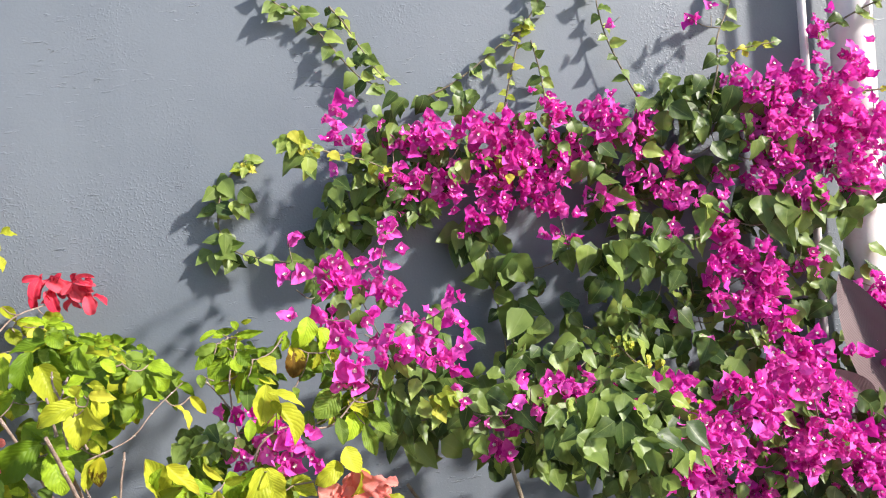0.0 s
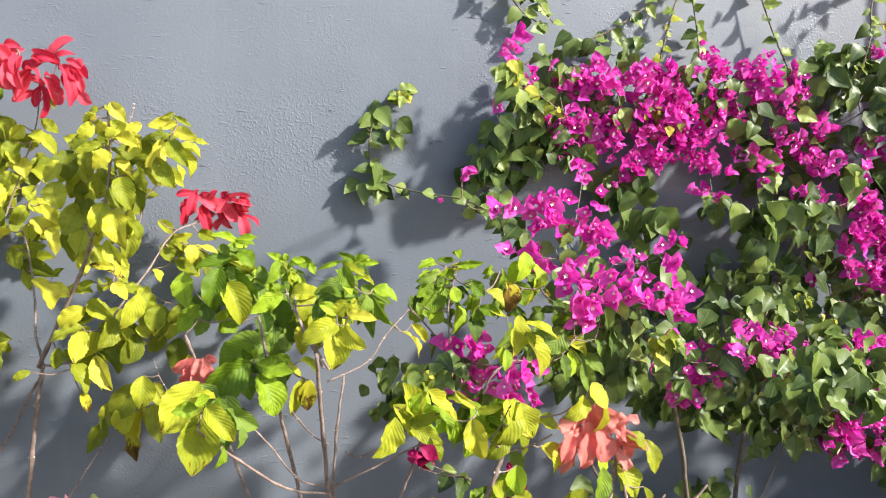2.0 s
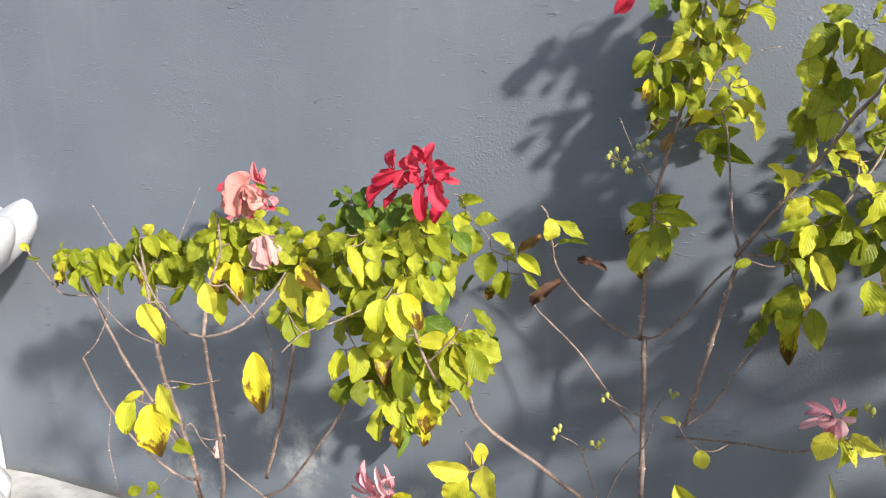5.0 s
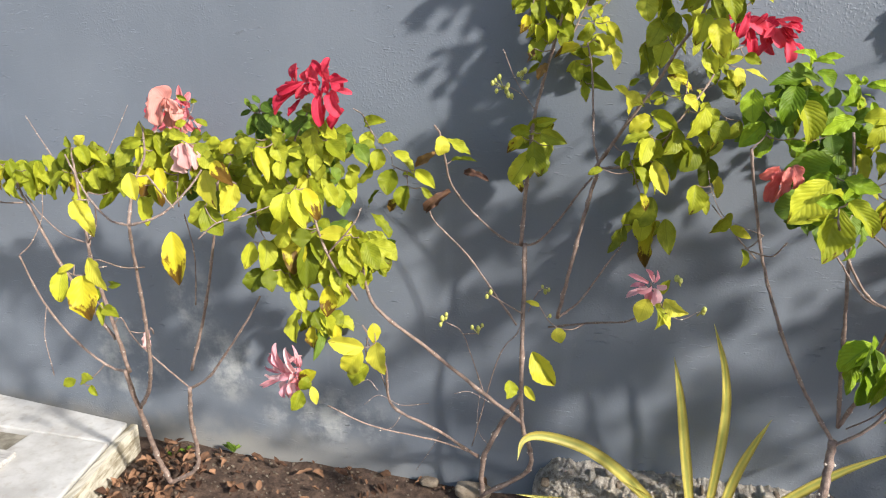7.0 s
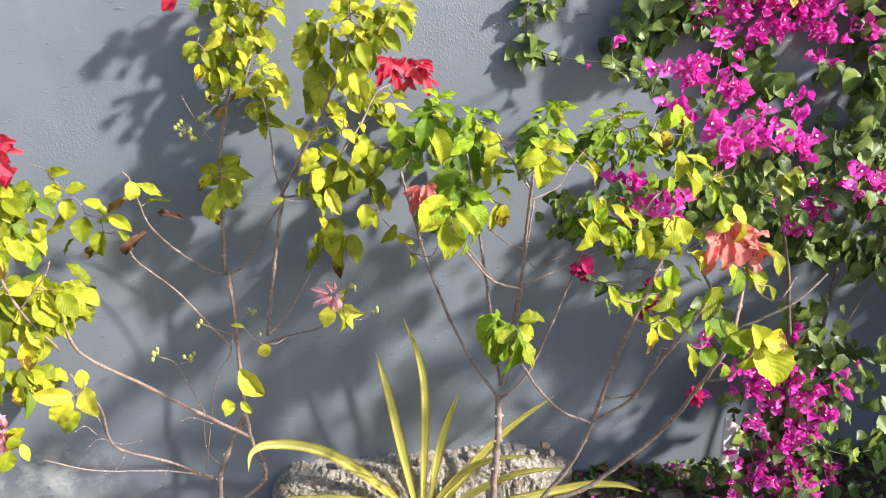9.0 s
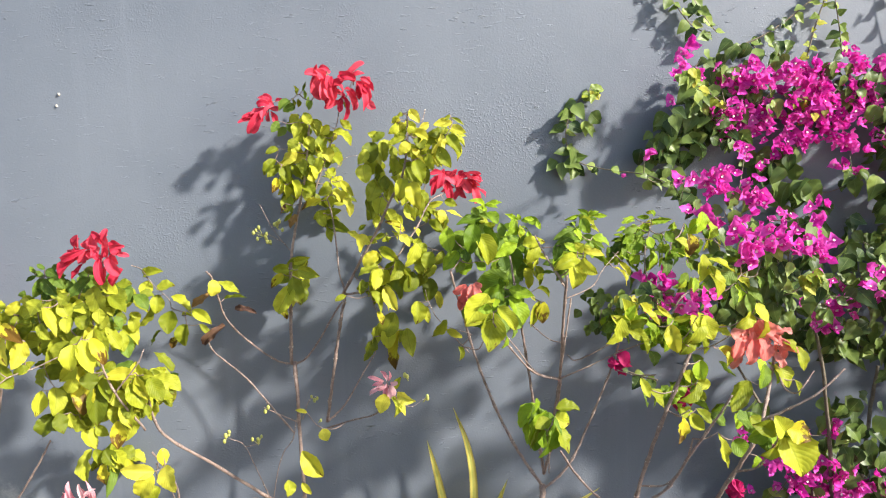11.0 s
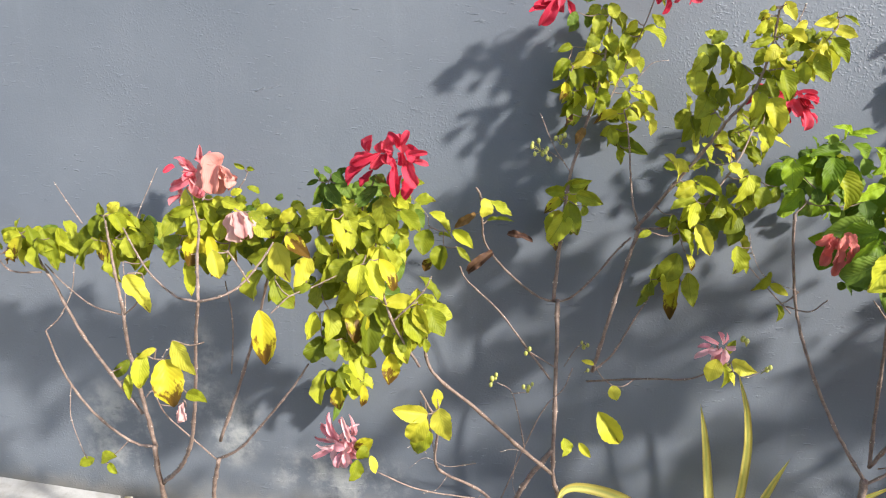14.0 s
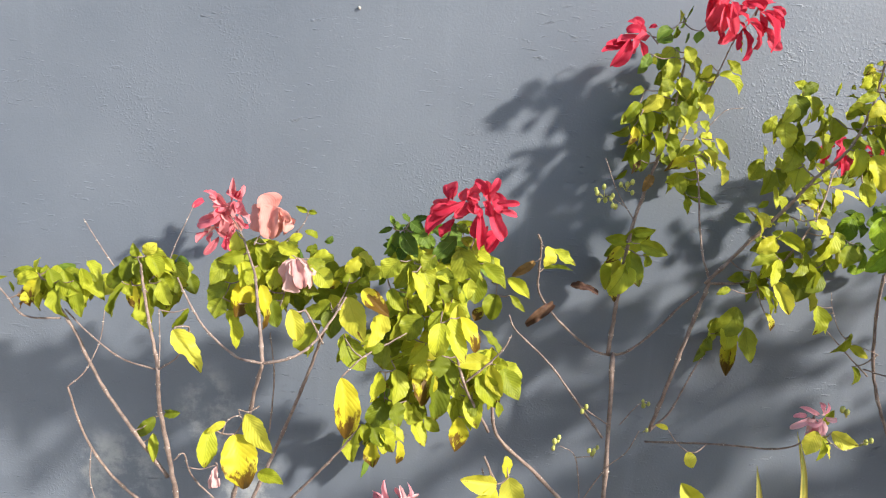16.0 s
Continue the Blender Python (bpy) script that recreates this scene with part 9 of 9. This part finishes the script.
def fluted(name, parent, profile, lobes, depth, wave=0.0, sides=112):
    """A turned shape whose radius swells in lobes; profile rows are radius, height and how strongly it swells."""
    bm = bmesh.new()
    rings = []
    for r, z, f in profile:
        ring = []
        for k in range(sides):
            a = 2 * math.pi * k / sides
            swell = abs(math.sin(lobes * a / 2)) ** 0.7
            rr = r * (1 + depth * f * (swell - 0.5))
            ring.append(bm.verts.new((FOUNTAIN.x + rr * math.cos(a), FOUNTAIN.y + rr * math.sin(a), z + wave * f * (swell - 0.5))))
        rings.append(ring)
    for a, b in zip(rings, rings[1:]):
        for k in range(sides):
            bm.faces.new((a[k], a[(k + 1) % sides], b[(k + 1) % sides], b[k]))
    bm.faces.new(rings[0][::-1])
    bm.faces.new(rings[-1])
    part(name, bm, STATUE, parent)


FOUNTAIN = Vector((-2.09, -0.34, 0.1))
fountain = thing("garden_fountain", "white plaster shell-rimmed garden fountain standing on the slab", "fountain", FOUNTAIN)
fluted("foot", fountain, [(0.20, 0.10, 1), (0.208, 0.15, 1), (0.18, 0.22, 1), (0.13, 0.29, 1), (0.085, 0.36, 0.3)], 9, 0.22, 0.03)
fluted("stem", fountain, [(0.085, 0.35, 0.2), (0.07, 0.45, 0.4), (0.062, 0.65, 0.4), (0.075, 0.79, 0.4), (0.11, 0.85, 0.5)], 8, 0.15)
fluted("bowl", fountain, [(0.11, 0.83, 0.3), (0.225, 0.845, 0.6), (0.31, 0.885, 1), (0.358, 0.935, 1), (0.383, 0.985, 1), (0.39, 1.02, 1), (0.383, 1.045, 1), (0.362, 1.055, 1), (0.335, 1.04, 1), (0.25, 0.975, 0.8), (0.11, 0.92, 0.3)], 15, 0.17, 0.05)

bm = bmesh.new()


def prism(bm, corners, z0, z1, bevel=0.006):
    low = [bm.verts.new((x, y, z0)) for x, y in corners]
    top = [bm.verts.new((x, y, z1)) for x, y in corners]
    faces = [bm.faces.new(low[::-1]), bm.faces.new(top)]
    for k in range(len(corners)):
        n = (k + 1) % len(corners)
        faces.append(bm.faces.new((low[k], low[n], top[n], top[k])))
    if bevel:
        bmesh.ops.bevel(bm, geom=list({e for f in faces for e in f.edges}), offset=bevel, segments=2, affect="EDGES", profile=0.6)


slab = thing("concrete_slab", "white-painted worn concrete slab edging the soil bed", "slab", (-2.0, -0.8, 0))
prism(bm, [(-3.6, -0.21), (-1.29, -0.21), (-1.315, -0.085), (-2.0, -0.015), (-3.6, -0.015)], -0.1, 0.1)
part("slab_top", bm, CONCRETE, slab, smooth=False)
bm = bmesh.new()
prism(bm, [(-1.575, -0.6), (-1.215, -0.6), (-1.292, -0.215), (-1.575, -0.215)], -0.1, 0.1)
part("slab_top", bm, CONCRETE, slab, smooth=False)
bm = bmesh.new()
prism(bm, [(-3.6, -3.2), (-1.15, -3.2), (-1.213, -0.605), (-3.6, -0.605)], -0.1, 0.1)
part("slab_top", bm, CONCRETE, slab, smooth=False)
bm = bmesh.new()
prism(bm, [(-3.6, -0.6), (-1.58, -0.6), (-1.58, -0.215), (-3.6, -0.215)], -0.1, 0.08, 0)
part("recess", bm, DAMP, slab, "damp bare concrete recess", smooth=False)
bm = bmesh.new()
prism(bm, [(-1.284, -0.21), (-1.206, -0.6), (-1.142, -3.2), (-1.112, -3.2), (-1.176, -0.6), (-1.262, -0.19), (-1.278, -0.078), (-1.306, -0.078)], -0.1, 0.094, 0.004)
part("edging", bm, EDGE, slab, "weathered bare edge with brown stains", smooth=False)
board = thing("wooden_board", "grey-white weathered wooden board lying on the slab", "board", (-1.7, -0.5, 0.1))
for y0, y1 in ((-0.47, -0.352), (-0.59, -0.474)):
    bm = bmesh.new()
    prism(bm, [(-2.3, y0), (-1.50, y0), (-1.512, y1), (-2.3, y1)], 0.10, 0.118, 0.003)
    part("plank", bm, PLANK, board, smooth=False)

# ---- bed: stones, litter, weeds ----


def lump(name, parent, place, size, material, seed, cuts=4):
    bm = bmesh.new()
    bmesh.ops.create_icosphere(bm, subdivisions=cuts, radius=1.0)
    for v in bm.verts:
        d = v.co.normalized()
        q = Vector((d.x * size[0] * 9, d.y * size[1] * 9, d.z * size[2] * 9)) + Vector((seed, seed * 2, 0))
        k = 1 + 0.28 * noise.noise(q) + 0.14 * noise.noise(3 * q) + 0.07 * noise.noise(8 * q)
        sharp = Vector([math.copysign(abs(c) ** 0.6, c) for c in d])
        v.co = Vector(place) + Vector((sharp.x * size[0], sharp.y * size[1], sharp.z * size[2])) * k
    return part(name, bm, material, parent)


rocks = thing("rock_footing", "rough grey crumbling concrete footing along the wall", "rock", (0.6, -0.07, 0))
bm = bmesh.new()
cols, ring = 260, 34
rows = []
for i in range(cols + 1):
    x = 0.06 + 1.02 * i / cols
    end = min(1.0, 14 * i / cols, 5 * (cols - i) / cols) ** 0.5
    height = (0.142 + 0.012 * noise.noise((4 * x, 0, 3)) + 0.010 * noise.noise((13 * x, 1, 7)) + 0.008 * noise.noise((34 * x, 2, 7))) * (0.3 + 0.7 * end)
    depth = (0.115 + 0.02 * noise.noise((5 * x, 5, 1))) * (0.4 + 0.6 * end)
    row = []
    for k in range(ring + 1):
        f = k / ring
        a = f * math.pi / 2
        p = Vector((x, -depth * math.cos(a) ** 0.26 + 0.01, height * math.sin(a) ** 0.26 - 0.03 * (1 - f)))
        q = p * 22
        p += Vector((0.006 * noise.noise(q + Vector((9, 0, 0))), -0.007 * noise.noise(q) - 0.006 * noise.noise(2.6 * q) - 0.010 * noise.noise(6 * q), 0.006 * noise.noise(q + Vector((0, 5, 0))) + 0.005 * noise.noise(2.7 * q) + 0.007 * noise.noise(6 * q)))
        p += Vector((0, 0.011 * abs(noise.noise(p * 62)) * (1 - f) + 0.008 * abs(noise.noise(p * 120)), -0.010 * abs(noise.noise(p * 58 + Vector((3, 1, 0)))) * f - 0.006 * abs(noise.noise(p * 85))))
        row.append(bm.verts.new(p))
    rows.append(row)
for a, b in zip(rows, rows[1:]):
    for k in range(ring):
        bm.faces.new((a[k], a[k + 1], b[k + 1], b[k]))
part("footing", bm, STONE, rocks)
for k in range(26):
    x = 0.1 + 0.036 * k + 0.01 * math.sin(9 * k)
    f = 0.5 + 0.5 * math.sin(5.3 * k)
    lump("stone", rocks, (x, -0.105 + 0.05 * f, 0.05 + 0.105 * f), (0.013 + 0.008 * math.sin(3 * k), 0.016, 0.011), STONE if k % 3 else TAN, 60 + k, 2)
for k, (x, y, size) in enumerate(((-0.13, -0.05, 0.055), (-0.27, -0.03, 0.03), (1.25, -0.12, 0.035), (1.36, -0.2, 0.04), (1.18, -0.2, 0.03), (1.47, -0.13, 0.03), (1.30, -0.26, 0.025), (1.42, -0.27, 0.03), (1.12, -0.14, 0.022))):
    stone = thing("stone", "small earthy stone lying in the soil bed", "stone", (x, y, 0), "loose stones")
    lump("body", stone, (x, y, 0.01), (size, size * 0.6, size * 0.36), SLABROCK if k == 0 else TAN, 10 + k, 3)

litter_bm = bmesh.new()
place_rng = random.Random(5)
for k in range(760):
    x, y = place_rng.uniform(-1.22, 1.9), -0.03 - 0.75 * place_rng.random() ** 1.3
    if x < -0.2 or place_rng.random() < 0.5:
        a = place_rng.uniform(0, 6.28)
        way = Vector((math.cos(a), math.sin(a), place_rng.uniform(-0.1, 0.35)))
        add_leaf(litter_bm, ("ovate", 0.9, 0.2), place_rng.uniform(0.35, 0.6), place_rng.uniform(-1.2, 1.6), 0.6, 0.3, place_rng, facing((x, y, 0.012), way, (place_rng.gauss(0, 0.4), -0.2, 1), place_rng.choice((0.014, 0.018, 0.024, 0.032, 0.05)) * place_rng.uniform(0.8, 1.2)), 2, 5)
for k in range(110):
    x, y = -1.19 + 0.22 * place_rng.random() ** 1.5, -0.42 + 0.36 * place_rng.random()
    a = place_rng.uniform(0, 6.28)
    way = Vector((math.cos(a), math.sin(a), place_rng.uniform(-0.3, 0.5)))
    add_leaf(litter_bm, ("ovate", 0.9, 0.2), place_rng.uniform(0.4, 0.7), place_rng.uniform(-1.6, 2.0), 0.7, 0.35, place_rng, facing((x, y, 0.010 + 0.03 * place_rng.random() * (-0.95 - x) / 0.24), way, (place_rng.gauss(0, 0.5), -0.3, 1), place_rng.uniform(0.022, 0.05)), 4, 6)
petals = bmesh.new()
for k in range(120):
    x, y = place_rng.uniform(0.95, 2.0), -0.04 - 0.6 * place_rng.random() ** 1.2
    a = place_rng.uniform(0, 6.28)
    add_leaf(petals, "bract", 0.8, place_rng.uniform(-0.8, 0.8), 0.5, 0.3, place_rng, facing((x, y, 0.014), (math.cos(a), math.sin(a), 0.2), (place_rng.gauss(0, 0.5), -0.3, 1), place_rng.uniform(0.014, 0.026)), 3, 4)
tagged(new("fallen_petals", mesh_of("fallen_petals", petals, MAGENTA_BULK)), "faded magenta petals fallen on the soil", "petals", kind="stuff")
tagged(new("leaf_litter", mesh_of("leaf_litter", litter_bm, LITTER)), "scattered dry brown fallen leaves", "leaf litter", kind="stuff")
bm = bmesh.new()
for k in range(2600):
    x, y = place_rng.uniform(-1.22, 1.9), -0.01 - 0.7 * place_rng.random() ** 1.2
    size = place_rng.uniform(0.0015, 0.0065)
    m = pose(x, y, 0.002 + 0.018 * noise.noise((3 * x, 3 * y, 0)) + 0.012 * noise.noise((11 * x, 11 * y, 4)) - 0.01, place_rng.uniform(0, 90), 20, 30) @ Matrix.Diagonal((size, size * 0.8, size * 0.65, 1))
    corners = [bm.verts.new(m @ Vector(c)) for c in ((1, 0, 0), (-1, 0.2, 0), (0, 1, 0.1), (0.1, -1, 0), (0, 0, 1), (0, 0, -1))]
    for a, b in ((0, 2), (2, 1), (1, 3), (3, 0)):
        bm.faces.new((corners[a], corners[b], corners[4]))
        bm.faces.new((corners[b], corners[a], corners[5]))
tagged(new("gravel_crumbs", mesh_of("gravel_crumbs", bm, TAN, smooth=False)), "loose soil crumbs and fine gravel", "gravel", kind="stuff")


def weed(place, size, count):
    owner = thing("weed", "small green weed sprouting at the wall's foot", "weed", place, "weeds")
    for k in range(count):
        a = k * 2.4 + place_rng.random()
        way = Vector((math.cos(a) * 0.7, math.sin(a) * 0.5 - 0.2, place_rng.uniform(0.5, 1.2)))
        blade_object(owner, DEEP, Vector(place), way, (0, -0.6, 0.8), size * place_rng.uniform(0.6, 1.1)).matrix_basis @= Matrix.Diagonal((0.45, 1, 1, 1))


weed((-0.958, -0.015, 0.0), 0.07, 5)
weed((-1.116, -0.057, 0.0), 0.04, 6)
weed((-1.141, -0.098, 0.0), 0.04, 5)
weed((-0.073, 0.065, 0.0), 0.04, 6)
weed((1.175, -0.004, 0.0), 0.05, 8)
weed((1.270, -0.067, 0.0), 0.05, 8)
weed((1.384, -0.116, 0.0), 0.05, 8)
weed((0.314, 0.061, 0.0), 0.04, 5)

moss = bmesh.new()
for k in range(900):
    x, y = place_rng.uniform(1.05, 2.3), -0.01 - 0.42 * place_rng.random() ** 1.4
    a = place_rng.uniform(0, 6.28)
    way = Vector((math.cos(a) * 0.7, math.sin(a) * 0.5, place_rng.uniform(0.4, 1.3)))
    add_leaf(moss, ("ovate", 0.9, 0.2), 0.5, 0.7, 0.3, 0.1, place_rng, facing((x, y, 0.0), way, (0, -0.5, 0.8), place_rng.uniform(0.012, 0.035)), 2, 3)
tagged(new("low_weeds", mesh_of("low_weeds", moss, VINE_BULK)), "low green weeds and moss over the shaded soil", "weeds", kind="stuff")

# pale shard leaning by the bougainvillea
shard = thing("broken_tile", "pointed shard of a pale tile leaning in the bed", "tile", (1.56, -0.33, 0))
bm = bmesh.new()
prism(bm, [(-0.035, 0.0), (0.028, 0.01), (0.045, 0.11), (-0.005, 0.145)], -0.005, 0.005, 0.0015)
bm.transform(pose(1.464, -0.354, 0.214, 78, 0, 8))
part("body", bm, PAVING, shard, smooth=False)

# small marks on the wall
for x, z, size in ((-0.680, 1.700, 0.0045), (-0.690, 1.665, 0.004)):
    nail = thing("wall_plug", "tiny pale filler blob on the painted wall", "wall plug", (x, -0.003, z), "wall plugs")
    lump("body", nail, (x, -0.003, z), (size * 0.7, 0.004, size), NODE, 40 * x, 2)
